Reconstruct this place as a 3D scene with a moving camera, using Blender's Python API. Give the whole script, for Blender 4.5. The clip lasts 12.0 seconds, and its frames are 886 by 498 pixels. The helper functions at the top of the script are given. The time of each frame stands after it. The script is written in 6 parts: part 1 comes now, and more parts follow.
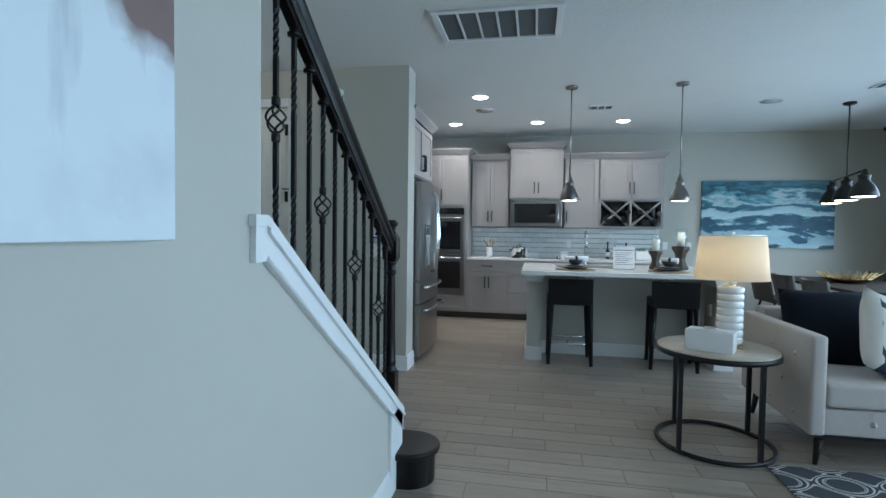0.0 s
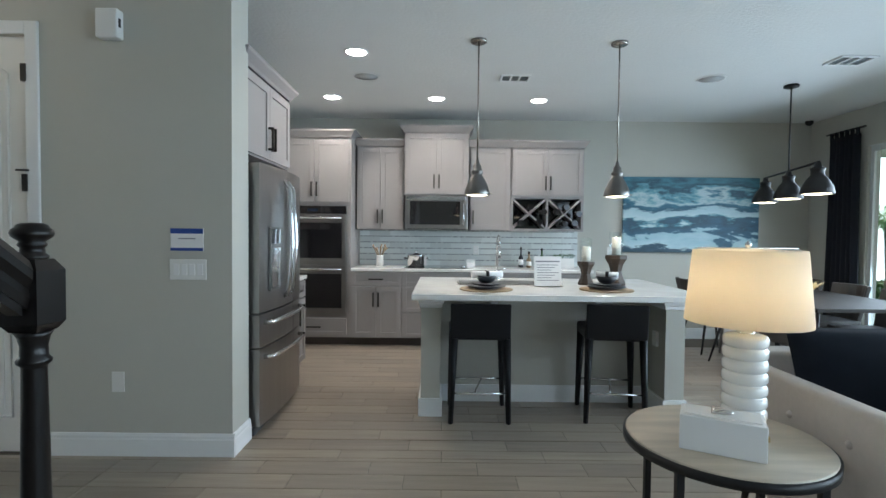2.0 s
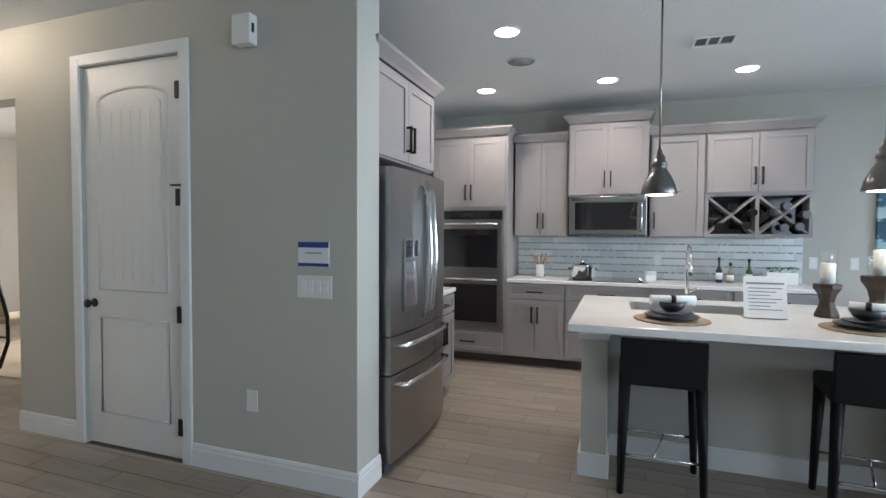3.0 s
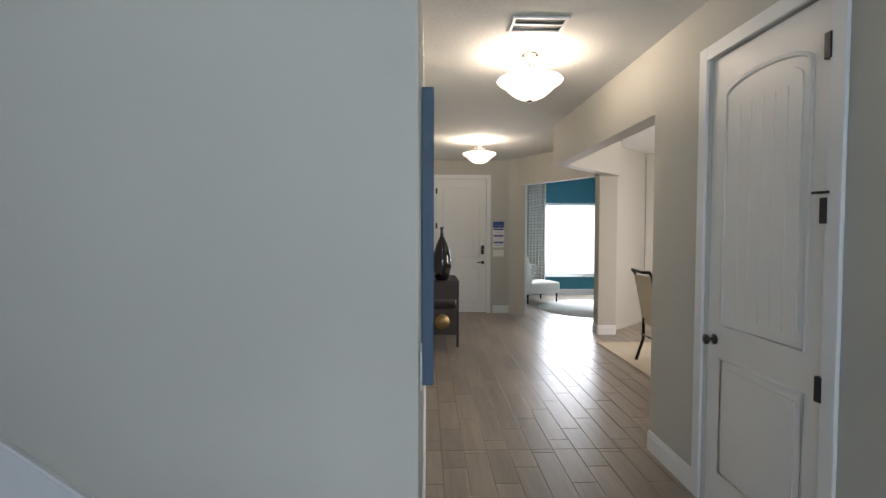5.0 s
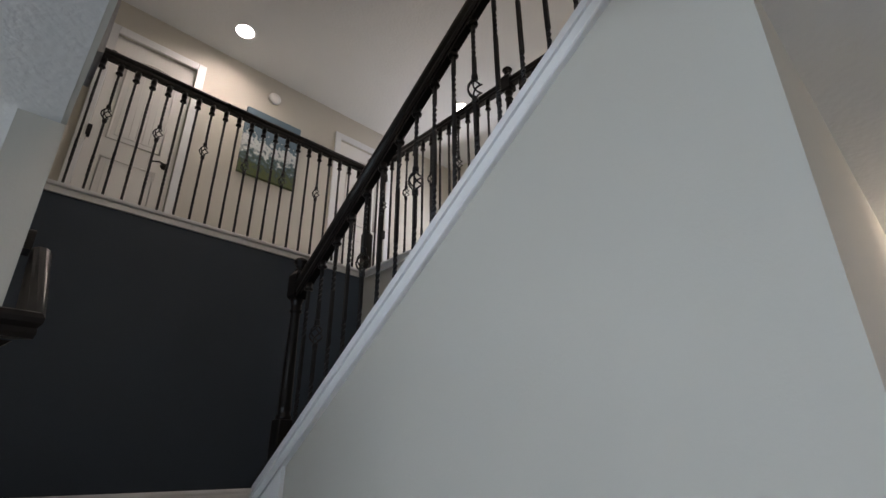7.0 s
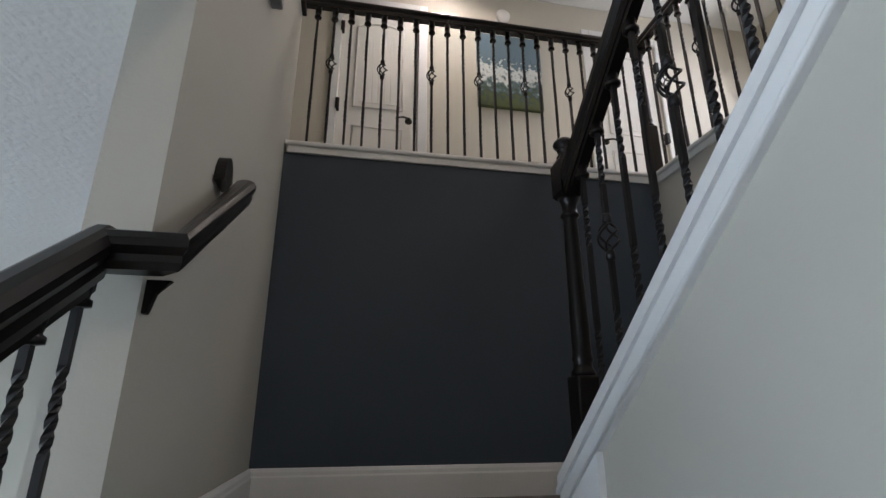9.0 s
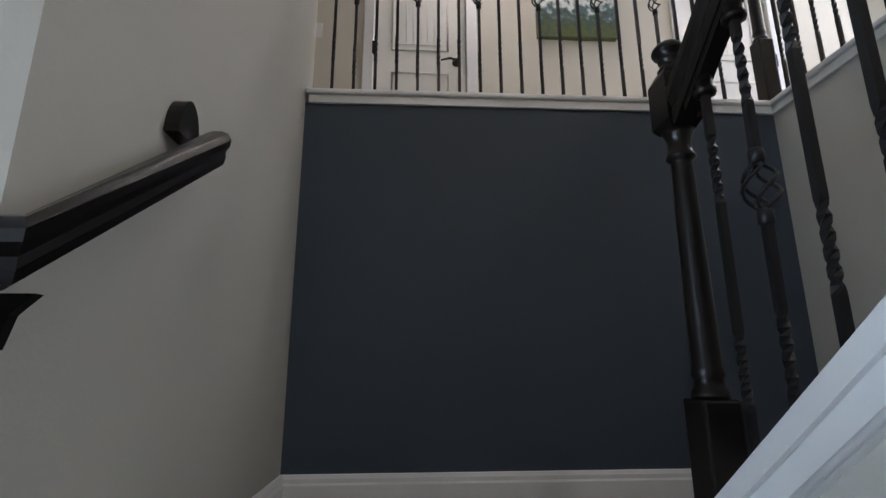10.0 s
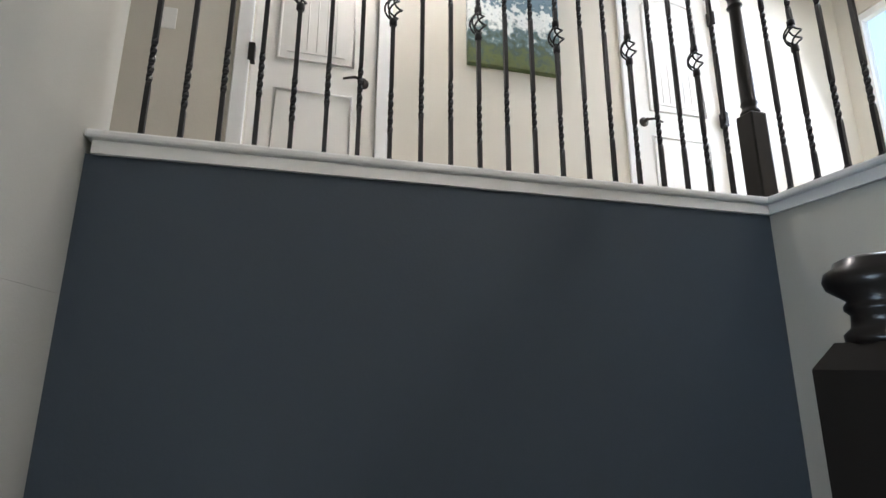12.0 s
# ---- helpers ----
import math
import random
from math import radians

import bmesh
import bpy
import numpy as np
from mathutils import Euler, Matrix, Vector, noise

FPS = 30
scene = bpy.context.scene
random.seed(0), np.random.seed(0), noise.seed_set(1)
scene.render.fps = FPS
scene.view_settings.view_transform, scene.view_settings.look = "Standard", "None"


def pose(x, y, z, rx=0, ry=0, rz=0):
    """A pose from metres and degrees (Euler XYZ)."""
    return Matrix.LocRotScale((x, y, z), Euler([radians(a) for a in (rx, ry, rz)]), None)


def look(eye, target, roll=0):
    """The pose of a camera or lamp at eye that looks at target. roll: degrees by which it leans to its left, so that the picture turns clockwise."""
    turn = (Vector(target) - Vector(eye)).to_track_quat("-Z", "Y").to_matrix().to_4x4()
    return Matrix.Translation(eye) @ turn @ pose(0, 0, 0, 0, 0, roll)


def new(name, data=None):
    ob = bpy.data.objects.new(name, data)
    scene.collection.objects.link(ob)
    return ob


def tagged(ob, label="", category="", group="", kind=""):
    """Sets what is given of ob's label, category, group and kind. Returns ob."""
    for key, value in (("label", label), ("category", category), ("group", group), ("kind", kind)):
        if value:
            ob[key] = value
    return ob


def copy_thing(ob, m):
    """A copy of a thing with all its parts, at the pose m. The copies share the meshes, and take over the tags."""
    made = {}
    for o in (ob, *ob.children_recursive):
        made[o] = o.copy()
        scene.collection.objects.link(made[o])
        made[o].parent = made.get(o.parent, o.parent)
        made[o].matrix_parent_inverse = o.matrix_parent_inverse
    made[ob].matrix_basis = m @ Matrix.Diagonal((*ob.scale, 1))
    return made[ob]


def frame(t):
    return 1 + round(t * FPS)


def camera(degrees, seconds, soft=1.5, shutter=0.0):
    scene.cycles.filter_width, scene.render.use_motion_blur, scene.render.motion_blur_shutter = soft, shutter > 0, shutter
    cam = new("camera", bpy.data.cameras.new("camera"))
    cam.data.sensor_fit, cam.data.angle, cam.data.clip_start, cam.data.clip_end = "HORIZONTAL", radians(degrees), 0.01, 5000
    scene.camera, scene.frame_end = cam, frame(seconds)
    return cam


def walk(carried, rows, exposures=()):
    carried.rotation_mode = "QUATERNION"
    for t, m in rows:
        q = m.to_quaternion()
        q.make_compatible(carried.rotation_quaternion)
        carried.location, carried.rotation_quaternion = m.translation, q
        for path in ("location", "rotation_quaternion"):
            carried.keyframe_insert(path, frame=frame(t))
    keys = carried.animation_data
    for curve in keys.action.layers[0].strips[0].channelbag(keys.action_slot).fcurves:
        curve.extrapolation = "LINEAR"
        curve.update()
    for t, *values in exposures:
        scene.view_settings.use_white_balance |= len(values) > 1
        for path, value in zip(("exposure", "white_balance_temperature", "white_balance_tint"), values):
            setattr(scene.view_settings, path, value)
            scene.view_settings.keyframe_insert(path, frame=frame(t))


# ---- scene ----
cam = camera(83.5, 12.0)
PATH = [
    (0, (0.041, 0.006, 1.287), (-0.324, 1.971, 1.217), 0.8),
    (0.5, (-0.001, 0.351, 1.28), (-0.098, 2.347, 1.212), 0.7),
    (1, (0.006, 0.731, 1.287), (0.016, 2.73, 1.222), 0.6),
    (1.5, (0.073, 1.128, 1.305), (0.09, 3.127, 1.241), 0.5),
    (2, (0.117, 1.512, 1.332), (0.12, 3.511, 1.269), 0.6),
    (2.5, (0.163, 1.838, 1.383), (-0.032, 3.827, 1.31), 0.4),
    (2.8, (0.189, 2.067, 1.366), (-0.291, 4.007, 1.31), 0.1),
    (3, (0.166, 2.146, 1.397), (-0.504, 4.029, 1.332), 0.3),
    (3.3, (0.147, 2.349, 1.395), (-0.873, 4.068, 1.337), 0.1),
    (3.5, (0.096, 2.464, 1.409), (-1.139, 4.036, 1.353), -0.0),
    (3.7, (0.092, 2.576, 1.427), (-1.352, 3.958, 1.368), 0.0),
    (5.3, (-0.509, 2.866, 1.56), (-2.494, 2.627, 1.504), 0.5),
    (5.5, (-0.532, 2.872, 1.593), (-2.486, 2.448, 1.578), 0.6),
    (6, (-0.605, 2.894, 1.687), (-2.444, 2.15, 1.938), -0.0),
    (6.5, (-0.668, 2.973, 1.766), (-2.192, 1.809, 2.334), 0.0),
    (6.7, (-0.675, 2.971, 1.792), (-2.091, 1.725, 2.458), -0.1),
    (8.3, (-1.05, 2.436, 1.808), (-1.761, 0.825, 2.755), -0.7),
    (8.5, (-1.062, 2.364, 1.828), (-1.658, 0.67, 2.707), -0.6),
    (9, (-1.142, 2.133, 1.856), (-1.495, 0.267, 2.484), -0.1),
    (9.5, (-1.158, 1.907, 1.913), (-1.333, -0.03, 2.378), -0.2),
    (10, (-1.245, 1.727, 2.013), (-1.356, -0.215, 2.48), -0.2),
    (10.5, (-1.298, 1.54, 2.146), (-1.388, -0.403, 2.611), -0.2),
    (11, (-1.286, 1.396, 2.292), (-1.389, -0.546, 2.759), -0.2),
    (11.5, (-1.339, 1.252, 2.477), (-1.56, -0.684, 2.931), 0.0),
    (12, (-1.359, 1.087, 2.629), (-1.829, -0.803, 3.083), 0.2),
]
walk(cam, [(t, look(eye, to, roll)) for t, eye, to, roll in PATH],
     [(0, -0.25, 5650, 6), (0.5, -0.15, 5800, 7), (1.5, 0.0, 6200, 9), (2.5, -0.05, 6300, 12), (3.5, -0.05, 6370, 17), (5.5, -0.36, 6680, 18), (6.7, -0.28, 6800, 22), (8.5, 0.05, 6670, 18),
      (9.5, 0.3, 6450, 19), (10.5, 0.60, 6050, 18), (11.0, 0.86, 5950, 15), (11.5, 1.05, 5950, 14), (12.0, 1.2, 6150, 14)])

# ---- light ----
C, U, UC = 2.79, 3.18, 5.55      # lower ceiling, upper floor, upper ceiling
world = bpy.data.worlds.new("sky")
scene.world = world
world.use_nodes = True
sky = world.node_tree.nodes.new("ShaderNodeTexSky")
sky.sky_type, sky.sun_disc = "NISHITA", False
sky.sun_elevation, sky.sun_rotation = radians(58), radians(200)
world.node_tree.links.new(sky.outputs[0], world.node_tree.nodes["Background"].inputs[0])
world.node_tree.nodes["Background"].inputs[1].default_value = 0.15


def lamp(name, kind, m, power, color=(1, 1, 1), size=0.1, size_y=None, spread=None):
    data = bpy.data.lights.new(name, kind)
    data.energy, data.color = power, color
    if kind == "AREA":
        data.size = size
        if size_y:
            data.shape, data.size_y = "RECTANGLE", size_y
        if spread:
            data.spread = radians(spread)
    elif kind == "POINT":
        data.shadow_soft_size = size
    elif kind == "SPOT":
        data.shadow_soft_size, data.spot_size, data.spot_blend = size, radians(spread), 0.6
    ob = new(name, data)
    ob.matrix_world = m
    return ob


sun = bpy.data.lights.new("sun", "SUN")
sun.energy, sun.angle, sun.color = 4.0, radians(0.5), (1, 0.95, 0.88)
new("sun", sun).matrix_world = look((-5, -8, 12), (0, 0, 0))
DAY = (0.66, 0.84, 1.0)
WARM = (1.0, 0.88, 0.70)
lamp("daylight_slider", "AREA", look((4.80, 4.5, 1.25), (0, 4.5, -0.35)), 184, DAY, 5.0, 2.2, 150)
lamp("daylight_living_slider", "AREA", look((4.80, -0.6, 1.25), (0, 0.9, -0.2)), 95, DAY, 4.0, 2.2, 150)
# fill lamp added to brighten the dining room, set at an unseen window
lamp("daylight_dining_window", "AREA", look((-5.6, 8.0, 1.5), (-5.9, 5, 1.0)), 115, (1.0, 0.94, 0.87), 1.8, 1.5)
lamp("daylight_front_window", "AREA", look((-11.9, 6.3, 1.3), (-8, 5.3, 0.6)), 125, (0.85, 0.94, 1.0), 1.5, 1.6)
lamp("daylight_upper_window", "AREA", look((-4.97, -0.55, 4.55), (-1, 0.6, 3.4)), 22, (0.85, 0.92, 1.0), 1.2, 1.4)

# ---- materials ----
def material(name, color, rough=0.5, metal=0.0, grain=0.0, scale=8.0, bump=0.0, bump_scale=60.0,
             coat=0.0, random_tone=0.0, stretch=(1, 1, 1), spec=0.5):
    m = bpy.data.materials.new(name)
    m.use_nodes = True
    n, l = m.node_tree.nodes, m.node_tree.links
    b = n["Principled BSDF"]
    b.inputs["Base Color"].default_value = (*color, 1)
    b.inputs["Roughness"].default_value = rough
    b.inputs["Metallic"].default_value = metal
    b.inputs["Coat Weight"].default_value = coat
    b.inputs["Specular IOR Level"].default_value = spec
    tc = n.new("ShaderNodeTexCoord")
    mp = n.new("ShaderNodeMapping")
    mp.inputs["Scale"].default_value = stretch
    l.new(tc.outputs["Object"], mp.inputs[0])
    if grain or random_tone:
        big = n.new("ShaderNodeTexNoise")
        big.inputs["Scale"].default_value, big.inputs["Detail"].default_value = scale * 0.18, 3
        fine = n.new("ShaderNodeTexNoise")
        fine.inputs["Scale"].default_value, fine.inputs["Detail"].default_value = scale, 6
        l.new(mp.outputs[0], big.inputs[0])
        l.new(mp.outputs[0], fine.inputs[0])
        add = n.new("ShaderNodeMath")
        add.operation = "ADD"
        l.new(big.outputs[0], add.inputs[0])
        l.new(fine.outputs[0], add.inputs[1])
        rng = n.new("ShaderNodeMapRange")
        rng.inputs["From Min"].default_value, rng.inputs["From Max"].default_value = 0.6, 1.4
        rng.inputs["To Min"].default_value, rng.inputs["To Max"].default_value = 1 - grain, 1 + grain
        l.new(add.outputs[0], rng.inputs[0])
        last = rng.outputs[0]
        if random_tone:
            info = n.new("ShaderNodeObjectInfo")
            r2 = n.new("ShaderNodeMapRange")
            r2.inputs["To Min"].default_value, r2.inputs["To Max"].default_value = 1 - random_tone, 1 + random_tone
            l.new(info.outputs["Random"], r2.inputs[0])
            mul = n.new("ShaderNodeMath")
            mul.operation = "MULTIPLY"
            l.new(last, mul.inputs[0])
            l.new(r2.outputs[0], mul.inputs[1])
            last = mul.outputs[0]
        mix = n.new("ShaderNodeVectorMath")
        mix.operation = "SCALE"
        mix.inputs[0].default_value = color
        l.new(last, mix.inputs["Scale"])
        l.new(mix.outputs[0], b.inputs["Base Color"])
        rr = n.new("ShaderNodeMapRange")
        rr.inputs["To Min"].default_value, rr.inputs["To Max"].default_value = max(0.02, rough - 0.06), min(1, rough + 0.06)
        l.new(fine.outputs[0], rr.inputs[0])
        l.new(rr.outputs[0], b.inputs["Roughness"])
    if bump:
        nz = n.new("ShaderNodeTexNoise")
        nz.inputs["Scale"].default_value, nz.inputs["Detail"].default_value = bump_scale, 4
        l.new(mp.outputs[0], nz.inputs[0])
        bp = n.new("ShaderNodeBump")
        bp.inputs["Strength"].default_value, bp.inputs["Distance"].default_value = bump, 0.004
        l.new(nz.outputs[0], bp.inputs["Height"])
        l.new(bp.outputs[0], b.inputs["Normal"])
    return m


def glow(name, color, strength):
    m = bpy.data.materials.new(name)
    m.use_nodes = True
    b = m.node_tree.nodes["Principled BSDF"]
    b.inputs["Base Color"].default_value = (*color, 1)
    b.inputs["Emission Color"].default_value = (*color, 1)
    b.inputs["Emission Strength"].default_value = strength
    return m


PAINT = material("greige_paint", (0.50, 0.49, 0.44), 0.75, grain=0.025, scale=3, bump=0.12, bump_scale=110, spec=0.3)
# the greige wall paint with the gallery lamps' warmth mixed into its colour
PAINT_WARMLIT = material("warm_lit_paint", (0.60, 0.57, 0.50), 0.75, grain=0.025, scale=3, bump=0.12, bump_scale=110, spec=0.3)
DARK_PAINT = material("slate_paint", (0.050, 0.068, 0.090), 0.62, grain=0.06, scale=4, bump=0.12, bump_scale=110, spec=0.35)
TEAL_PAINT = material("teal_paint", (0.02, 0.17, 0.24), 0.6, grain=0.05, scale=4, bump=0.1, bump_scale=110)
CEIL = material("ceiling_paint", (0.72, 0.73, 0.72), 0.9, grain=0.02, scale=3, bump=0.9, bump_scale=38, spec=0.2)
TRIM = material("white_trim", (0.76, 0.77, 0.77), 0.38, grain=0.015, scale=5)
DOORW = material("white_door", (0.78, 0.77, 0.74), 0.42, grain=0.015, scale=5)
WOODB = material("espresso_wood", (0.0065, 0.005, 0.0045), 0.30, grain=0.12, scale=12, stretch=(1, 1, 0.2), coat=0.06, spec=0.3)
IRON = material("black_iron", (0.008, 0.008, 0.009), 0.45, metal=0.0, spec=0.4, grain=0.2, scale=40, bump=0.1, bump_scale=150)
RISER = material("riser_paint", (0.72, 0.73, 0.74), 0.45, grain=0.03, scale=8)
GROUT = material("grout", (0.13, 0.112, 0.095), 0.9, grain=0.1, scale=20)
PLANK = material("plank_tile", (0.300, 0.252, 0.203), 0.32, grain=0.30, scale=9, stretch=(0.22, 2.6, 1), random_tone=0.13, bump=0.25, bump_scale=30)

# ---- shaping helpers ----
def box(bm, x0, x1, y0, y1, z0, z1, bevel=0.0):
    m = Matrix.Translation(((x0 + x1) / 2, (y0 + y1) / 2, (z0 + z1) / 2)) @ Matrix.Diagonal((abs(x1 - x0), abs(y1 - y0), abs(z1 - z0), 1))
    r = bmesh.ops.create_cube(bm, size=1, matrix=m)
    if bevel:
        e = list({e for v in r["verts"] for e in v.link_edges})
        bmesh.ops.bevel(bm, geom=e, offset=bevel, segments=2, affect="EDGES", profile=0.5)
    return bm


def boxed(*a, **k):
    return box(bmesh.new(), *a, **k)


def prism(bm, outline, axis, a, b):
    """A flat outline pushed along an axis: outline pairs are the two other axes in x, y, z order."""
    def at(p, h):
        q = list(p)
        q.insert("xyz".index(axis), h)
        return q
    lo = [bm.verts.new(at(p, a)) for p in outline]
    hi = [bm.verts.new(at(p, b)) for p in outline]
    n = len(outline)
    bm.faces.new(lo)
    bm.faces.new(hi[::-1])
    for i in range(n):
        bm.faces.new((lo[i], hi[i], hi[(i + 1) % n], lo[(i + 1) % n]))
    bmesh.ops.recalc_face_normals(bm, faces=bm.faces)
    return bm


def lathe(bm, profile, cx=0, cy=0, seg=24, smooth=True):
    rings = []
    for r, z in profile:
        rings.append([bm.verts.new((cx + r * math.cos(2 * math.pi * i / seg), cy + r * math.sin(2 * math.pi * i / seg), z)) for i in range(seg)])
    for p, q in zip(rings, rings[1:]):
        for i in range(seg):
            bm.faces.new((p[i], p[(i + 1) % seg], q[(i + 1) % seg], q[i])).smooth = smooth
    if profile[0][0] > 0.001:
        bm.faces.new(rings[0][::-1])
    if profile[-1][0] > 0.001:
        bm.faces.new(rings[-1])
    return bm


def tube(bm, points, r, seg=8, closed=False):
    pts = [Vector(p) for p in points]
    rings = []
    n = len(pts)
    for i, p in enumerate(pts):
        a = pts[(i - 1) % n] if closed or i else p
        b = pts[(i + 1) % n] if closed or i < n - 1 else p
        d = (b - a).normalized()
        u = d.cross(Vector((0, 0, 1)) if abs(d.z) < 0.9 else Vector((1, 0, 0))).normalized()
        v = d.cross(u)
        rr = r[i] if isinstance(r, (list, tuple)) else r
        rings.append([bm.verts.new(p + rr * (math.cos(2 * math.pi * k / seg) * u + math.sin(2 * math.pi * k / seg) * v)) for k in range(seg)])
    for i in range(n if closed else n - 1):
        p, q = rings[i], rings[(i + 1) % n]
        for k in range(seg):
            bm.faces.new((p[k], p[(k + 1) % seg], q[(k + 1) % seg], q[k])).smooth = True
    if not closed:
        bm.faces.new(rings[0][::-1])
        bm.faces.new(rings[-1])
    bmesh.ops.recalc_face_normals(bm, faces=bm.faces)
    return bm


def part(name, bm, mat, parent=None, label=""):
    me = bpy.data.meshes.new(name)
    bm.normal_update()
    bm.to_mesh(me)
    bm.free()
    me.materials.append(mat)
    ob = new(name, me)
    if parent:
        ob.parent = parent
    if label:
        tagged(ob, label)
    return ob


def thing(name, label, category, m=None, group=""):
    ob = new(name)
    ob.empty_display_size = 0.1
    if m is not None:
        ob.matrix_basis = m
    return tagged(ob, label, category, group)


def structure(name, bm, mat, label, category="wall"):
    return tagged(part(name, bm, mat), label, category, kind="structure")


def cut_wall(bm, axis, a0, a1, b0, b1, z0, z1, holes):
    """A wall along an axis from a0 to a1, b0 to b1 thick, with door and window holes (a, a, z, z)."""
    def put(p0, p1, q0, q1):
        if p1 - p0 > 1e-4 and q1 - q0 > 1e-4:
            if axis == "x":
                box(bm, p0, p1, b0, b1, q0, q1)
            else:
                box(bm, b0, b1, p0, p1, q0, q1)
    at = a0
    for h0, h1, k0, k1 in sorted(holes):
        put(at, h0, z0, z1)
        put(h0, h1, z0, k0)
        put(h0, h1, k1, z1)
        at = h1
    put(at, a1, z0, z1)
    return bm


# ---- large structure ----
structure("floor_slab", boxed(-12.3, 4.95, -3.3, 8.05, -0.12, -0.004), GROUT, "grey grout bed under the plank tiles", "floor")
# living and kitchen
structure("wall_living_west", boxed(-0.755, -0.632, -3.2, 1.14, 0, C), PAINT, "greige painted partition between living room and stair")
structure("wall_kitchen_north", boxed(-1.9, 4.84, 7.92, 8.04, 0, C), PAINT, "pale painted wall behind the kitchen cabinets")
structure("wall_kitchen_west", boxed(-2.0, -1.9, 4.66, 8.04, 0, C), PAINT, "painted wall behind the refrigerator")
structure("wall_living_south", boxed(-0.632, 4.84, -3.3, -3.2, 0, C), PAINT, "plain painted wall closing the living room")
structure("wall_east", cut_wall(bmesh.new(), "y", -3.3, 8.04, 4.84, 4.98, 0, C, [(-2.6, 1.4, 0.02, 2.36), (2.0, 7.05, 0.02, 2.36)]), PAINT, "painted outer wall with a wide sliding door opening")
structure("wall_pantry", cut_wall(bmesh.new(), "x", -3.78, -1.11, 4.41, 4.53, 0, C, [(-3.13, -2.29, 0, 2.45)]), PAINT, "greige wall with the pantry door")
structure("wall_pantry_return", boxed(-2.0, -1.112, 4.53, 4.66, 0, C), PAINT, "short return wall beside the refrigerator")
structure("wall_pantry_side", boxed(-3.78, -3.66, 4.53, 6.4, 0, C), PAINT, "side wall of the pantry towards the dining room")
structure("wall_hall_south", boxed(-9.47, -1.85, 2.725, 2.835, 0, C), PAINT, "long hall wall under the upper gallery")
# stair walls
def sloped(bm, x0, x1, y0, z0, y1, z1, base=0.0):
    return prism(bm, [(y0, base), (y1, base), (y1, z1), (y0, z0)], "x", x0, x1)
structure("wall_stair_knee", sloped(bmesh.new(), -0.755, -0.632, 1.14, 1.290, 2.465, 0.350), PAINT, "low sloping knee wall beside the first flight")
structure("wall_stair_middle", sloped(bmesh.new(), -1.85, -1.74, 0.743, 1.660, 2.835, 3.250), PAINT, "greige wall under the second stair flight")
structure("wall_stair_west", boxed(-3.00, -2.90, -0.28, 2.725, 0, 3.152), PAINT, "plain wall beside the second stair flight")
structure("wall_landing", boxed(-3.00, -0.755, -0.39, -0.28, 0, 3.152), DARK_PAINT, "dark slate accent wall at the stair landing")
structure("wall_void_east", boxed(-0.755, -0.632, -0.39, 4.2, C + 0.0005, UC), PAINT, "tall painted wall above the first flight")
structure("wall_void_north", boxed(-2.90, -0.755, 2.84, 2.94, C + 0.002, U), PAINT_WARMLIT, "painted edge of the upper floor over the stair", "wall")
# upper gallery
structure("wall_upper_south", cut_wall(bmesh.new(), "x", -5.1, 1.0, -1.47, -1.35, 2.9, UC, [(-1.59, -0.94, U, 5.20), (-3.86, -3.19, U, 5.20)]), PAINT_WARMLIT, "greige upper gallery wall with doors, lamp warmth in its colour")
structure("wall_upper_west", cut_wall(bmesh.new(), "y", -1.47, 4.3, -5.1, -5.0, 2.9, UC, [(-1.25, 0.15, 3.95, 5.1)]), PAINT_WARMLIT, "greige upper gallery wall with a window, lamp warmth in its colour")
structure("wall_upper_east", boxed(1.0, 1.1, -1.47, -0.29, 2.9, UC), PAINT_WARMLIT, "plain end wall of the upper gallery")
structure("wall_upper_east_return", boxed(-0.632, 1.0, -0.39, -0.29, C + 0.002, UC), PAINT_WARMLIT, "plain wall along the upper gallery")
structure("wall_upper_north", boxed(-5.1, -0.632, 4.2, 4.3, 2.9, UC), PAINT_WARMLIT, "plain wall closing the upper gallery")
structure("floor_gallery_south", boxed(-5.0, 1.0, -1.35, -0.39, C + 0.004, U), PAINT_WARMLIT, "upper gallery floor", "floor")
structure("floor_gallery_west", boxed(-5.0, -3.00, -0.39, 4.2, C + 0.004, U), PAINT_WARMLIT, "upper gallery floor", "floor")
structure("floor_gallery_north", boxed(-3.00, -0.755, 2.94, 4.2, C + 0.004, U), PAINT_WARMLIT, "upper gallery floor", "floor")
structure("ceiling_upper", boxed(-5.1, 1.1, -1.47, 4.3, UC, UC + 0.1), CEIL, "white textured ceiling above the gallery", "ceiling")
# lower ceilings
bm = bmesh.new()
box(bm, -0.74, 4.98, -3.3, 8.04, C, C + 0.25)
box(bm, -12.3, -0.74, 2.835, 8.04, C, C + 0.1)
structure("ceiling_lower", bm, CEIL, "white knockdown-textured ceiling", "ceiling")
# hall end, study and dining room
structure("wall_front_door", cut_wall(bmesh.new(), "x", 0, 1.57, 0, 0.12, 0, C, [(0.195, 1.115, 0, 2.45)]), PAINT, "greige wall round the front door").matrix_world = pose(-9.47, 2.835, 0, 0, 0, 90)
def slanted(name, p, q, z0, z1, mat, label, t=0.12):
    d = Vector((q[0] - p[0], q[1] - p[1], 0))
    ob = structure(name, boxed(0, d.length, 0, t, z0, z1), mat, label)
    ob.matrix_world = pose(p[0], p[1], 0, 0, 0, math.degrees(math.atan2(d.y, d.x)))
    return ob
slanted("wall_study_wing", (-9.26, 4.66), (-9.40, 4.40), 0, C, PAINT, "short slanted wing wall by the front door", 0.14)
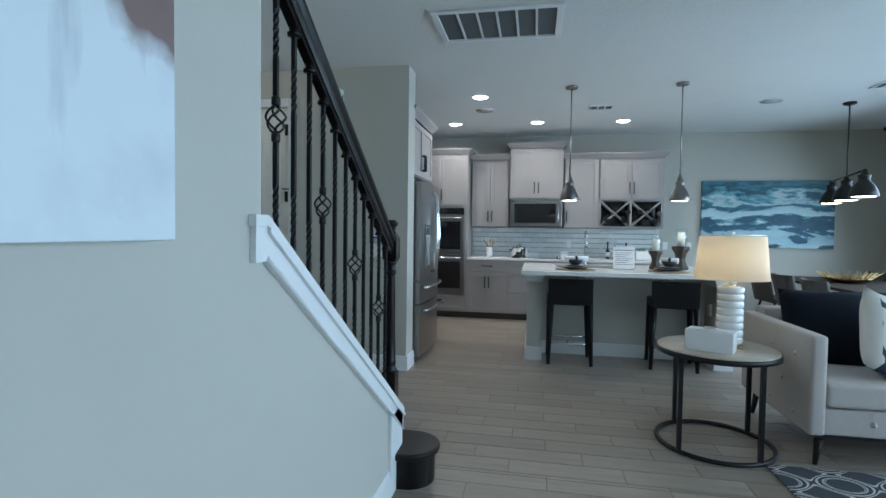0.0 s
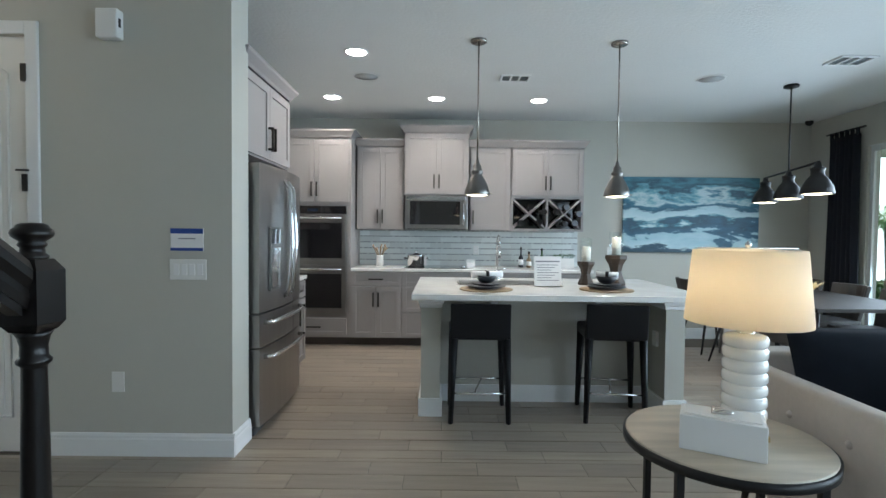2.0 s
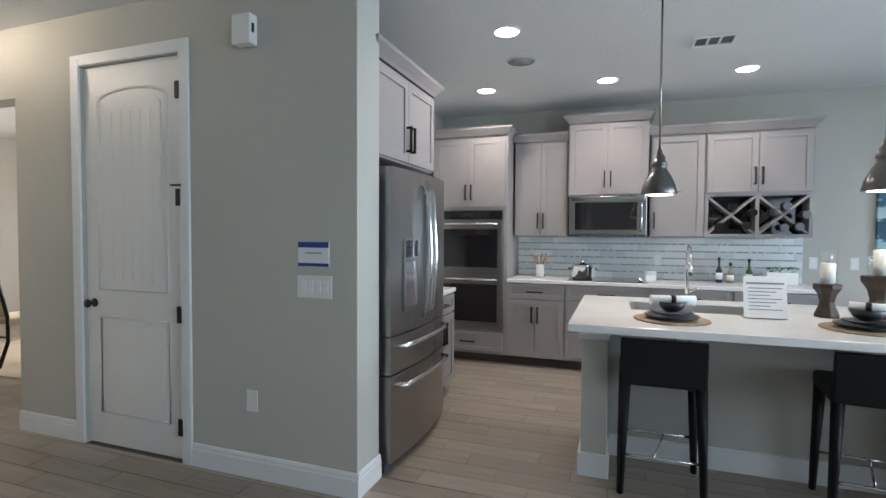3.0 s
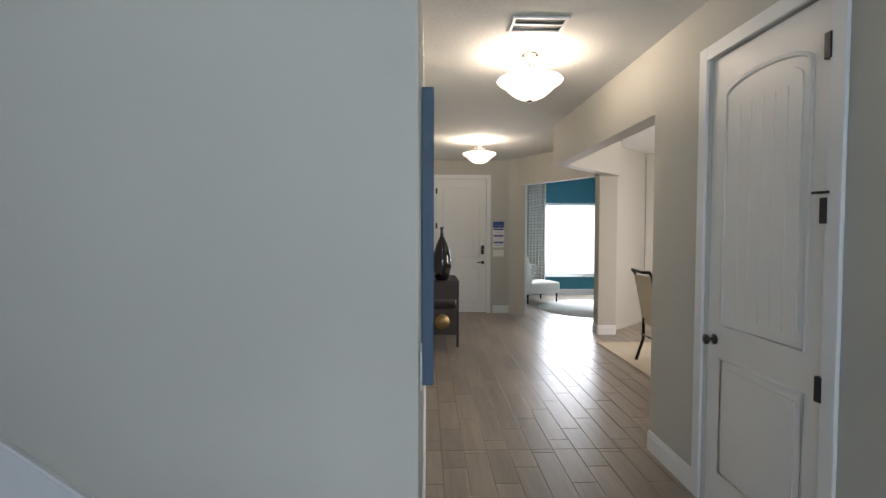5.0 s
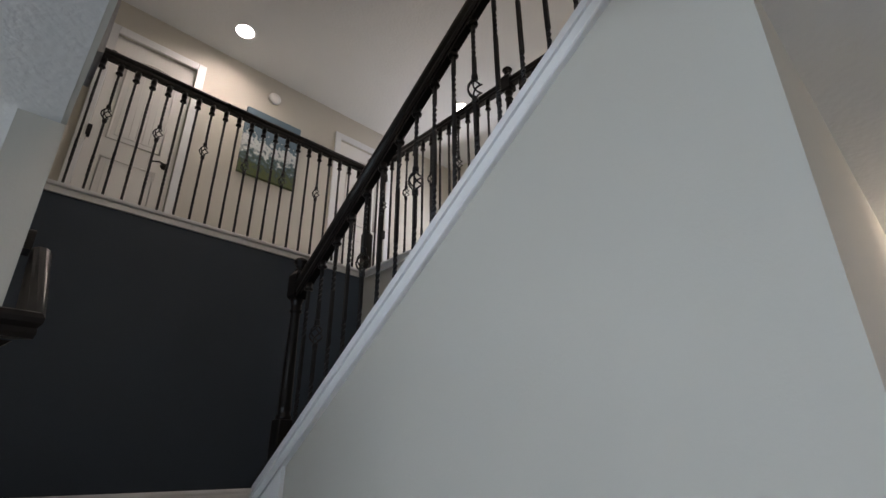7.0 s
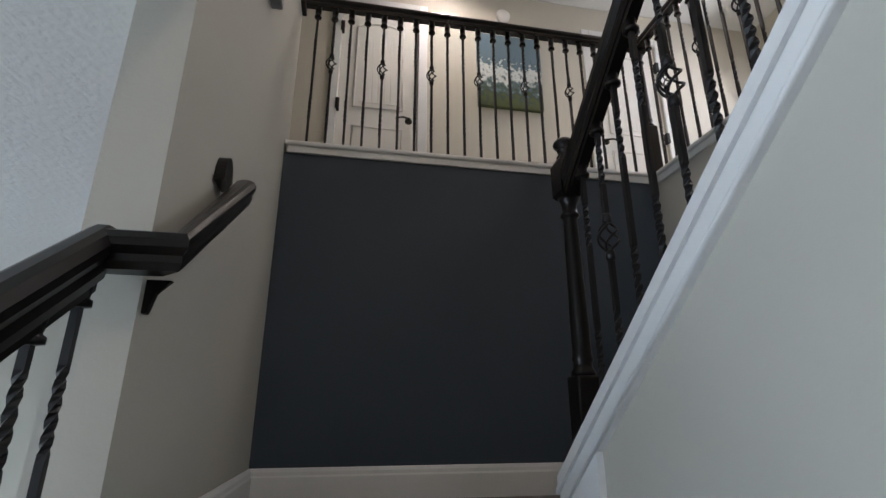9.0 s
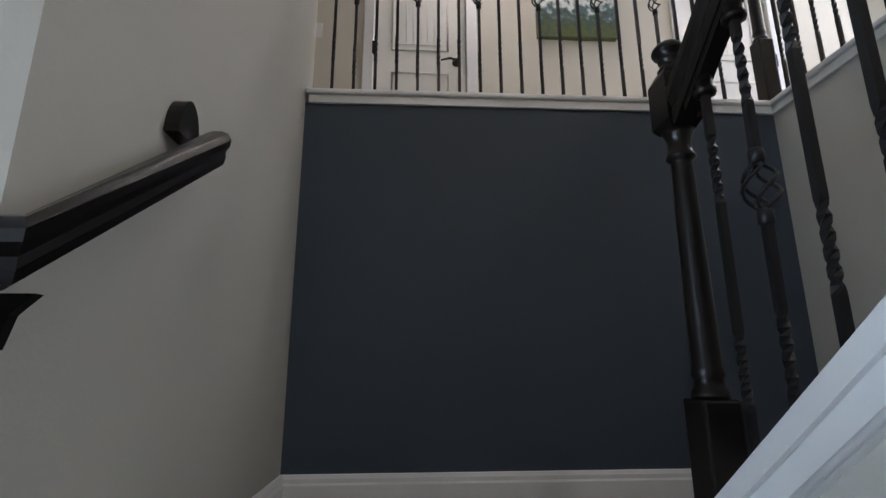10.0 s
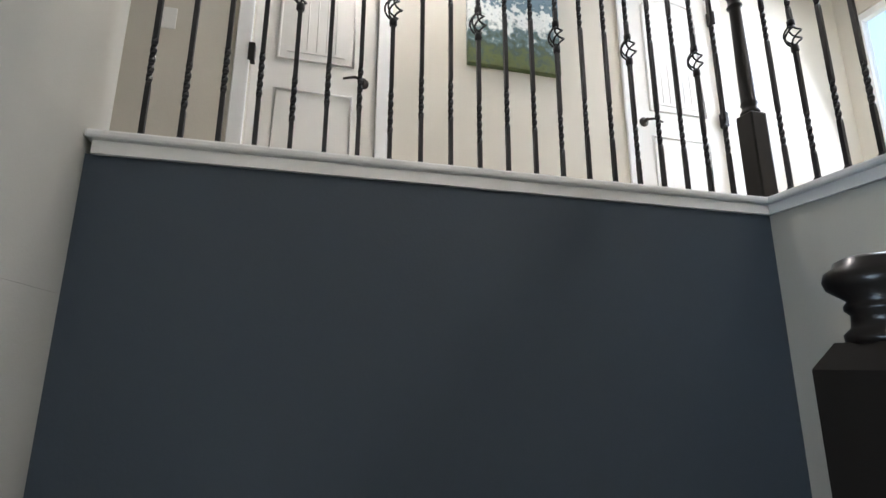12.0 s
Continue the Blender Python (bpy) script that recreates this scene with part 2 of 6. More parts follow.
slanted("wall_study_lintel", (-7.66, 5.42), (-9.30, 4.58), 2.31, C, PAINT, "slanted header over the study opening", 0.14)
structure("wall_post", boxed(-7.75, -7.55, 5.36, 5.62, 0, 2.31), PAINT, "greige post between study and dining room")
slanted("wall_dining_corner", (-7.55, 5.45), (-8.6, 6.5), 0, C, PAINT, "slanted dining room wall")
structure("wall_dining_header", boxed(-6.5, -3.78, 4.41, 4.56, 2.31, C), PAINT, "header over the dining opening")
slanted("wall_dining_header_slant", (-7.62, 5.55), (-6.46, 4.43), 2.31, C, PAINT, "slanted header of the dining opening", 0.14)
# the hole is for the added, unseen window
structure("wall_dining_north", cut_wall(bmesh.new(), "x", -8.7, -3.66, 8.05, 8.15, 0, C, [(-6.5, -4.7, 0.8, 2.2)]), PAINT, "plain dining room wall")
structure("wall_dining_side", boxed(-3.78, -3.66, 6.4, 8.1, 0, C), PAINT, "plain dining room wall")
structure("wall_dining_west", boxed(-8.7, -8.58, 6.5, 8.1, 0, C), PAINT, "plain dining room wall")
structure("wall_study_west", cut_wall(bmesh.new(), "y", 2.7, 8.1, -12.12, -12.0, 0, C, [(5.62, 7.3, 0.45, 2.16)]), TEAL_PAINT, "teal study wall with a bright window")
structure("wall_study_south", boxed(-12.1, -9.59, 4.20, 4.28, 0, C), TEAL_PAINT, "teal study wall")
structure("wall_study_north", boxed(-12.1, -8.7, 8.05, 8.15, 0, C), TEAL_PAINT, "teal study wall")

# ---- stair flights ----
RISE, RUN, Y0 = 0.187, 0.25, 0.94
def tread_bm(x0, x1, nose, back, z, d):
    """A tread with a rounded nosing; d: 1 when the nose points to +y."""
    bm = bmesh.new()
    out = [(back, z - 0.032), (nose - d * 0.016, z - 0.032)]
    out += [(nose - d * 0.016 + d * 0.016 * math.cos(a), z - 0.016 + 0.016 * math.sin(a)) for a in np.linspace(-math.pi / 2, math.pi / 2, 7)[1:-1]]
    out += [(nose - d * 0.016, z), (back, z)]
    return prism(bm, out, "x", x0, x1)


stair = thing("staircase", "switchback stair with espresso treads and white risers", "staircase")
for k in range(2, 8):
    nose = Y0 + RUN * (8 - k)
    part("tread", tread_bm(-1.722, -0.772, nose, nose - RUN - 0.02, k * RISE, 1), WOODB, stair)
    part("riser", boxed(-1.722, -0.772, nose - 0.045, nose - 0.027, (k - 1) * RISE, k * RISE - 0.033), RISER, stair)
part("landing_nosing", tread_bm(-1.738, -0.772, Y0, Y0 - 0.12, 8 * RISE, 1), WOODB, stair)
part("riser", boxed(-1.722, -0.772, Y0 - 0.045, Y0 - 0.027, 7 * RISE, 8 * RISE - 0.033), RISER, stair)
part("landing", boxed(-2.90, -0.755, -0.28, Y0 - 0.121, 8 * RISE - 0.03, 8 * RISE), WOODB, stair)
part("landing_body", boxed(-2.90, -1.86, Y0 - 0.121, Y0, 8 * RISE - 0.03, 8 * RISE - 0.002), WOODB, stair)
for k in range(9, 18):
    nose = Y0 + RUN * (k - 9) + 0.0
    if k < 17:
        part("tread", tread_bm(-2.88, -1.87, nose, nose + RUN + 0.02, k * RISE, -1), WOODB, stair)
    part("riser", boxed(-2.88, -1.87, nose + 0.027, nose + 0.045, (k - 1) * RISE, k * RISE - 0.033), RISER, stair)
# starting step with a round end
def bull(bm, r, cx, cy, z0, z1):
    pts = [(-1.722, cy - r), (-0.78, cy - r)] if r < 0.1 else [(-1.722, cy - r)]
    pts += [(cx + r * math.cos(a), cy + r * math.sin(a)) for a in np.linspace(-math.pi / 2, math.pi / 2, 21)] + [(-1.722, cy + r)]
    return prism(bm, pts, "z", z0, z1)
part("starting_riser", bull(bmesh.new(), 0.135, -0.585, 2.49, 0, RISE - 0.034), WOODB, stair, "round-ended black starting riser")
bm = bull(bmesh.new(), 0.162, -0.585, 2.49, RISE - 0.034, RISE)
bmesh.ops.bevel(bm, geom=[e for e in bm.edges if abs(e.verts[0].co.z - e.verts[1].co.z) < 1e-5], offset=0.012, segments=3, affect="EDGES", profile=0.5)
part("starting_tread", bm, WOODB, stair, "round-ended glossy starting tread")
# skirt boards along the first flight
SK = lambda y: 1.362 - (y - 1.223) * 0.728
part("skirt_board", prism(bmesh.new(), [(2.60, 0.19), (0.978, 1.40), (0.978, SK(0.978)), (2.60, SK(2.60))], "x", -1.739, -1.722), TRIM, stair)
part("skirt_bead", tube(bmesh.new(), [(-1.722, 2.60, SK(2.60) - 0.004), (-1.722, 0.978, SK(0.978) - 0.004)], 0.006, 8), TRIM, stair)
part("skirt_board", prism(bmesh.new(), [(2.46, 0.19), (1.15, 1.10), (1.15, 1.285), (2.46, 0.352)], "x", -0.771, -0.756), TRIM, stair)
part("skirt_post", prism(bmesh.new(), [(0.743, 8 * RISE), (0.978, 8 * RISE), (0.978, 1.77), (0.743, 1.60)], "x", -1.739, -1.722), TRIM, stair)

# sloping white caps
def cap(name, xc, w, y0, z0, y1, z1, label, drop):
    """Board cap along a sloping wall top, with a fascia band under it on both sides."""
    ob = thing(name, label, "stair cap")
    part("cap_board", prism(bmesh.new(), [(y0, z0), (y1, z1), (y1, z1 + 0.028), (y0, z0 + 0.028)], "x", xc - w / 2 - 0.021, xc + w / 2 + 0.021), TRIM, ob)
    for s in (-1, 1):
        a = xc + s * w / 2
        part("fascia", prism(bmesh.new(), [(y0, z0 - drop), (y1, z1 - drop), (y1, z1 - 0.002), (y0, z0 - 0.002)], "x", min(a, a + s * 0.016), max(a, a + s * 0.016)), TRIM, ob)
        part("bed_moulding", prism(bmesh.new(), [(y0, z0 - 0.016), (y1, z1 - 0.016), (y1, z1 - 0.003), (y0, z0 - 0.003)], "x", min(a + s * 0.017, a + s * 0.027), max(a + s * 0.017, a + s * 0.027)), TRIM, ob)
        part("bead", tube(bmesh.new(), [(a + s * 0.016, y0, z0 - drop + 0.008), (a + s * 0.016, y1, z1 - drop + 0.008)], 0.006, 8), TRIM, ob)
    return ob
kn = cap("knee_wall_cap", -0.6935, 0.123, 1.143, 1.294, 2.482, 0.341, "white painted cap on the sloping stair knee wall", 0.088)
part("cap_return", boxed(-0.6315, -0.611, 1.085, 1.1425, 1.294, 1.322), TRIM, kn)
part("fascia_return", boxed(-0.6315, -0.616, 1.092, 1.1425, 1.206, 1.2935), TRIM, kn)
part("end_board", boxed(-0.762, -0.624, 2.466, 2.484, 0.188, 0.345), TRIM, kn)
part("end_fascia", boxed(-0.6315, -0.616, 2.262, 2.465, 0.0, 0.40), TRIM, kn)
cap("middle_wall_cap", -1.795, 0.11, 0.743, 1.665, 2.835, 3.259, "white painted cap on the wall under the second flight", 0.074)

# level caps round the stair void
def level_cap(name, x0, x1, y0, y1):
    ob = thing(name, "white moulded cap at the edge of the upper gallery", "trim")
    part("cap_board", boxed(x0 - 0.03, x1 + 0.03, y0 - 0.03, y1 + 0.03, 3.187, 3.212, 0.008), TRIM, ob)
    part("fascia", boxed(x0 - 0.014, x1 + 0.014, y0 - 0.014, y1 + 0.014, 3.150, 3.186), TRIM, ob)
    return ob
level_cap("gallery_ledge", -2.885, -0.786, -0.39, -0.28)
level_cap("gallery_ledge", -3.00, -2.90, -0.35, 2.725)

# ---- balustrades ----
def baluster_bm(h, basket, zb):
    """A square bar with twists, and a cage basket at zb; foot at the origin."""
    bm = bmesh.new()
    s = 0.0066
    z = 0.0
    rings = []
    n = max(8, int(h / 0.012))
    for i in range(n + 1):
        z = h * i / n
        u = z / h
        tw = 0.0
        for c in ((0.27, 0.73) if not basket else (0.2, 0.8)):
            tw += max(0, min(1, (u - c) / 0.16 + 0.5)) * math.pi * 2.5
        if basket and abs(z - zb) < 0.038:
            rings.append(None)
            continue
        rings.append([bm.verts.new((s * 1.414 * math.cos(tw + math.pi / 4 + k * math.pi / 2), s * 1.414 * math.sin(tw + math.pi / 4 + k * math.pi / 2), z)) for k in range(4)])
    for p, q in zip(rings, rings[1:]):
        if p and q:
            for k in range(4):
                bm.faces.new((p[k], p[(k + 1) % 4], q[(k + 1) % 4], q[k]))
    return bm


def basket_bm(zb):
    bm = bmesh.new()
    for w in range(4):
        pts = []
        for i in range(11):
            u = i / 10
            a = w * math.pi / 2 + u * math.pi * 1.0
            r = 0.004 + 0.025 * math.sin(math.pi * u) ** 0.8
            pts.append((r * math.cos(a), r * math.sin(a), zb - 0.040 + 0.080 * u))
        tube(bm, pts, 0.0036, 5)
    for zz in (zb - 0.052, zb + 0.052):
        lathe(bm, [(0.008, zz - 0.014), (0.013, zz - 0.010), (0.013, zz + 0.010), (0.008, zz + 0.014)], seg=8)
    return bm


baluster_cache = {}
def baluster(rail, x, y, z, h, basket, zb, collar=True):
    key = (round(h, 3), basket, round(zb, 3))
    if key not in baluster_cache:
        b = part("baluster", baluster_bm(h, basket, zb), IRON, rail)
        k = part("basket", basket_bm(zb), IRON, b) if basket else None
        c = part("shoe", lathe(bmesh.new(), [(0.017, 0.0), (0.017, 0.012), (0.010, 0.024), (0.010, 0.026)], seg=8), IRON, b)
        top = part("shoe", lathe(bmesh.new(), [(0.012, h - 0.062), (0.021, h - 0.060), (0.021, h - 0.050), (0.015, h - 0.046), (0.018, h - 0.02), (0.018, h + 0.02)], seg=8), WOODB, b)
        baluster_cache[key] = b
        b.location = (x, y, z)
        return
    src = baluster_cache[key]
    b = src.copy()
    scene.collection.objects.link(b)
    b.parent = rail
    b.location = (x, y, z)
    for ch in src.children:
        o = ch.copy()
        scene.collection.objects.link(o)
        o.parent = b


def rail_section():
    """Handrail profile: width, height pairs round a moulded bar, about 62 mm by 66 mm."""
    return [(-0.020, -0.033), (0.020, -0.033), (0.024, -0.020), (0.022, -0.008), (0.031, 0.004), (0.032, 0.016), (0.024, 0.029), (0.010, 0.034),
            (-0.010, 0.034), (-0.024, 0.029), (-0.032, 0.016), (-0.031, 0.004), (-0.022, -0.008), (-0.024, -0.020)]


def handrail_bm(points, bm=None, tall=1.0):
    """The profile swept along points with mitred corners; the profile stays upright."""
    bm = bm or bmesh.new()
    pts = [Vector(p) for p in points]
    rings = []
    for i, p in enumerate(pts):
        d0 = (p - pts[i - 1]) if i else (pts[1] - p)
        d1 = (pts[i + 1] - p) if i < len(pts) - 1 else d0
        f0, f1 = Vector((d0.x, d0.y, 0)).normalized(), Vector((d1.x, d1.y, 0)).normalized()
        f = (f0 + f1).normalized()
        side = Vector((f.y, -f.x, 0)) / max(0.4, f.dot(f1))
        rings.append([bm.verts.new(p + side * w + Vector((0, 0, h * tall))) for w, h in rail_section()])
    n = len(rings[0])
    for p, q in zip(rings, rings[1:]):
        for k in range(n):
            bm.faces.new((p[k], p[(k + 1) % n], q[(k + 1) % n], q[k]))
    bm.faces.new(rings[0][::-1])
    bm.faces.new(rings[-1])
    bmesh.ops.recalc_face_normals(bm, faces=bm.faces)
    return bm


def chamfered(w, z0, z1):
    """Square block whose upper and lower ends slope in to a smaller square."""
    b = bmesh.new()
    rings = [[b.verts.new((sx * q, sy * q, z)) for sx, sy in ((-1, -1), (1, -1), (1, 1), (-1, 1))] for q, z in ((0.027, z0), (w, z0 + 0.016), (w, z1 - 0.022), (0.024, z1))]
    for p, q in zip(rings, rings[1:]):
        for k in range(4):
            b.faces.new((p[k], p[(k + 1) % 4], q[(k + 1) % 4], q[k]))
    b.faces.new(rings[0][::-1])
    b.faces.new(rings[-1])
    return b


def newel_post(x, y, z0, z1, low, parent_name="newel_post", label="black turned wooden newel post on the stair"):
    """Square foot of height low, turned shaft, square head block and a button finial; z1 is the finial's top."""
    ob = thing(parent_name, label, "newel post", pose(x, y, z0))
    h = z1 - z0
    w = 0.037
    part("foot_block", boxed(-w, w, -w, w, 0, low, 0.006), WOODB, ob)
    top = h - 0.215
    part("shaft", lathe(bmesh.new(), [(0.034, low), (0.035, low + 0.012), (0.028, low + 0.022), (0.026, low + 0.035), (0.031, low + 0.045), (0.0275, low + 0.058), (0.027, low + 0.16),
                                      (0.0215, top - 0.075), (0.022, top - 0.070), (0.029, top - 0.064), (0.030, top - 0.058), (0.024, top - 0.050), (0.023, top - 0.03), (0.027, top - 0.012), (0.034, top)], seg=28), WOODB, ob)
    part("head_block", chamfered(w, top, h - 0.072), WOODB, ob)
    part("finial", lathe(bmesh.new(), [(0.026, h - 0.073), (0.027, h - 0.066), (0.021, h - 0.060), (0.020, h - 0.050), (0.024, h - 0.046), (0.024, h - 0.042), (0.021, h - 0.038), (0.034, h - 0.028), (0.036, h - 0.021), (0.034, h - 0.014), (0.028, h - 0.010), (0.026, h - 0.005), (0.018, h - 0.001), (0.0005, h)], seg=28), WOODB, ob)
    return ob


# first flight
rail1 = thing("stair_railing", "espresso handrail on black twisted iron balusters", "railing")
R1 = lambda y: 1.808 + (1.645 - y) * 0.712
part("handrail", handrail_bm([(-0.695, 2.46, R1(2.46)), (-0.692, 1.190, R1(1.190))], tall=1.5), WOODB, rail1)
part("fillet", prism(bmesh.new(), [(1.20, R1(1.20) - 0.068), (2.45, R1(2.45) - 0.068), (2.45, R1(2.45) - 0.046), (1.20, R1(1.20) - 0.046)], "x", -0.708, -0.678), WOODB, rail1)
K1 = lambda y: 1.322 - (y - 1.143) * 0.712
for i in range(12):
    y = 1.215 + 0.1068 * i
    baluster(rail1, -0.6935, y, K1(y) - 0.015, round(R1(1.8) - K1(1.8) - 0.012, 3), i % 3 == 1, 0.42)
newel_post(-0.695, 2.496, RISE, 1.345, 0.365)
# wrapped rail on the wall end and inner wall
wrap = thing("wall_handrail", "espresso handrail bracketed to the stair wall", "handrail")
part("handrail", handrail_bm([(-0.692, 1.187, R1(1.187)), (-0.818, 1.187, R1(1.187)), (-0.818, 0.725, 2.470)], tall=1.15), WOODB, wrap)
part("wall_rosette", prism(bmesh.new(), [(0.775 + 0.044 * math.cos(a), 2.462 + 0.085 * math.sin(a)) for a in np.linspace(0, math.pi, 17)], "x", -0.785, -0.7555), WOODB, wrap)
part("bracket", prism(bmesh.new(), [(-0.7555, 2.035), (-0.7555, 2.10), (-0.80, 2.10), (-0.775, 2.075), (-0.765, 2.035)], "y", 1.108, 1.122), WOODB, wrap)
# second flight
rail2 = thing("stair_railing", "espresso handrail rising along the second flight", "railing")
K2 = lambda y: 1.693 + (y - 0.743) * 0.762
R2 = lambda y: 2.592 + (y - 0.863) * 0.757
part("handrail", handrail_bm([(-1.80, 0.812, R2(0.812)), (-1.80, 2.90, R2(2.90))], tall=1.5), WOODB, rail2)
part("fillet", prism(bmesh.new(), [(0.85, R2(0.85) - 0.068), (2.90, R2(2.90) - 0.068), (2.90, R2(2.90) - 0.046), (0.85, R2(0.85) - 0.046)], "x", -1.816, -1.784), WOODB, rail2)
for i in range(18):
    y = 0.895 + 0.108 * i
    baluster(rail2, -1.80, y, K2(y) - 0.015, round(R2(1.9) - K2(1.9) - 0.012, 3), i % 3 == 1, 0.42)
newel_post(-1.806, 0.778, 1.69, 2.720, 0.265)
newel_post(-1.80, 2.95, U, 4.36, 0.30, label="black turned newel post at the stair head")
# gallery
rail3 = thing("gallery_railing", "espresso gallery rail on black iron balusters", "railing")
part("handrail", handrail_bm([(-0.76, -0.335, 4.20), (-2.945, -0.335, 4.20), (-2.945, 2.9, 4.20)]), WOODB, rail3)
part("wall_rosette", boxed(-0.782, -0.7555, -0.395, -0.275, 4.14, 4.27, 0.006), WOODB, rail3)
for i in range(21):
    baluster(rail3, -0.855 - 0.098 * i, -0.335, 3.218, 0.93, i % 3 == 1, 0.56)
for i in range(30):
    y = -0.22 + 0.1 * i
    if abs(y - 1.27) > 0.06:
        baluster(rail3, -2.945, y, 3.218, 0.93, i % 3 == 1, 0.56)
newel_post(-2.945, -0.335, 3.218, 4.34, 0.36, label="black turned newel post at the gallery corner")
newel_post(-2.945, 1.27, 3.218, 4.34, 0.36, label="black turned newel post along the gallery rail")

# ---- further materials ----
CAB = material("cabinet_paint", (0.315, 0.293, 0.285), 0.42, grain=0.02, scale=6)
TOE = material("toe_kick", (0.07, 0.055, 0.05), 0.6, grain=0.1, scale=10)
QUARTZ = material("white_quartz", (0.78, 0.77, 0.74), 0.16, grain=0.02, scale=5)
STEEL = material("stainless", (0.33, 0.32, 0.31), 0.30, metal=1.0, grain=0.06, scale=30, stretch=(1, 1, 0.05))
STEEL_DARK = material("fridge_side", (0.10, 0.105, 0.11), 0.5, metal=0.2, grain=0.08, scale=30)
CHROME = material("chrome", (0.72, 0.72, 0.72), 0.12, metal=1.0)
NICKEL = material("brushed_nickel", (0.36, 0.33, 0.30), 0.26, metal=1.0, grain=0.08, scale=30)
PULL = material("dark_pull", (0.05, 0.045, 0.04), 0.35, metal=0.8)
BLACKGLASS = material("black_glass", (0.012, 0.011, 0.012), 0.06, coat=0.4)
LEATHER = material("black_leather", (0.0065, 0.0065, 0.008), 0.5, spec=0.3, grain=0.2, scale=20, bump=0.25, bump_scale=120)
BLACK = material("black_metal", (0.018, 0.017, 0.017), 0.40, metal=0.5, grain=0.15, scale=25)
LINEN = material("beige_upholstery", (0.50, 0.45, 0.41), 0.85, grain=0.06, scale=40, bump=0.3, bump_scale=420)
NAVY = material("navy_velvet", (0.011, 0.014, 0.021), 0.85, grain=0.2, scale=12, bump=0.2, bump_scale=250, spec=0.12)
TABLETOP = material("travertine_top", (0.52, 0.45, 0.36), 0.38, grain=0.26, scale=7, stretch=(0.5, 4, 1))
CERAMIC = material("white_ceramic", (0.80, 0.79, 0.76), 0.14, coat=0.5)
BRASS = material("antique_brass", (0.42, 0.30, 0.14), 0.35, metal=1.0, grain=0.1, scale=20)
WHITEBOX = material("white_lacquer", (0.80, 0.80, 0.80), 0.30, grain=0.01)
TAUPE = material("taupe_upholstery", (0.055, 0.048, 0.044), 0.7, grain=0.12, scale=25, bump=0.2, bump_scale=200)
TABLEWOOD = material("dark_dining_wood", (0.024, 0.019, 0.016), 0.55, grain=0.25, scale=12, stretch=(3, 0.3, 1), spec=0.2)
DARKWOOD = material("carved_wood", (0.032, 0.019, 0.012), 0.5, grain=0.3, scale=14, stretch=(2, 2, 0.3))
WAX = material("candle_wax", (0.82, 0.79, 0.72), 0.5)
TOWEL = material("white_napkin", (0.80, 0.80, 0.80), 0.9, bump=0.3, bump_scale=200)
SLATE = material("dark_stoneware", (0.018, 0.020, 0.025), 0.3, grain=0.1, scale=20)
WOVEN = material("woven_mat", (0.30, 0.22, 0.14), 0.9, grain=0.3, scale=60, bump=0.6, bump_scale=180)
PAPER = material("sign_paper", (0.78, 0.77, 0.77), 0.6)
BLUE = material("sign_blue", (0.012, 0.055, 0.27), 0.5)
INK = material("sign_ink", (0.22, 0.22, 0.25), 0.6)
PLASTIC = material("white_plastic", (0.75, 0.75, 0.73), 0.4)
GRILLE = material("grille_dark", (0.10, 0.115, 0.12), 0.7)
CURTAIN = material("navy_curtain", (0.007, 0.009, 0.016), 0.9, grain=0.1, scale=20, bump=0.2, bump_scale=300)
SLIDERFRAME = material("slider_frame", (0.60, 0.62, 0.62), 0.4, metal=0.2)
TILE = material("glass_tile", (0.66, 0.70, 0.69), 0.14, random_tone=0.10, grain=0.04, scale=6, coat=0.4)
TILE_DARK = material("mosaic_strip", (0.30, 0.33, 0.33), 0.2, grain=0.3, scale=40)
TEALCANVAS = material("canvas_edge_blue", (0.11, 0.175, 0.26), 0.7, grain=0.1, scale=8)
RUGCREAM = material("cream_rug", (0.62, 0.55, 0.42), 0.95, grain=0.08, scale=20, bump=0.5, bump_scale=250)
WHITEUPH = material("white_upholstery", (0.74, 0.73, 0.69), 0.85, grain=0.04, scale=20, bump=0.2, bump_scale=300)
GREEN = material("leaf_green", (0.055, 0.13, 0.030), 0.5, grain=0.35, scale=3)
PALMGREEN = material("palm_green", (0.17, 0.36, 0.07), 0.45, grain=0.3, scale=4)
BARK = material("palm_bark", (0.20, 0.16, 0.11), 0.9, grain=0.25, scale=15, bump=0.5, bump_scale=40)
LAWN = material("lawn", (0.09, 0.14, 0.04), 0.9, grain=0.3, scale=2.5)
CONCRETE = material("patio_concrete", (0.45, 0.44, 0.41), 0.8, grain=0.1, scale=4, bump=0.2)
STUCCO = material("stucco", (0.70, 0.69, 0.66), 0.85, grain=0.05, scale=3, bump=0.3)
CAN = glow("downlight_lens", (1.0, 0.95, 0.88), 30)
BULB = glow("bulb_glow", (1.0, 0.85, 0.62), 9)
ALABASTER = glow("alabaster_glass", (1.0, 0.86, 0.66), 3.2)


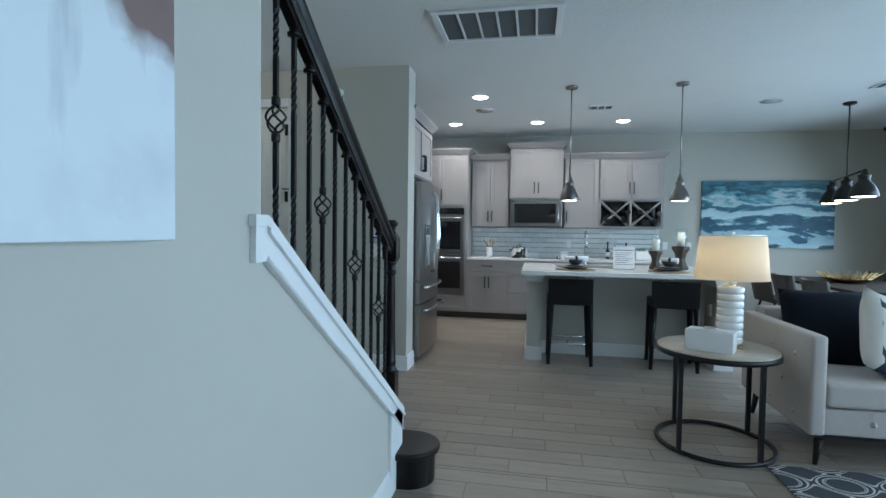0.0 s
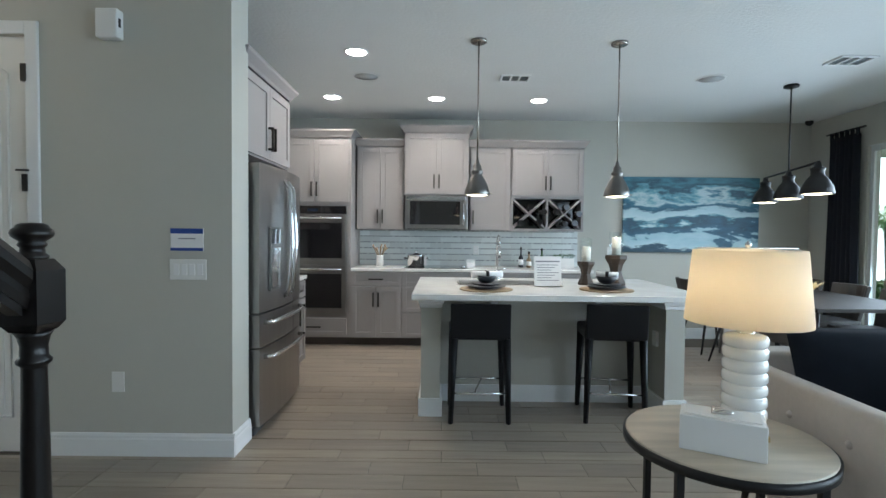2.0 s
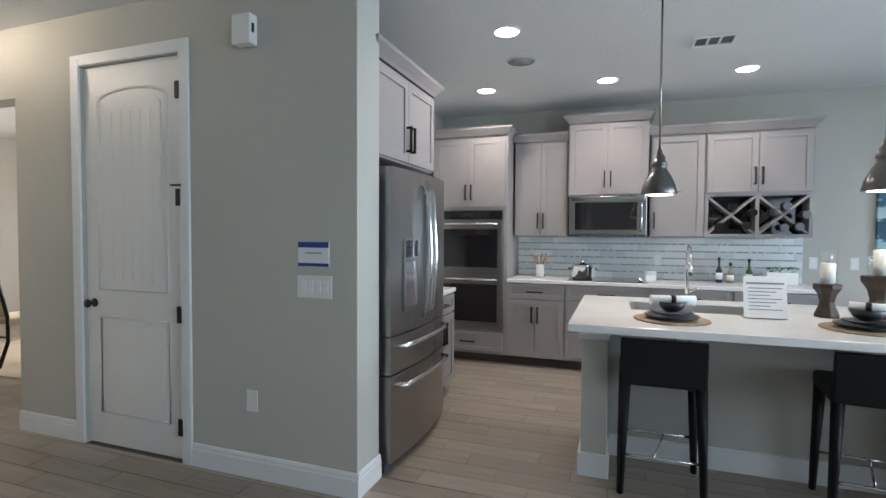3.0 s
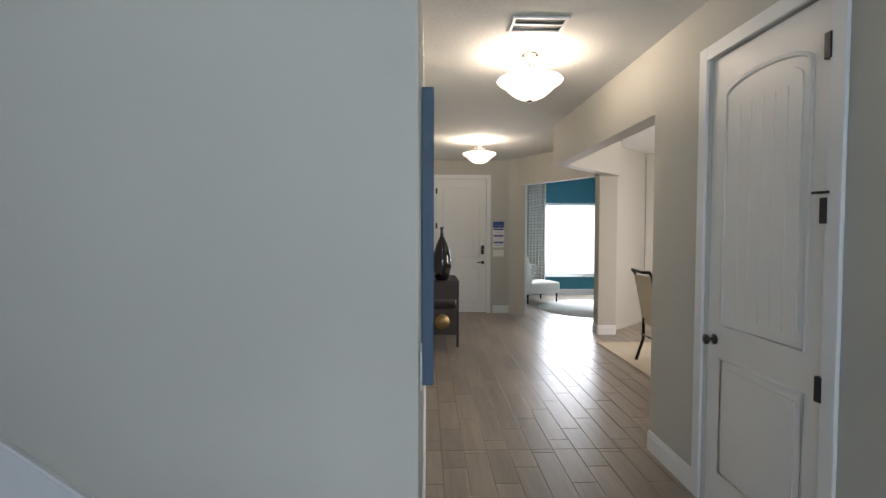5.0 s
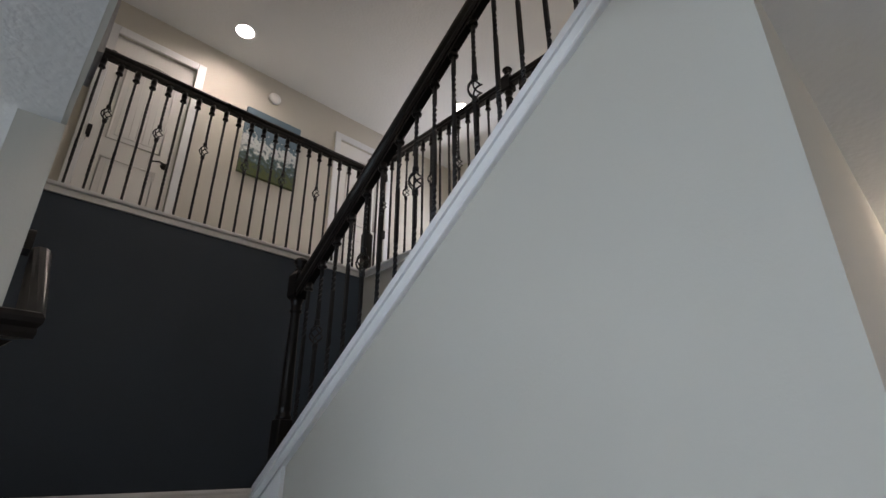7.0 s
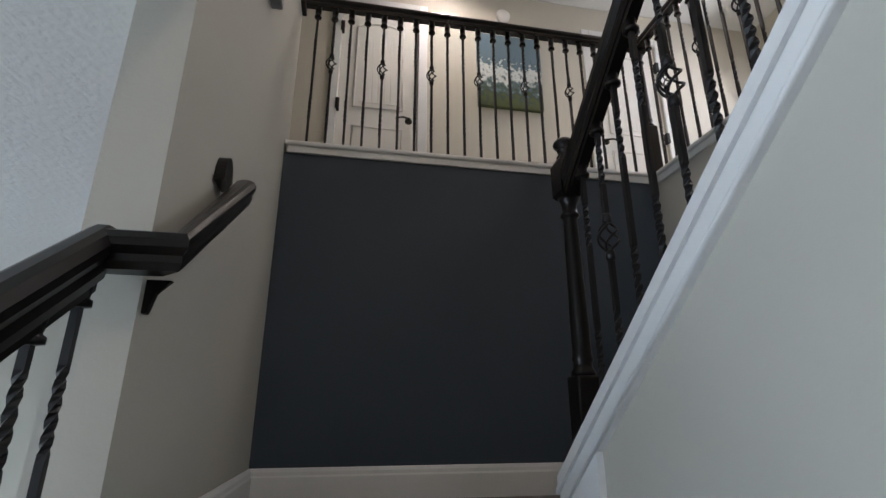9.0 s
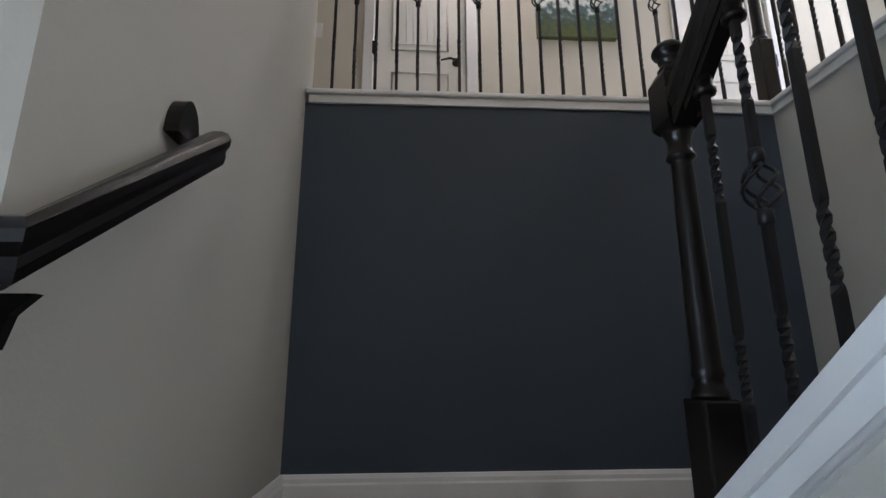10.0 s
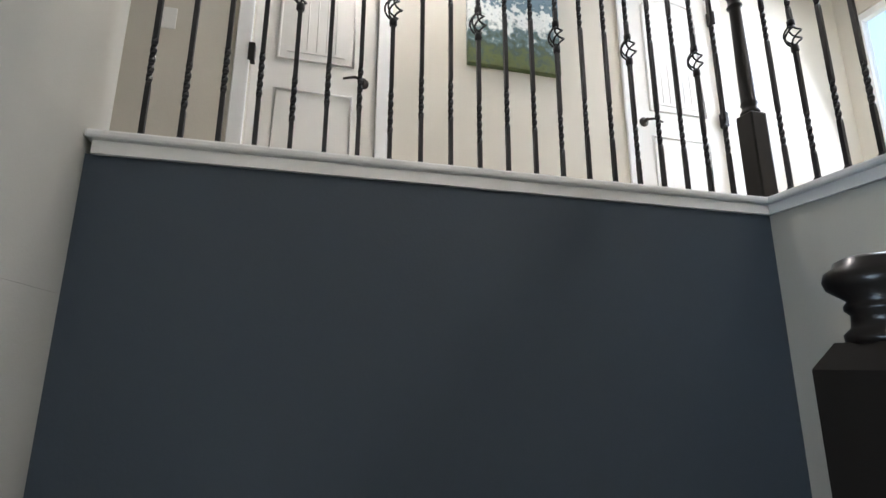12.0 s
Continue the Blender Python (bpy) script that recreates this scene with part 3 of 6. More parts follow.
def ramped(name, stops, scale, stretch=(1, 1, 1), rough=0.6, distortion=0.0, detail=6, kind="noise", constant=False, bump=0.0, rot=(0, 0, 0), axis="Object", lo=0.3, hi=0.7):
    """Cloth or canvas: a noise or ring pattern laid through colour stops."""
    m = bpy.data.materials.new(name)
    m.use_nodes = True
    n, l = m.node_tree.nodes, m.node_tree.links
    tc, mp = n.new("ShaderNodeTexCoord"), n.new("ShaderNodeMapping")
    mp.inputs["Scale"].default_value = stretch
    mp.inputs["Rotation"].default_value = [radians(a) for a in rot]
    l.new(tc.outputs[axis], mp.inputs[0])
    if kind == "noise":
        t = n.new("ShaderNodeTexNoise")
        t.inputs["Detail"].default_value, t.inputs["Distortion"].default_value = detail, distortion
    else:
        t = n.new("ShaderNodeTexWave")
        t.wave_type = kind
        t.inputs["Distortion"].default_value, t.inputs["Detail"].default_value = distortion, detail
    t.inputs["Scale"].default_value = scale
    l.new(mp.outputs[0], t.inputs[0])
    rg = n.new("ShaderNodeMapRange")
    rg.inputs["From Min"].default_value, rg.inputs["From Max"].default_value = lo, hi
    l.new(t.outputs[0 if kind != "noise" else 0], rg.inputs[0])
    cr = n.new("ShaderNodeValToRGB")
    cr.color_ramp.interpolation = "CONSTANT" if constant else "EASE"
    while len(cr.color_ramp.elements) < len(stops):
        cr.color_ramp.elements.new(0.5)
    for e, (p, c) in zip(cr.color_ramp.elements, stops):
        e.position, e.color = p, (*c, 1)
    l.new(rg.outputs[0], cr.inputs[0])
    b = n["Principled BSDF"]
    b.inputs["Roughness"].default_value = rough
    l.new(cr.outputs[0], b.inputs["Base Color"])
    if bump:
        bp = n.new("ShaderNodeBump")
        bp.inputs["Strength"].default_value, bp.inputs["Distance"].default_value = bump, 0.003
        l.new(t.outputs[0], bp.inputs["Height"])
        l.new(bp.outputs[0], b.inputs["Normal"])
    return m


SEA = bpy.data.materials.new("abstract_sea_paint")
SEA.use_nodes = True
sn, sl = SEA.node_tree.nodes, SEA.node_tree.links
stc, ssep, smp, snz, sad, srp = sn.new("ShaderNodeTexCoord"), sn.new("ShaderNodeSeparateXYZ"), sn.new("ShaderNodeMapping"), sn.new("ShaderNodeTexNoise"), sn.new("ShaderNodeMath"), sn.new("ShaderNodeValToRGB")
smp.inputs["Scale"].default_value = (0.75, 1, 2.6)
smp.inputs["Rotation"].default_value = (0, math.radians(6), 0)
snz.inputs["Scale"].default_value, snz.inputs["Detail"].default_value, snz.inputs["Roughness"].default_value, snz.inputs["Distortion"].default_value = 1.6, 10, 0.62, 0.2
sl.new(stc.outputs["Object"], smp.inputs[0])
sl.new(smp.outputs[0], snz.inputs[0])
sl.new(stc.outputs["Generated"], ssep.inputs[0])
sad.operation = "MULTIPLY_ADD"
sad.inputs[1].default_value = 1.0
sl.new(snz.outputs[0], sad.inputs[0])
sl.new(ssep.outputs["Z"], sad.inputs[2])
srg = sn.new("ShaderNodeMapRange")
srg.inputs["From Min"].default_value, srg.inputs["From Max"].default_value = 0.40, 1.58
sl.new(sad.outputs[0], srg.inputs[0])
stops = [(0.0, (0.006, 0.03, 0.05)), (0.12, (0.012, 0.06, 0.10)), (0.15, (0.45, 0.60, 0.65)), (0.29, (0.30, 0.48, 0.55)), (0.31, (0.02, 0.10, 0.17)), (0.40, (0.010, 0.055, 0.09)), (0.43, (0.06, 0.22, 0.29)), (0.46, (0.50, 0.64, 0.67)), (0.57, (0.36, 0.53, 0.58)), (0.60, (0.012, 0.075, 0.13)), (0.67, (0.03, 0.15, 0.22)), (0.71, (0.46, 0.58, 0.60)), (0.77, (0.10, 0.29, 0.36)), (0.81, (0.010, 0.055, 0.09)), (0.90, (0.05, 0.19, 0.25)), (1.0, (0.015, 0.07, 0.11))]
while len(srp.color_ramp.elements) < len(stops):
    srp.color_ramp.elements.new(0.5)
for e, (p, c) in zip(srp.color_ramp.elements, stops):
    e.position, e.color = p, (*c, 1)
sl.new(srg.outputs[0], srp.inputs[0])
sl.new(srp.outputs[0], sn["Principled BSDF"].inputs["Base Color"])
sn["Principled BSDF"].inputs["Roughness"].default_value = 0.5
WHITEART = bpy.data.materials.new("pale_abstract_paint")
WHITEART.use_nodes = True
wn, wl = WHITEART.node_tree.nodes, WHITEART.node_tree.links
wtc, wsep, wbig, wst, wmp = wn.new("ShaderNodeTexCoord"), wn.new("ShaderNodeSeparateXYZ"), wn.new("ShaderNodeTexNoise"), wn.new("ShaderNodeTexNoise"), wn.new("ShaderNodeMapping")
wl.new(wtc.outputs["Object"], wsep.inputs[0])
wl.new(wtc.outputs["Object"], wbig.inputs[0])
wbig.inputs["Scale"].default_value, wbig.inputs["Detail"].default_value = 5, 8
wmp.inputs["Scale"].default_value = (9, 1, 1.3)
wl.new(wtc.outputs["Object"], wmp.inputs[0])
wl.new(wmp.outputs[0], wst.inputs[0])
wst.inputs["Scale"].default_value, wst.inputs["Detail"].default_value = 1.6, 5
def wmath(op, p, q, r=None):
    nd = wn.new("ShaderNodeMath")
    nd.operation = op
    for k, v in enumerate((p, q, r)):
        if v is None:
            continue
        if isinstance(v, (int, float)):
            nd.inputs[k].default_value = v
        else:
            wl.new(v, nd.inputs[k])
    return nd.outputs[0]
edge = wmath("ADD", wmath("MULTIPLY_ADD", wsep.outputs["X"], 0.55, wsep.outputs["Z"]), wmath("MULTIPLY", wbig.outputs[0], 0.30))
rust = wmath("MULTIPLY", wmath("SUBTRACT", edge, 1.23), 20.0)
drip = wmath("MULTIPLY", wmath("SUBTRACT", wmath("MULTIPLY_ADD", wst.outputs[0], 0.9, wmath("MULTIPLY", edge, 0.55)), 1.14), 4.0)
wr1, wr2 = wn.new("ShaderNodeValToRGB"), wn.new("ShaderNodeMix")
wr1.color_ramp.elements[0].position, wr1.color_ramp.elements[0].color = 0.30, (0.60, 0.64, 0.68, 1)
wr1.color_ramp.elements[1].position, wr1.color_ramp.elements[1].color = 0.46, (0.68, 0.73, 0.77, 1)
wl.new(wbig.outputs[0], wr1.inputs[0])
wr2.data_type = "RGBA"
wr2.clamp_factor = True
wr2.inputs["B"].default_value = (0.30, 0.32, 0.36, 1)
wl.new(drip, wr2.inputs["Factor"])
wl.new(wr1.outputs[0], wr2.inputs["A"])
wr3 = wn.new("ShaderNodeMix")
wr3.data_type = "RGBA"
wr3.clamp_factor = True
wr3.inputs["B"].default_value = (0.20, 0.13, 0.12, 1)
wl.new(rust, wr3.inputs["Factor"])
wl.new(wr2.outputs["Result"], wr3.inputs["A"])
wl.new(wr3.outputs["Result"], wn["Principled BSDF"].inputs["Base Color"])
wn["Principled BSDF"].inputs["Roughness"].default_value = 0.55
MEADOW = bpy.data.materials.new("meadow_paint")
MEADOW.use_nodes = True
mn, ml = MEADOW.node_tree.nodes, MEADOW.node_tree.links
mtc, msep, mnz, mad, mrp = mn.new("ShaderNodeTexCoord"), mn.new("ShaderNodeSeparateXYZ"), mn.new("ShaderNodeTexNoise"), mn.new("ShaderNodeMath"), mn.new("ShaderNodeValToRGB")
mnz.inputs["Scale"].default_value, mnz.inputs["Detail"].default_value = 22, 5
ml.new(mtc.outputs["Generated"], msep.inputs[0])
ml.new(mtc.outputs["Object"], mnz.inputs[0])
mad.operation = "MULTIPLY_ADD"
mad.inputs[1].default_value = 0.75
ml.new(mnz.outputs[0], mad.inputs[0])
ml.new(msep.outputs["Z"], mad.inputs[2])
stops = [(0.0, (0.03, 0.04, 0.015)), (0.40, (0.09, 0.115, 0.035)), (0.56, (0.05, 0.08, 0.06)), (0.68, (0.10, 0.16, 0.18)), (0.80, (0.70, 0.72, 0.70)), (0.90, (0.60, 0.64, 0.64)), (0.95, (0.08, 0.15, 0.19)), (1.0, (0.13, 0.20, 0.25))]
while len(mrp.color_ramp.elements) < len(stops):
    mrp.color_ramp.elements.new(0.5)
for e, (p, c) in zip(mrp.color_ramp.elements, stops):
    e.position, e.color = p, (*c, 1)
ml.new(mad.outputs[0], mrp.inputs[0])
ml.new(mrp.outputs[0], mn["Principled BSDF"].inputs["Base Color"])
PILLOWPAT = bpy.data.materials.new("loop_print")
PILLOWPAT.use_nodes = True
wn, wl = PILLOWPAT.node_tree.nodes, PILLOWPAT.node_tree.links
ptc, pmp, pvo, pwb = wn.new("ShaderNodeTexCoord"), wn.new("ShaderNodeMapping"), wn.new("ShaderNodeTexVoronoi"), wn.new("ShaderNodeTexNoise")
pmp.inputs["Scale"].default_value = (1.0, 0.02, 0.72)
pmp.inputs["Rotation"].default_value = (0, radians(12), 0)
wl.new(ptc.outputs["Object"], pmp.inputs[0])
pwb.inputs["Scale"].default_value, pwb.inputs["Detail"].default_value = 7.0, 1.0
wl.new(pmp.outputs[0], pwb.inputs[0])
pvo.feature = "SMOOTH_F1"
pvo.inputs["Scale"].default_value, pvo.inputs["Smoothness"].default_value, pvo.inputs["Randomness"].default_value = 5.2, 0.35, 0.85
wl.new(pmp.outputs[0], pvo.inputs["Vector"])
pband = wmath("SINE", wmath("MULTIPLY", wmath("MULTIPLY_ADD", pwb.outputs[0], 0.30, pvo.outputs["Distance"]), 31.0), 0)
pfac, pmix = wmath("MULTIPLY_ADD", pband, 5.0, 0.3), wn.new("ShaderNodeMix")
pmix.data_type, pmix.clamp_factor = "RGBA", True
pmix.inputs["A"].default_value, pmix.inputs["B"].default_value = (0.70, 0.67, 0.62, 1), (0.025, 0.045, 0.068, 1)
wl.new(pfac, pmix.inputs["Factor"])
wl.new(pmix.outputs["Result"], wn["Principled BSDF"].inputs["Base Color"])
wn["Principled BSDF"].inputs["Roughness"].default_value = 0.85
PRINTSIDE = material("pillow_linen", (0.70, 0.67, 0.62), 0.9, grain=0.05, scale=60)
RUGPAT = bpy.data.materials.new("lattice_rug")
RUGPAT.use_nodes = True
wn, wl = RUGPAT.node_tree.nodes, RUGPAT.node_tree.links
rtc, rsep = wn.new("ShaderNodeTexCoord"), wn.new("ShaderNodeSeparateXYZ")
wl.new(rtc.outputs["Object"], rsep.inputs[0])
cx = wmath("COSINE", wmath("MULTIPLY", rsep.outputs["X"], 21.0), 0)
cy = wmath("COSINE", wmath("MULTIPLY", rsep.outputs["Y"], 26.0), 0)
rv = wmath("MULTIPLY", wmath("ABSOLUTE", wmath("ADD", cx, wmath("MULTIPLY_ADD", wmath("MULTIPLY", cx, cy), 0.6, cy)), 0), 0.4)
rrp = wn.new("ShaderNodeValToRGB")
rrp.color_ramp.interpolation = "CONSTANT"
stops = [(0.0, (0.045, 0.05, 0.06)), (0.10, (0.52, 0.51, 0.47)), (0.19, (0.045, 0.05, 0.06)), (0.25, (0.52, 0.51, 0.47)), (0.30, (0.045, 0.05, 0.06))]
while len(rrp.color_ramp.elements) < len(stops):
    rrp.color_ramp.elements.new(0.5)
for e, (p, c) in zip(rrp.color_ramp.elements, stops):
    e.position, e.color = p, (*c, 1)
wl.new(rv, rrp.inputs[0])
wl.new(rrp.outputs[0], wn["Principled BSDF"].inputs["Base Color"])
wn["Principled BSDF"].inputs["Roughness"].default_value = 0.95
SHADE = bpy.data.materials.new("linen_shade")
SHADE.use_nodes = True
sn, sl = SHADE.node_tree.nodes, SHADE.node_tree.links
tr, mx = sn.new("ShaderNodeBsdfTranslucent"), sn.new("ShaderNodeMixShader")
tr.inputs[0].default_value = (0.82, 0.76, 0.64, 1)
sn["Principled BSDF"].inputs["Base Color"].default_value = (0.74, 0.70, 0.62, 1)
sn["Principled BSDF"].inputs["Roughness"].default_value = 0.9
mx.inputs[0].default_value = 0.45
sl.new(sn["Principled BSDF"].outputs[0], mx.inputs[1])
sl.new(tr.outputs[0], mx.inputs[2])
sl.new(mx.outputs[0], sn["Material Output"].inputs[0])
GLASS = bpy.data.materials.new("clear_glass")
GLASS.use_nodes = True
gn, gl = GLASS.node_tree.nodes, GLASS.node_tree.links
gt, gg, gm = gn.new("ShaderNodeBsdfTransparent"), gn.new("ShaderNodeBsdfGlossy"), gn.new("ShaderNodeMixShader")
gt.inputs[0].default_value = (0.95, 0.98, 0.98, 1)
gg.inputs["Roughness"].default_value = 0.02
gm.inputs[0].default_value = 0.07
gl.new(gt.outputs[0], gm.inputs[1])
gl.new(gg.outputs[0], gm.inputs[2])
gl.new(gm.outputs[0], gn["Material Output"].inputs[0])

# ---- kitchen cabinets ----
def shaker(w, h, t=0.02, rail=0.058):
    """A framed door or drawer front in the xz plane, its face towards -y, lower left corner at the origin."""
    bm = bmesh.new()
    box(bm, 0.002, rail, -t, 0, 0.002, h - 0.002, 0.0015)
    box(bm, w - rail, w - 0.002, -t, 0, 0.002, h - 0.002, 0.0015)
    box(bm, rail, w - rail, -t, 0, 0.002, rail, 0.0015)
    box(bm, rail, w - rail, -t, 0, h - rail, h - 0.002, 0.0015)
    box(bm, rail - 0.001, w - rail + 0.001, -t + 0.011, -0.001, rail - 0.001, h - rail + 0.001)
    return bm


def pull_bm(length, upright):
    bm = bmesh.new()
    a = length / 2
    p = [(-a, 0, 0), (-a, -0.03, 0), (a, -0.03, 0), (a, 0, 0)]
    for q0, q1 in zip(p, p[1:]):
        lo = [min(u, v) - 0.0075 for u, v in zip(q0, q1)]
        hi = [max(u, v) + 0.0075 for u, v in zip(q0, q1)]
        box(bm, lo[0], hi[0], lo[1], hi[1], lo[2], hi[2])
    if upright:
        bmesh.ops.rotate(bm, verts=bm.verts, cent=(0, 0, 0), matrix=Matrix.Rotation(math.pi / 2, 3, "Y"))
    return bm


def cabinet(name, w, d, z0, z1, fronts, m, label, toe=0.0, crown=0.0, open_bays=()):
    """Cabinet with its front at y = 0 facing -y and its left end at x = 0. fronts: (x, z, w, h, kind); kind: drawer, l, r (pull side and low), L, R (pull high)."""
    ob = thing(name, label, "cabinet", m, "kitchen cabinets")
    b = bmesh.new()
    if open_bays:
        zs = max(o[3] for o in open_bays)
        box(b, 0, w, 0, d, zs, z1)
        box(b, 0, w, 0, d, z0, min(o[2] for o in open_bays))
        lo, hi = min(o[2] for o in open_bays), zs
        box(b, 0, w, d - 0.02, d, lo, hi)
        edges = [0.0] + [e for o in open_bays for e in (o[0], o[1])] + [w]
        for e0, e1 in zip(edges[::2], edges[1::2]):
            box(b, e0, e1, 0, d - 0.02, lo, hi)
    else:
        box(b, 0, w, 0, d, z0 + toe, z1)
    part("body", b, CAB, ob)
    if toe:
        part("toe_kick", boxed(0, w, 0.07, d, z0, z0 + toe), TOE, ob)
    for x, z, fw, fh, kind in fronts:
        name2 = "drawer" if kind == "drawer" else "door"
        f = part(name2, shaker(fw, fh, rail=0.045 if kind == "drawer" else 0.058), CAB, ob)
        f.location = (x, -0.001, z)
        if kind == "drawer":
            p = part("handle", pull_bm(0.15, False), PULL, f, "dark bar pull")
            p.location = (fw / 2, -0.021, fh / 2)
        elif kind in "lrLR":
            p = part("handle", pull_bm(0.15, True), PULL, f, "dark bar pull")
            p.location = (0.03 if kind in "lL" else fw - 0.03, -0.021, 0.15 if kind in "lr" else fh - 0.15)
    if crown:
        cb = bmesh.new()
        for k, (o, zz) in enumerate([(0.0, 0.0), (0.012, 0.02), (0.05, 0.065), (0.055, 0.085)]):
            if k:
                po, pz = prev
                a = [(-po, -po - 0.02), (w + po, -po - 0.02), (w + po, d), (-po, d)]
                c = [(-o, -o - 0.02), (w + o, -o - 0.02), (w + o, d), (-o, d)]
                va = [cb.verts.new((*q, z1 + pz)) for q in a]
                vc = [cb.verts.new((*q, z1 + zz)) for q in c]
                for i in range(4):
                    cb.faces.new((va[i], va[(i + 1) % 4], vc[(i + 1) % 4], vc[i]))
                if k == 3:
                    cb.faces.new(vc)
            prev = (o, zz)
        bmesh.ops.recalc_face_normals(cb, faces=cb.faces)
        part("crown", cb, CAB, ob)
    return ob


def pair(x, z, w, h, low=True):
    return [(x, z, w / 2, h, "r" if low else "R"), (x + w / 2, z, w / 2, h, "l" if low else "L")]


YB, YU = 7.30, 7.58
cabinet("base_cabinet", 0.60, 0.61, 0, 0.88, [(0.01, 0.715, 0.58, 0.155, "drawer")] + pair(0.01, 0.11, 0.58, 0.595, False), pose(-0.95, YB, 0), "grey shaker base cabinet with drawer and two doors", 0.10)
cabinet("base_cabinet", 0.80, 0.61, 0, 0.88, [(0.01, 0.715, 0.78, 0.155, "drawer"), (0.01, 0.41, 0.78, 0.295, "drawer"), (0.01, 0.11, 0.78, 0.29, "drawer")], pose(-0.35, YB, 0), "grey shaker drawer cabinet under the cooktop", 0.10)
cabinet("base_cabinet", 0.70, 0.61, 0, 0.88, [(0.01, 0.715, 0.68, 0.155, "drawer")] + pair(0.01, 0.11, 0.68, 0.595, False), pose(0.45, YB, 0), "grey shaker base cabinet behind the island", 0.10)
cabinet("base_cabinet", 0.70, 0.61, 0, 0.88, [(0.01, 0.715, 0.68, 0.155, "drawer")] + pair(0.01, 0.11, 0.68, 0.595, False), pose(1.15, YB, 0), "grey shaker base cabinet behind the island", 0.10)
tagged(part("worktop", boxed(-0.945, 1.88, 7.265, 7.918, 0.882, 0.917, 0.004), QUARTZ), "white quartz worktop along the kitchen wall", "worktop")
tower = cabinet("oven_cabinet", 0.84, 0.61, 0, 2.43, pair(0.02, 1.68, 0.80, 0.72) + [(0.04, 0.13, 0.76, 0.20, "drawer")], pose(-1.79, YB, 0), "tall grey cabinet housing a double oven", 0.10, crown=0.09)
cabinet("wall_cabinet", 0.575, 0.33, 1.37, 2.38, pair(0.01, 1.38, 0.555, 0.98), pose(-0.93, YU, 0), "grey shaker wall cabinet with two doors", crown=0.07)
cabinet("wall_cabinet", 0.78, 0.41, 1.79, 2.53, pair(0.01, 1.80, 0.76, 0.72), pose(-0.35, 7.50, 0), "taller grey wall cabinet above the microwave", crown=0.09)
cabinet("wall_cabinet", 0.495, 0.33, 1.37, 2.38, [(0.01, 1.38, 0.475, 0.98, "l")], pose(0.445, YU, 0), "grey single-door wall cabinet", crown=0.07)
BAYS = [(0.03, 0.43, 1.40, 1.765), (0.46, 0.86, 1.40, 1.765)]
wine = cabinet("wine_cabinet", 0.89, 0.33, 1.37, 2.38, pair(0.01, 1.80, 0.87, 0.56), pose(0.945, YU, 0), "grey wall cabinet with crossed wine racks", crown=0.07, open_bays=BAYS)
for x0, x1, z0, z1 in BAYS:
    # black sheet in front of the grey back darkens each bay
    part("rack_back", boxed(x0 + 0.001, x1 - 0.001, 0.20, 0.21, z0, z1), BLACKGLASS, wine, "black sheet darkening the inside of the wine rack")
    for s in (0, 1):
        a = (x0, z0 + 0.004) if not s else (x0, z1 - 0.004)
        b2 = (x1, z1 - 0.004) if not s else (x1, z0 + 0.004)
        dx, dz = b2[0] - a[0], b2[1] - a[1]
        n2 = Vector((-dz, dx)).normalized() * 0.011
        part("rack_slat", prism(bmesh.new(), [(a[0] + n2.x, a[1] + n2.y), (b2[0] + n2.x, b2[1] + n2.y), (b2[0] - n2.x, b2[1] - n2.y), (a[0] - n2.x, a[1] - n2.y)], "y", 0.004 + 0.012 * s, 0.19), CAB, wine)
for x, z in ((1.06, 1.47), (1.17, 1.66), (1.28, 1.48), (1.33, 1.60), (1.49, 1.60), (1.58, 1.46), (1.60, 1.66), (1.70, 1.47), (1.75, 1.58)):
    bt = thing("wine_bottle", "dark wine bottle lying in the rack with a pale cap", "bottle", pose(x, 7.62, z, -90), "wine bottles")
    part("bottle", lathe(bmesh.new(), [(0.036, -0.17), (0.036, -0.05), (0.014, 0.0), (0.014, 0.03)], seg=12), BLACKGLASS, bt)
    part("cap", lathe(bmesh.new(), [(0.0155, 0.005), (0.0155, 0.034), (0.001, 0.035)], seg=12), PAPER, bt)
# cabinets by the refrigerator, fronts towards +x
cabinet("bridge_cabinet", 0.96, 0.72, 1.84, 2.40, pair(0.01, 1.85, 0.94, 0.53), pose(-1.165, 4.67, 0, 0, 0, 90), "deep grey cabinet above the refrigerator", crown=0.09)
cabinet("base_cabinet", 0.64, 0.66, 0, 0.88, [(0.01, 0.715, 0.62, 0.155, "drawer")] + pair(0.01, 0.11, 0.62, 0.595, False), pose(-1.22, 5.66, 0, 0, 0, 90), "grey base cabinet beside the refrigerator", 0.10)
tagged(part("side_worktop", boxed(-1.898, -1.19, 5.66, 6.31, 0.882, 0.917, 0.004), QUARTZ), "short white quartz worktop beside the refrigerator", "worktop")
cabinet("wall_cabinet", 0.62, 0.33, 1.37, 2.38, pair(0.01, 1.38, 0.60, 0.98), pose(-1.56, 5.68, 0, 0, 0, 90), "grey wall cabinet beside the refrigerator", crown=0.07)

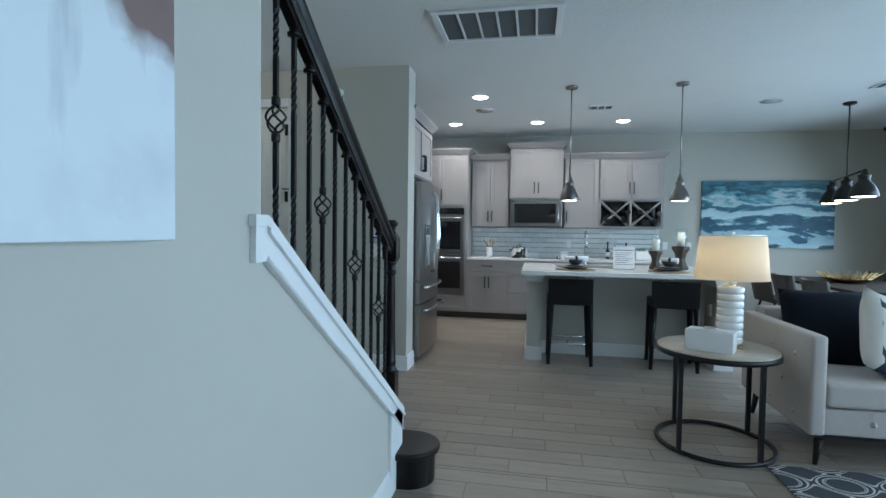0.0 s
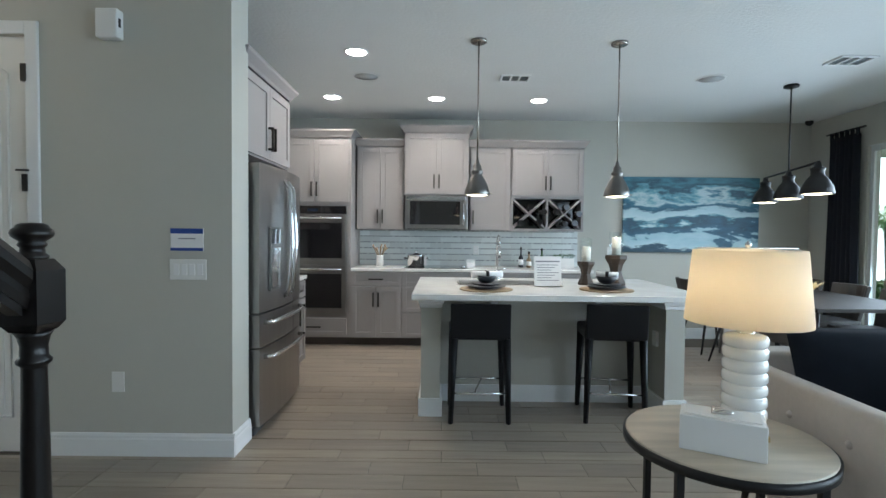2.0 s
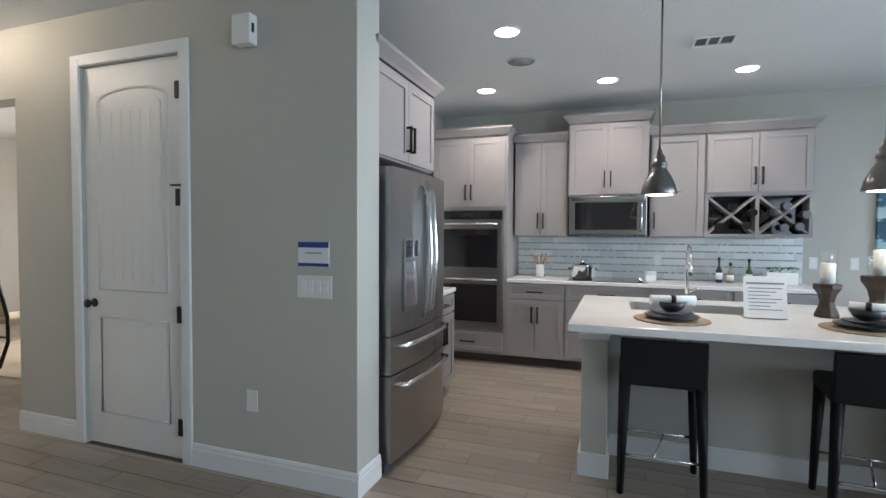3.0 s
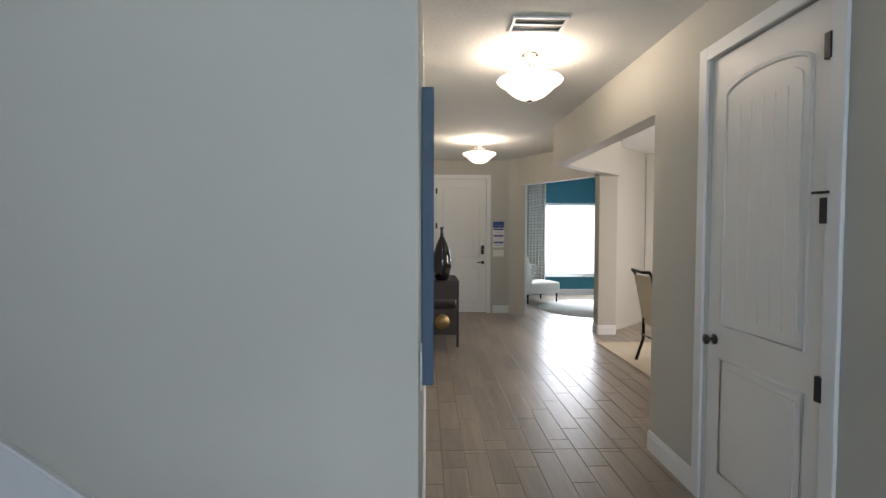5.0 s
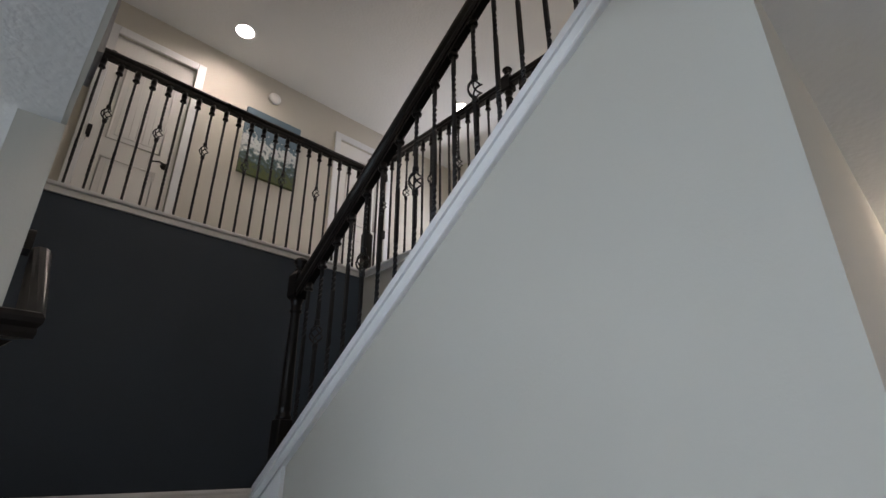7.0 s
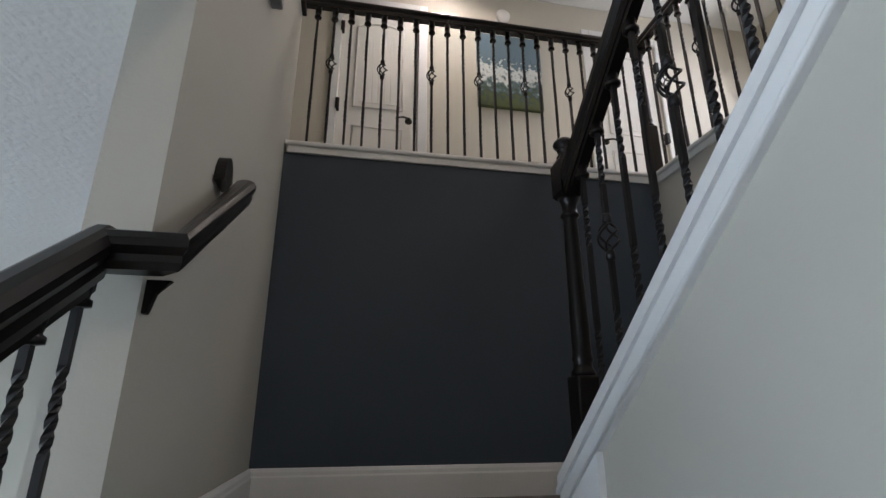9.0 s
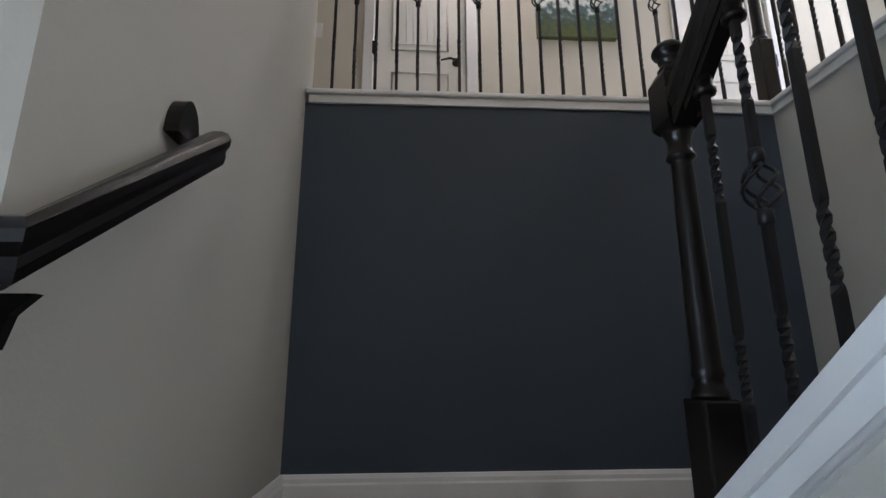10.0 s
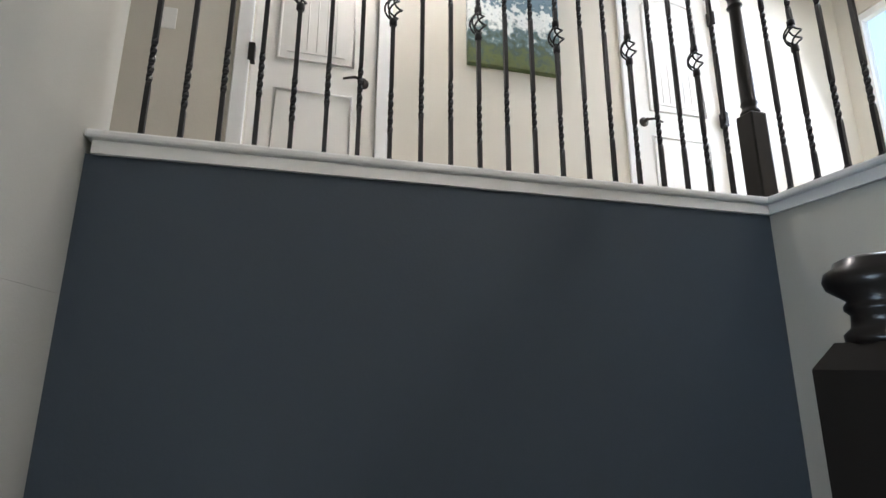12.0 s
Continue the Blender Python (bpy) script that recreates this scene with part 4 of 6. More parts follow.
# double oven
oven = thing("double_oven", "stainless double wall oven with dark glass doors", "oven", pose(-1.75, YB - 0.002, 0))
part("frame", boxed(0, 0.76, -0.012, -0.001, 0.36, 1.64), STEEL, oven)
part("control_panel", boxed(0.01, 0.75, -0.022, -0.013, 1.545, 1.635, 0.002), BLACKGLASS, oven)
part("display", boxed(0.30, 0.42, -0.0235, -0.0225, 1.575, 1.605), material("display_blue", (0.02, 0.03, 0.05), 0.2), oven)
for z0, z1 in ((0.98, 1.54), (0.40, 0.95)):
    d = part("oven_door", boxed(0.01, 0.75, -0.034, -0.013, z0, z1, 0.003), STEEL, oven)
    part("glass", boxed(0.06, 0.70, -0.0365, -0.0345, z0 + 0.05, z1 - 0.10), BLACKGLASS, d)
    hb = tube(bmesh.new(), [(0.05, -0.085, z1 - 0.045), (0.71, -0.085, z1 - 0.045)], 0.013, 10)
    for x in (0.07, 0.69):
        tube(hb, [(x, -0.035, z1 - 0.045), (x, -0.085, z1 - 0.045)], 0.008, 8)
    part("handle", hb, CHROME, d, "polished bar handle")
# microwave
mw = thing("microwave", "stainless over-range microwave with dark glass door", "microwave", pose(-0.335, 7.46, 1.385))
part("case", boxed(0, 0.75, 0, 0.40, 0, 0.395, 0.006), STEEL, mw)
part("glass", boxed(0.06, 0.66, -0.004, -0.001, 0.05, 0.33), BLACKGLASS, mw)
part("vent_strip", boxed(0.02, 0.73, -0.006, -0.001, 0.345, 0.385, 0.002), CHROME, mw)
part("handle", tube(bmesh.new(), [(0.70, -0.005, 0.04), (0.70, -0.05, 0.06), (0.70, -0.05, 0.31), (0.70, -0.005, 0.33)], 0.011, 8), CHROME, mw)
part("grease_plate", boxed(0.02, 0.73, 0.02, 0.38, -0.004, -0.001), BLACK, mw)

# refrigerator, front towards +x
fr = thing("refrigerator", "stainless french-door refrigerator with dark sides", "refrigerator", pose(-1.145, 4.70, 0, 0, 0, 90))
W = 0.91
part("body", boxed(0, W, 0.0, 0.70, 0.03, 1.765), STEEL_DARK, fr)
part("plinth", boxed(0.0, W, -0.05, 0.0, 0.0, 0.05), STEEL_DARK, fr)
def curved_front(x0, x1, z0, z1, name):
    """Door leaf that bows gently outwards across the full front."""
    b = bmesh.new()
    n = 8
    out = [(x0, -0.004)] + [(x0 + (x1 - x0) * i / n, -0.085 - 0.032 * math.sin(math.pi * (x0 + (x1 - x0) * i / n) / W)) for i in range(n + 1)] + [(x1, -0.004)]
    prism(b, out, "z", z0, z1)
    return part(name, b, STEEL, fr)
dl = curved_front(0.003, W / 2 - 0.002, 0.80, 1.775, "left_door")
dr = curved_front(W / 2 + 0.002, W - 0.003, 0.80, 1.775, "right_door")
d1 = curved_front(0.003, W - 0.003, 0.575, 0.79, "upper_drawer")
d2 = curved_front(0.003, W - 0.003, 0.06, 0.565, "lower_drawer")
for dd, x in ((dl, W / 2 - 0.045), (dr, W / 2 + 0.045)):
    part("handle", tube(bmesh.new(), [(x, -0.115, 0.86), (x, -0.155, 0.92), (x, -0.178, 1.25), (x, -0.155, 1.64), (x, -0.115, 1.70)], 0.014, 10), CHROME, dd, "bowed chrome handle")
for dd, z in ((d1, 0.735), (d2, 0.505)):
    pts = [(0.07, -0.088, z)] + [(0.09 + 0.73 * i / 8, -0.132 - 0.034 * math.sin(math.pi * (0.09 + 0.73 * i / 8) / W), z) for i in range(9)] + [(0.84, -0.088, z)]
    part("handle", tube(bmesh.new(), pts, 0.016, 10), CHROME, dd, "bowed chrome handle")
part("dispenser", boxed(0.13, 0.33, -0.118, -0.10, 0.93, 1.36, 0.004), STEEL, dl, "recessed ice and water dispenser")
part("dispenser_panel", boxed(0.14, 0.32, -0.121, -0.1185, 1.25, 1.35, 0.0), BLACKGLASS, dl)
part("dispenser_tray", boxed(0.145, 0.315, -0.121, -0.1185, 0.95, 1.22), CHROME, dl)

# backsplash: pale glass tiles with thin mosaic strips
back = structure("backsplash", boxed(-0.948, 1.86, 7.914, 7.919, 0.918, 1.368), TILE, "bed of the glass tile backsplash", "backsplash")
for r in range(6):
    z = 0.922 + r * 0.0755
    for c in range(11):
        x0 = -0.945 + c * 0.26 - (0.13 if r % 2 else 0.0)
        x1 = min(x0 + 0.257, 1.858)
        x0 = max(x0, -0.945)
        if x1 - x0 > 0.03:
            part("tile", boxed(x0, x1, 7.906, 7.9135, z, z + 0.056), TILE, back)
b = bmesh.new()
random.seed(4)
for r in range(6):
    z = 0.922 + r * 0.0755 + 0.059
    x = -0.94
    while x < 1.82:
        w = random.choice((0.02, 0.035, 0.05))
        box(b, x, x + w, 7.907, 7.9135, z, z + 0.012)
        x += w + random.choice((0.006, 0.012, 0.03))
tagged(part("mosaic_strip", b, TILE_DARK, back), kind="stuff")
for x in (0.55, 1.95, 2.28):
    o = thing("wall_outlet", "white double outlet plate on the kitchen wall", "outlet", pose(x, 7.905 if x < 1.9 else 7.919, 1.12))
    part("plate", boxed(-0.035, 0.035, -0.006, -0.001, -0.057, 0.057, 0.002), PLASTIC, o)
    for z in (-0.022, 0.022):
        part("socket", boxed(-0.017, 0.017, -0.008, -0.0065, z - 0.014, z + 0.014), WHITEBOX, o)

# ---- island ----
isl = thing("kitchen_island", "greige island with white bases and an overhanging top", "kitchen island")
for x in (-0.03, 1.745):
    part("wing_wall", boxed(x, x + 0.14, 5.09, 6.02, 0, 0.875), PAINT, isl)
    part("baseboard", boxed(x - 0.016, x + 0.156, 5.074, 6.036, 0, 0.135, 0.004), TRIM, isl)
    cb = bmesh.new()
    for o, z0, z1 in ((0.012, 0.795, 0.825), (0.022, 0.826, 0.852), (0.034, 0.853, 0.881)):
        box(cb, x - o, x + 0.14 + o, 5.09 - o, 6.02, z0, z1, 0.004)
    part("capital", cb, TRIM, isl)
part("knee_wall", boxed(0.11, 1.745, 5.43, 5.52, 0, 0.878), PAINT, isl)
part("cabinet_body", boxed(0.11, 1.745, 5.522, 6.0, 0, 0.878), CAB, isl)
part("baseboard", boxed(0.127, 1.728, 5.414, 5.429, 0, 0.135, 0.003), TRIM, isl)
for x in (0.50, 1.30):
    part("corbel", prism(bmesh.new(), [(5.428, 0.66), (5.428, 0.877), (5.10, 0.877), (5.10, 0.85), (5.30, 0.82), (5.40, 0.72)], "x", x, x + 0.05), TRIM, isl)
part("socket_plate", boxed(1.722, 1.744, 5.2, 5.27, 0.5, 0.61, 0.002), PLASTIC, isl)
tagged(part("island_top", boxed(-0.085, 1.945, 4.80, 6.10, 0.884, 0.926, 0.005), QUARTZ), "thick white quartz island top", "worktop")

def bar_stool(m, label):
    ob = thing("bar_stool", label, "bar stool", m, "stools at the island")
    part("seat", boxed(-0.215, 0.215, -0.18, 0.20, 0.585, 0.665, 0.02), LEATHER, ob)
    b = prism(bmesh.new(), [(-0.20, 0.60), (-0.165, 0.60), (-0.185, 0.845), (-0.22, 0.845)], "x", -0.21, 0.21)
    bmesh.ops.bevel(b, geom=b.edges[:], offset=0.008, segments=2, affect="EDGES", profile=0.5)
    part("backrest", b, LEATHER, ob)
    for sx in (-1, 1):
        for sy in (-1, 1):
            b = bmesh.new()
            x, y = sx * 0.185, (0.165 if sy > 0 else -0.175)
            tube(b, [(x, y, 0.60), (x + sx * 0.018, y + sy * 0.02, 0.0)], [0.030, 0.017], 4)
            part("leg", b, LEATHER, ob)
    for y in (-0.19, 0.18):
        part("foot_rail", tube(bmesh.new(), [(-0.19, y, 0.215), (0.19, y, 0.215)], 0.008, 8), CHROME, ob, "chrome foot rail")
    part("cross_rail", tube(bmesh.new(), [(-0.04, -0.19, 0.215), (0.04, 0.18, 0.215)], 0.006, 8), CHROME, ob, "chrome foot rail")
    return ob
bar_stool(pose(0.39, 5.14, 0, 0, 0, 0), "black leather counter stool with chrome foot rails")
bar_stool(pose(1.365, 5.15, 0, 0, 0, -6), "black leather counter stool turned slightly at the island")

# island clutter
for x, y in ((0.44, 5.12), (1.33, 5.16)):
    pm = thing("placemat", "round woven placemat on the island", "placemat", pose(x, y, 0.926), "place settings")
    part("mat", lathe(bmesh.new(), [(0.19, 0.0), (0.195, 0.004), (0.19, 0.008), (0.001, 0.009)], seg=32), WOVEN, pm)
    pl = thing("dinner_plate", "dark stoneware plate on a placemat", "plate", pose(x, y, 0.936), "place settings")
    part("plate", lathe(bmesh.new(), [(0.08, 0.0), (0.135, 0.014), (0.14, 0.020), (0.10, 0.011), (0.001, 0.009)], seg=32), SLATE, pl)
    p2 = thing("salad_plate", "smaller dark plate stacked on the dinner plate", "plate", pose(x, y, 0.957), "place settings")
    part("plate", lathe(bmesh.new(), [(0.06, 0.0), (0.10, 0.010), (0.105, 0.016), (0.07, 0.009), (0.001, 0.008)], seg=32), SLATE, p2)
    bo = thing("bowl", "dark blue stoneware bowl on stacked plates", "bowl", pose(x, y, 0.974), "place settings")
    part("bowl", lathe(bmesh.new(), [(0.035, 0.0), (0.06, 0.02), (0.078, 0.055), (0.074, 0.056), (0.055, 0.025), (0.001, 0.01)], seg=28), SLATE, bo)
    na = thing("napkin", "rolled white napkin with a dark ring in the bowl", "napkin", pose(x + 0.005, y, 1.035, 0, 0, 12 if x < 1 else -25), "place settings")
    part("cloth", tube(bmesh.new(), [(-0.115 if x < 1 else -0.075, 0, 0), (0, 0, 0.004), (0.115 if x < 1 else 0.075, 0, 0)], [0.028, 0.022, 0.028], 10), TOWEL, na)
    part("ring", tube(bmesh.new(), [(-0.012, 0, 0.004), (0.012, 0, 0.004)], 0.026, 12), BLACK, na)
stand = thing("info_sign", "printed white notice in a clear stand on the island", "sign", pose(0.945, 5.37, 0.927, -8, 0, 4))
part("sheet", boxed(-0.108, 0.108, -0.002, 0.002, 0.0, 0.235), PAPER, stand)
part("header_bar", boxed(-0.095, 0.095, -0.004, -0.0025, 0.19, 0.20), INK, stand)
for k in range(7):
    part("text_line", boxed(-0.085, 0.085 - 0.03 * (k % 3), -0.0035, -0.0025, 0.165 - k * 0.02, 0.170 - k * 0.02), INK, stand)
part("foot", boxed(-0.108, 0.108, -0.04, 0.05, 0.0, 0.004), PLASTIC, stand)
for x, y, s, ch in ((1.29, 5.55, 0.88, 0.085), (1.545, 5.58, 1.12, 0.11)):
    cs = thing("candle_holder", "dark carved wooden pillar holder with glass hurricane", "candle holder", pose(x, y, 0.926), "candles on the island")
    part("base", lathe(bmesh.new(), [(0.07 * s, 0), (0.072 * s, 0.015), (0.05 * s, 0.07 * s), (0.042 * s, 0.10 * s), (0.055 * s, 0.15 * s), (0.082 * s, 0.19 * s), (0.082 * s, 0.215 * s), (0.001, 0.216 * s)], seg=8, smooth=False), DARKWOOD, cs)
    g = part("hurricane", lathe(bmesh.new(), [(0.052 * s, 0.217 * s), (0.052 * s, 0.217 * s + 0.19)], seg=24), GLASS, cs, "clear glass hurricane")
    cn = thing("candle", "white pillar candle inside a glass hurricane", "candle", pose(x, y, 0.926 + 0.218 * s), "candles on the island")
    part("wax", lathe(bmesh.new(), [(0.035, 0), (0.035, ch + 0.03), (0.030, ch + 0.034), (0.001, ch + 0.030)], seg=20), WAX, cn)
    part("wick", tube(bmesh.new(), [(0, 0, ch + 0.028), (0.002, 0, ch + 0.045)], 0.0015, 5), BLACK, cn)
fc = thing("faucet", "tall brushed gooseneck faucet at the island sink", "faucet", pose(0.60, 5.86, 0.926))
part("riser", tube(bmesh.new(), [(0, 0, 0), (0, 0, 0.28), (0, -0.02, 0.35), (0, -0.07, 0.385), (0, -0.12, 0.36), (0, -0.14, 0.30)][:6], 0.011, 10), CHROME, fc)
part("spray_head", tube(bmesh.new(), [(0, -0.14, 0.30), (0, -0.145, 0.20)], [0.013, 0.018], 10), CHROME, fc)
part("base", lathe(bmesh.new(), [(0.026, 0), (0.026, 0.01), (0.015, 0.03), (0.013, 0.06)], seg=16), CHROME, fc)
part("lever", tube(bmesh.new(), [(0.015, 0, 0.08), (0.07, 0, 0.11)], 0.006, 8), CHROME, fc)
sk = thing("sink", "stainless undermount sink in the island", "sink", pose(0.60, 5.62, 0.926))
part("rim", boxed(-0.36, 0.36, -0.17, 0.19, 0.0005, 0.003), STEEL, sk)
# flat dark sheet in place of a sunken basin; its colour darkens the hollow
part("basin", boxed(-0.34, 0.34, -0.15, 0.17, 0.0032, 0.004), STEEL_DARK, sk)
# worktop clutter
vs = thing("utensil_vase", "small two-tone vase with dried stems", "vase", pose(-0.65, 7.62, 0.918))
part("vase", lathe(bmesh.new(), [(0.045, 0), (0.048, 0.06), (0.042, 0.12), (0.046, 0.14), (0.04, 0.14), (0.035, 0.08), (0.001, 0.07)], seg=20), CERAMIC, vs)
random.seed(6)
for k in range(9):
    a = k * 0.7
    part("stem", tube(bmesh.new(), [(0.01 * math.cos(a), 0.01 * math.sin(a), 0.08), (0.05 * math.cos(a), 0.03 * math.sin(a), 0.18), (0.09 * math.cos(a), 0.05 * math.sin(a), 0.23 + 0.02 * (k % 3))], [0.004, 0.006, 0.012], 6), WOVEN, vs)
pt = thing("cooking_pot", "polished steel pot with a lid on the cooktop", "pot", pose(-0.20, 7.56, 0.924))
part("pot", lathe(bmesh.new(), [(0.10, 0), (0.105, 0.01), (0.105, 0.13), (0.108, 0.135)], seg=28), CHROME, pt)
part("lid", lathe(bmesh.new(), [(0.108, 0.136), (0.09, 0.15), (0.02, 0.165), (0.012, 0.18), (0.02, 0.195), (0.001, 0.198)], seg=28), CHROME, pt)
for s in (-1, 1):
    part("handle", tube(bmesh.new(), [(s * 0.104, -0.03, 0.10), (s * 0.145, -0.02, 0.105), (s * 0.145, 0.02, 0.105), (s * 0.104, 0.03, 0.10)], 0.007, 8), BLACK, pt)
part("spoon", boxed(0.10, 0.13, -0.10, -0.095, 0.02, 0.12), PAPER, pt, "small printed card against the pot")
ck = thing("cooktop", "black glass electric cooktop set in the worktop", "cooktop", pose(0.05, 7.58, 0.918))
part("glass", boxed(-0.38, 0.38, -0.25, 0.25, 0, 0.006, 0.002), BLACKGLASS, ck)
for k in range(4):
    part("knob", lathe(bmesh.new(), [(0.018, 0.006), (0.016, 0.028), (0.001, 0.029)], cx=0.32, cy=-0.18 + 0.05 * k, seg=14), CHROME, ck)
cd = thing("small_card", "pale blue printed card standing on the worktop", "card", pose(0.47, 7.60, 0.918, -10))
part("card", boxed(-0.05, 0.05, -0.002, 0.002, 0, 0.10), PAPER, cd)
part("header_bar", boxed(-0.045, 0.045, -0.004, -0.0025, 0.06, 0.09), TILE, cd)
for x, h, mt in ((1.10, 0.22, SLATE), (1.20, 0.17, WOVEN), (1.36, 0.21, GREEN)):
    bt = thing("oil_bottle", "slim glass bottle with a dark stopper on the worktop", "bottle", pose(x, 7.70, 0.918), "bottles on the worktop")
    part("bottle", lathe(bmesh.new(), [(0.028, 0), (0.03, 0.01), (0.03, h * 0.55), (0.011, h * 0.72), (0.011, h)], seg=16), mt, bt)
    part("label", lathe(bmesh.new(), [(0.0305, h * 0.15), (0.0305, h * 0.45)], seg=16), PAPER, bt)
    part("stopper", lathe(bmesh.new(), [(0.013, h), (0.013, h + 0.03), (0.001, h + 0.032)], seg=12), BLACK, bt)
pp = thing("herb_planter", "white rectangular pot of green herbs", "plant", pose(1.62, 7.68, 0.918))
part("pot", boxed(-0.13, 0.13, -0.05, 0.05, 0, 0.12, 0.006), CERAMIC, pp)
b = bmesh.new()
random.seed(8)
for k in range(120):
    c = Vector((random.uniform(-0.13, 0.13), random.uniform(-0.05, 0.05), 0.12 + random.uniform(0, 0.05)))
    r = Matrix.Translation(c) @ Euler((random.uniform(-1, 1), random.uniform(-1, 1), random.uniform(0, 6))).to_matrix().to_4x4()
    v = [b.verts.new(r @ Vector(q)) for q in ((-0.012, 0, 0), (0, -0.006, 0.003), (0.012, 0, 0), (0, 0.006, 0.003))]
    b.faces.new(v)
part("leaves", b, GREEN, pp)

# ---- lamps in the ceiling ----
def downlight(x, y, z=C, power=9, color=(1.0, 0.93, 0.84)):
    ob = thing("downlight", "lit round recessed ceiling light with white trim", "ceiling light", pose(x, y, z), "recessed lights")
    part("trim_ring", lathe(bmesh.new(), [(0.100, -0.001), (0.100, -0.006), (0.086, -0.010), (0.083, -0.002)], seg=28), TRIM, ob)
    part("lens", lathe(bmesh.new(), [(0.082, -0.006), (0.001, -0.0065)], seg=28), CAN, ob)
    lamp("downlight_lamp", "AREA", pose(x, y, z - 0.02), power, color, 0.14, spread=150)
for x, y in ((-0.592, 5.565), (-1.084, 6.91), (0.038, 6.925), (1.153, 6.965)):
    downlight(x, y)
downlight(-1.82, -0.93, UC, 6.5, (1.0, 0.92, 0.82))
downlight(-4.10, -0.30, UC, 4.5, (1.0, 0.92, 0.82))
downlight(-3.9, 1.9, UC, 9, (1.0, 0.92, 0.82))
# unseen downlight, added to brighten the slate landing wall
downlight(-1.9, 3.6, UC, 17, (1.0, 0.92, 0.82))

PEWTER = material("brushed_pewter", (0.20, 0.19, 0.18), 0.28, metal=1.0)
def bell_shade(ob, z, s=1.0):
    """Spun metal bell with a ribbed neck; z is the rim's height above the thing's origin."""
    sh = part("shade", lathe(bmesh.new(), [(0.088 * s, z), (0.090 * s, z + 0.006), (0.080 * s, z + 0.05 * s), (0.058 * s, z + 0.10 * s), (0.036 * s, z + 0.135 * s), (0.034 * s, z + 0.15 * s), (0.040 * s, z + 0.155 * s), (0.040 * s, z + 0.17 * s), (0.028 * s, z + 0.178 * s), (0.030 * s, z + 0.20 * s), (0.016 * s, z + 0.215 * s), (0.012 * s, z + 0.24 * s)], seg=28), PEWTER, ob)
    # glowing disc at the rim stands in for the bright inside of the shade
    part("glow_disc", lathe(bmesh.new(), [(0.084 * s, z + 0.003), (0.05 * s, z - 0.003), (0.001, z - 0.006)], seg=24), BULB, sh, "glowing disc standing in for the bright open inside of the shade")
    part("thumb_screw", tube(bmesh.new(), [(0.085 * s, 0, z + 0.016), (0.108 * s, 0, z + 0.016)], 0.005, 6), NICKEL, sh)
def pendant(x, y):
    ob = thing("pendant_light", "lit nickel bell pendant above the island", "pendant light", pose(x, y, C), "island pendants")
    part("canopy", lathe(bmesh.new(), [(0.062, -0.001), (0.062, -0.018), (0.045, -0.026), (0.001, -0.027)], seg=24), NICKEL, ob)
    part("rod", tube(bmesh.new(), [(0, 0, -0.026), (0, 0, -0.93)], 0.006, 8), NICKEL, ob)
    bell_shade(ob, -1.165, 1.1)
    lamp("pendant_lamp", "SPOT", pose(x, y, C - 1.18), 12, WARM, 0.05, spread=120)
pendant(0.377, 5.30)
pendant(1.446, 5.318)
ch = thing("linear_chandelier", "dark three-shade metal chandelier over the dining table", "chandelier", pose(3.46, 6.33, C, 0, 0, 75))
part("canopy", lathe(bmesh.new(), [(0.065, -0.001), (0.065, -0.02), (0.04, -0.03), (0.001, -0.031)], seg=24), BLACK, ch)
part("rod", tube(bmesh.new(), [(0, 0, -0.03), (0, 0, -0.82)], 0.007, 8), BLACK, ch)
part("crossbar", tube(bmesh.new(), [(-0.62, 0, -0.82), (0.62, 0, -0.82)], 0.011, 8), BLACK, ch)
for x in (-0.60, 0, 0.60):
    b = lathe(bmesh.new(), [(0.122, -1.09), (0.125, -1.082), (0.116, -1.035), (0.084, -0.97), (0.052, -0.93), (0.050, -0.89), (0.055, -0.885), (0.055, -0.87), (0.030, -0.86), (0.022, -0.82)], cx=x, seg=28)
    sh = part("shade", b, BLACK, ch)
    # the open shade's bright inside is a glowing disc at its rim
    part("glow_disc", lathe(bmesh.new(), [(0.117, -1.088), (0.07, -1.095), (0.001, -1.099)], cx=x, seg=24), BULB, sh, "glowing disc standing in for the bright open inside of the shade")
lamp("chandelier_lamp", "SPOT", pose(3.46, 6.33, C - 1.13), 18, WARM, 0.12, spread=140)

def grille(x, y, w, d, n, name, label, z=C, long_x=True):
    ob = thing(name, label, "ceiling vent", pose(x, y, z))
    b = bmesh.new()
    f = 0.045 if w > 0.6 else 0.02
    for a in ((-w / 2, w / 2, -d / 2, -d / 2 + f), (-w / 2, w / 2, d / 2 - f, d / 2), (-w / 2, -w / 2 + f, -d / 2 + f, d / 2 - f), (w / 2 - f, w / 2, -d / 2 + f, d / 2 - f)):
        box(b, *a, -0.014, -0.001, 0.003)
    part("frame", b, TRIM, ob)
    part("backing", boxed(-w / 2 + f, w / 2 - f, -d / 2 + f, d / 2 - f, -0.003, -0.001), GRILLE, ob)
    for i in range(1, n):
        x0 = -w / 2 + f + (w - 2 * f) * i / n
        part("slat", boxed(x0 - 0.008, x0 + 0.008, -d / 2 + f, d / 2 - f, -0.011, -0.004), TRIM, ob)
    return ob
grille(-0.25, 3.65, 0.90, 0.56, 6, "return_air_grille", "large white return air grille in the ceiling")
grille(0.78, 6.19, 0.28, 0.20, 3, "ceiling_vent", "small white supply vent in the ceiling")
grille(3.45, 5.63, 0.30, 0.22, 3, "ceiling_vent", "small white supply vent in the ceiling")
grille(-3.50, 3.54, 0.22, 0.34, 2, "ceiling_vent", "small white supply vent near the hall light")
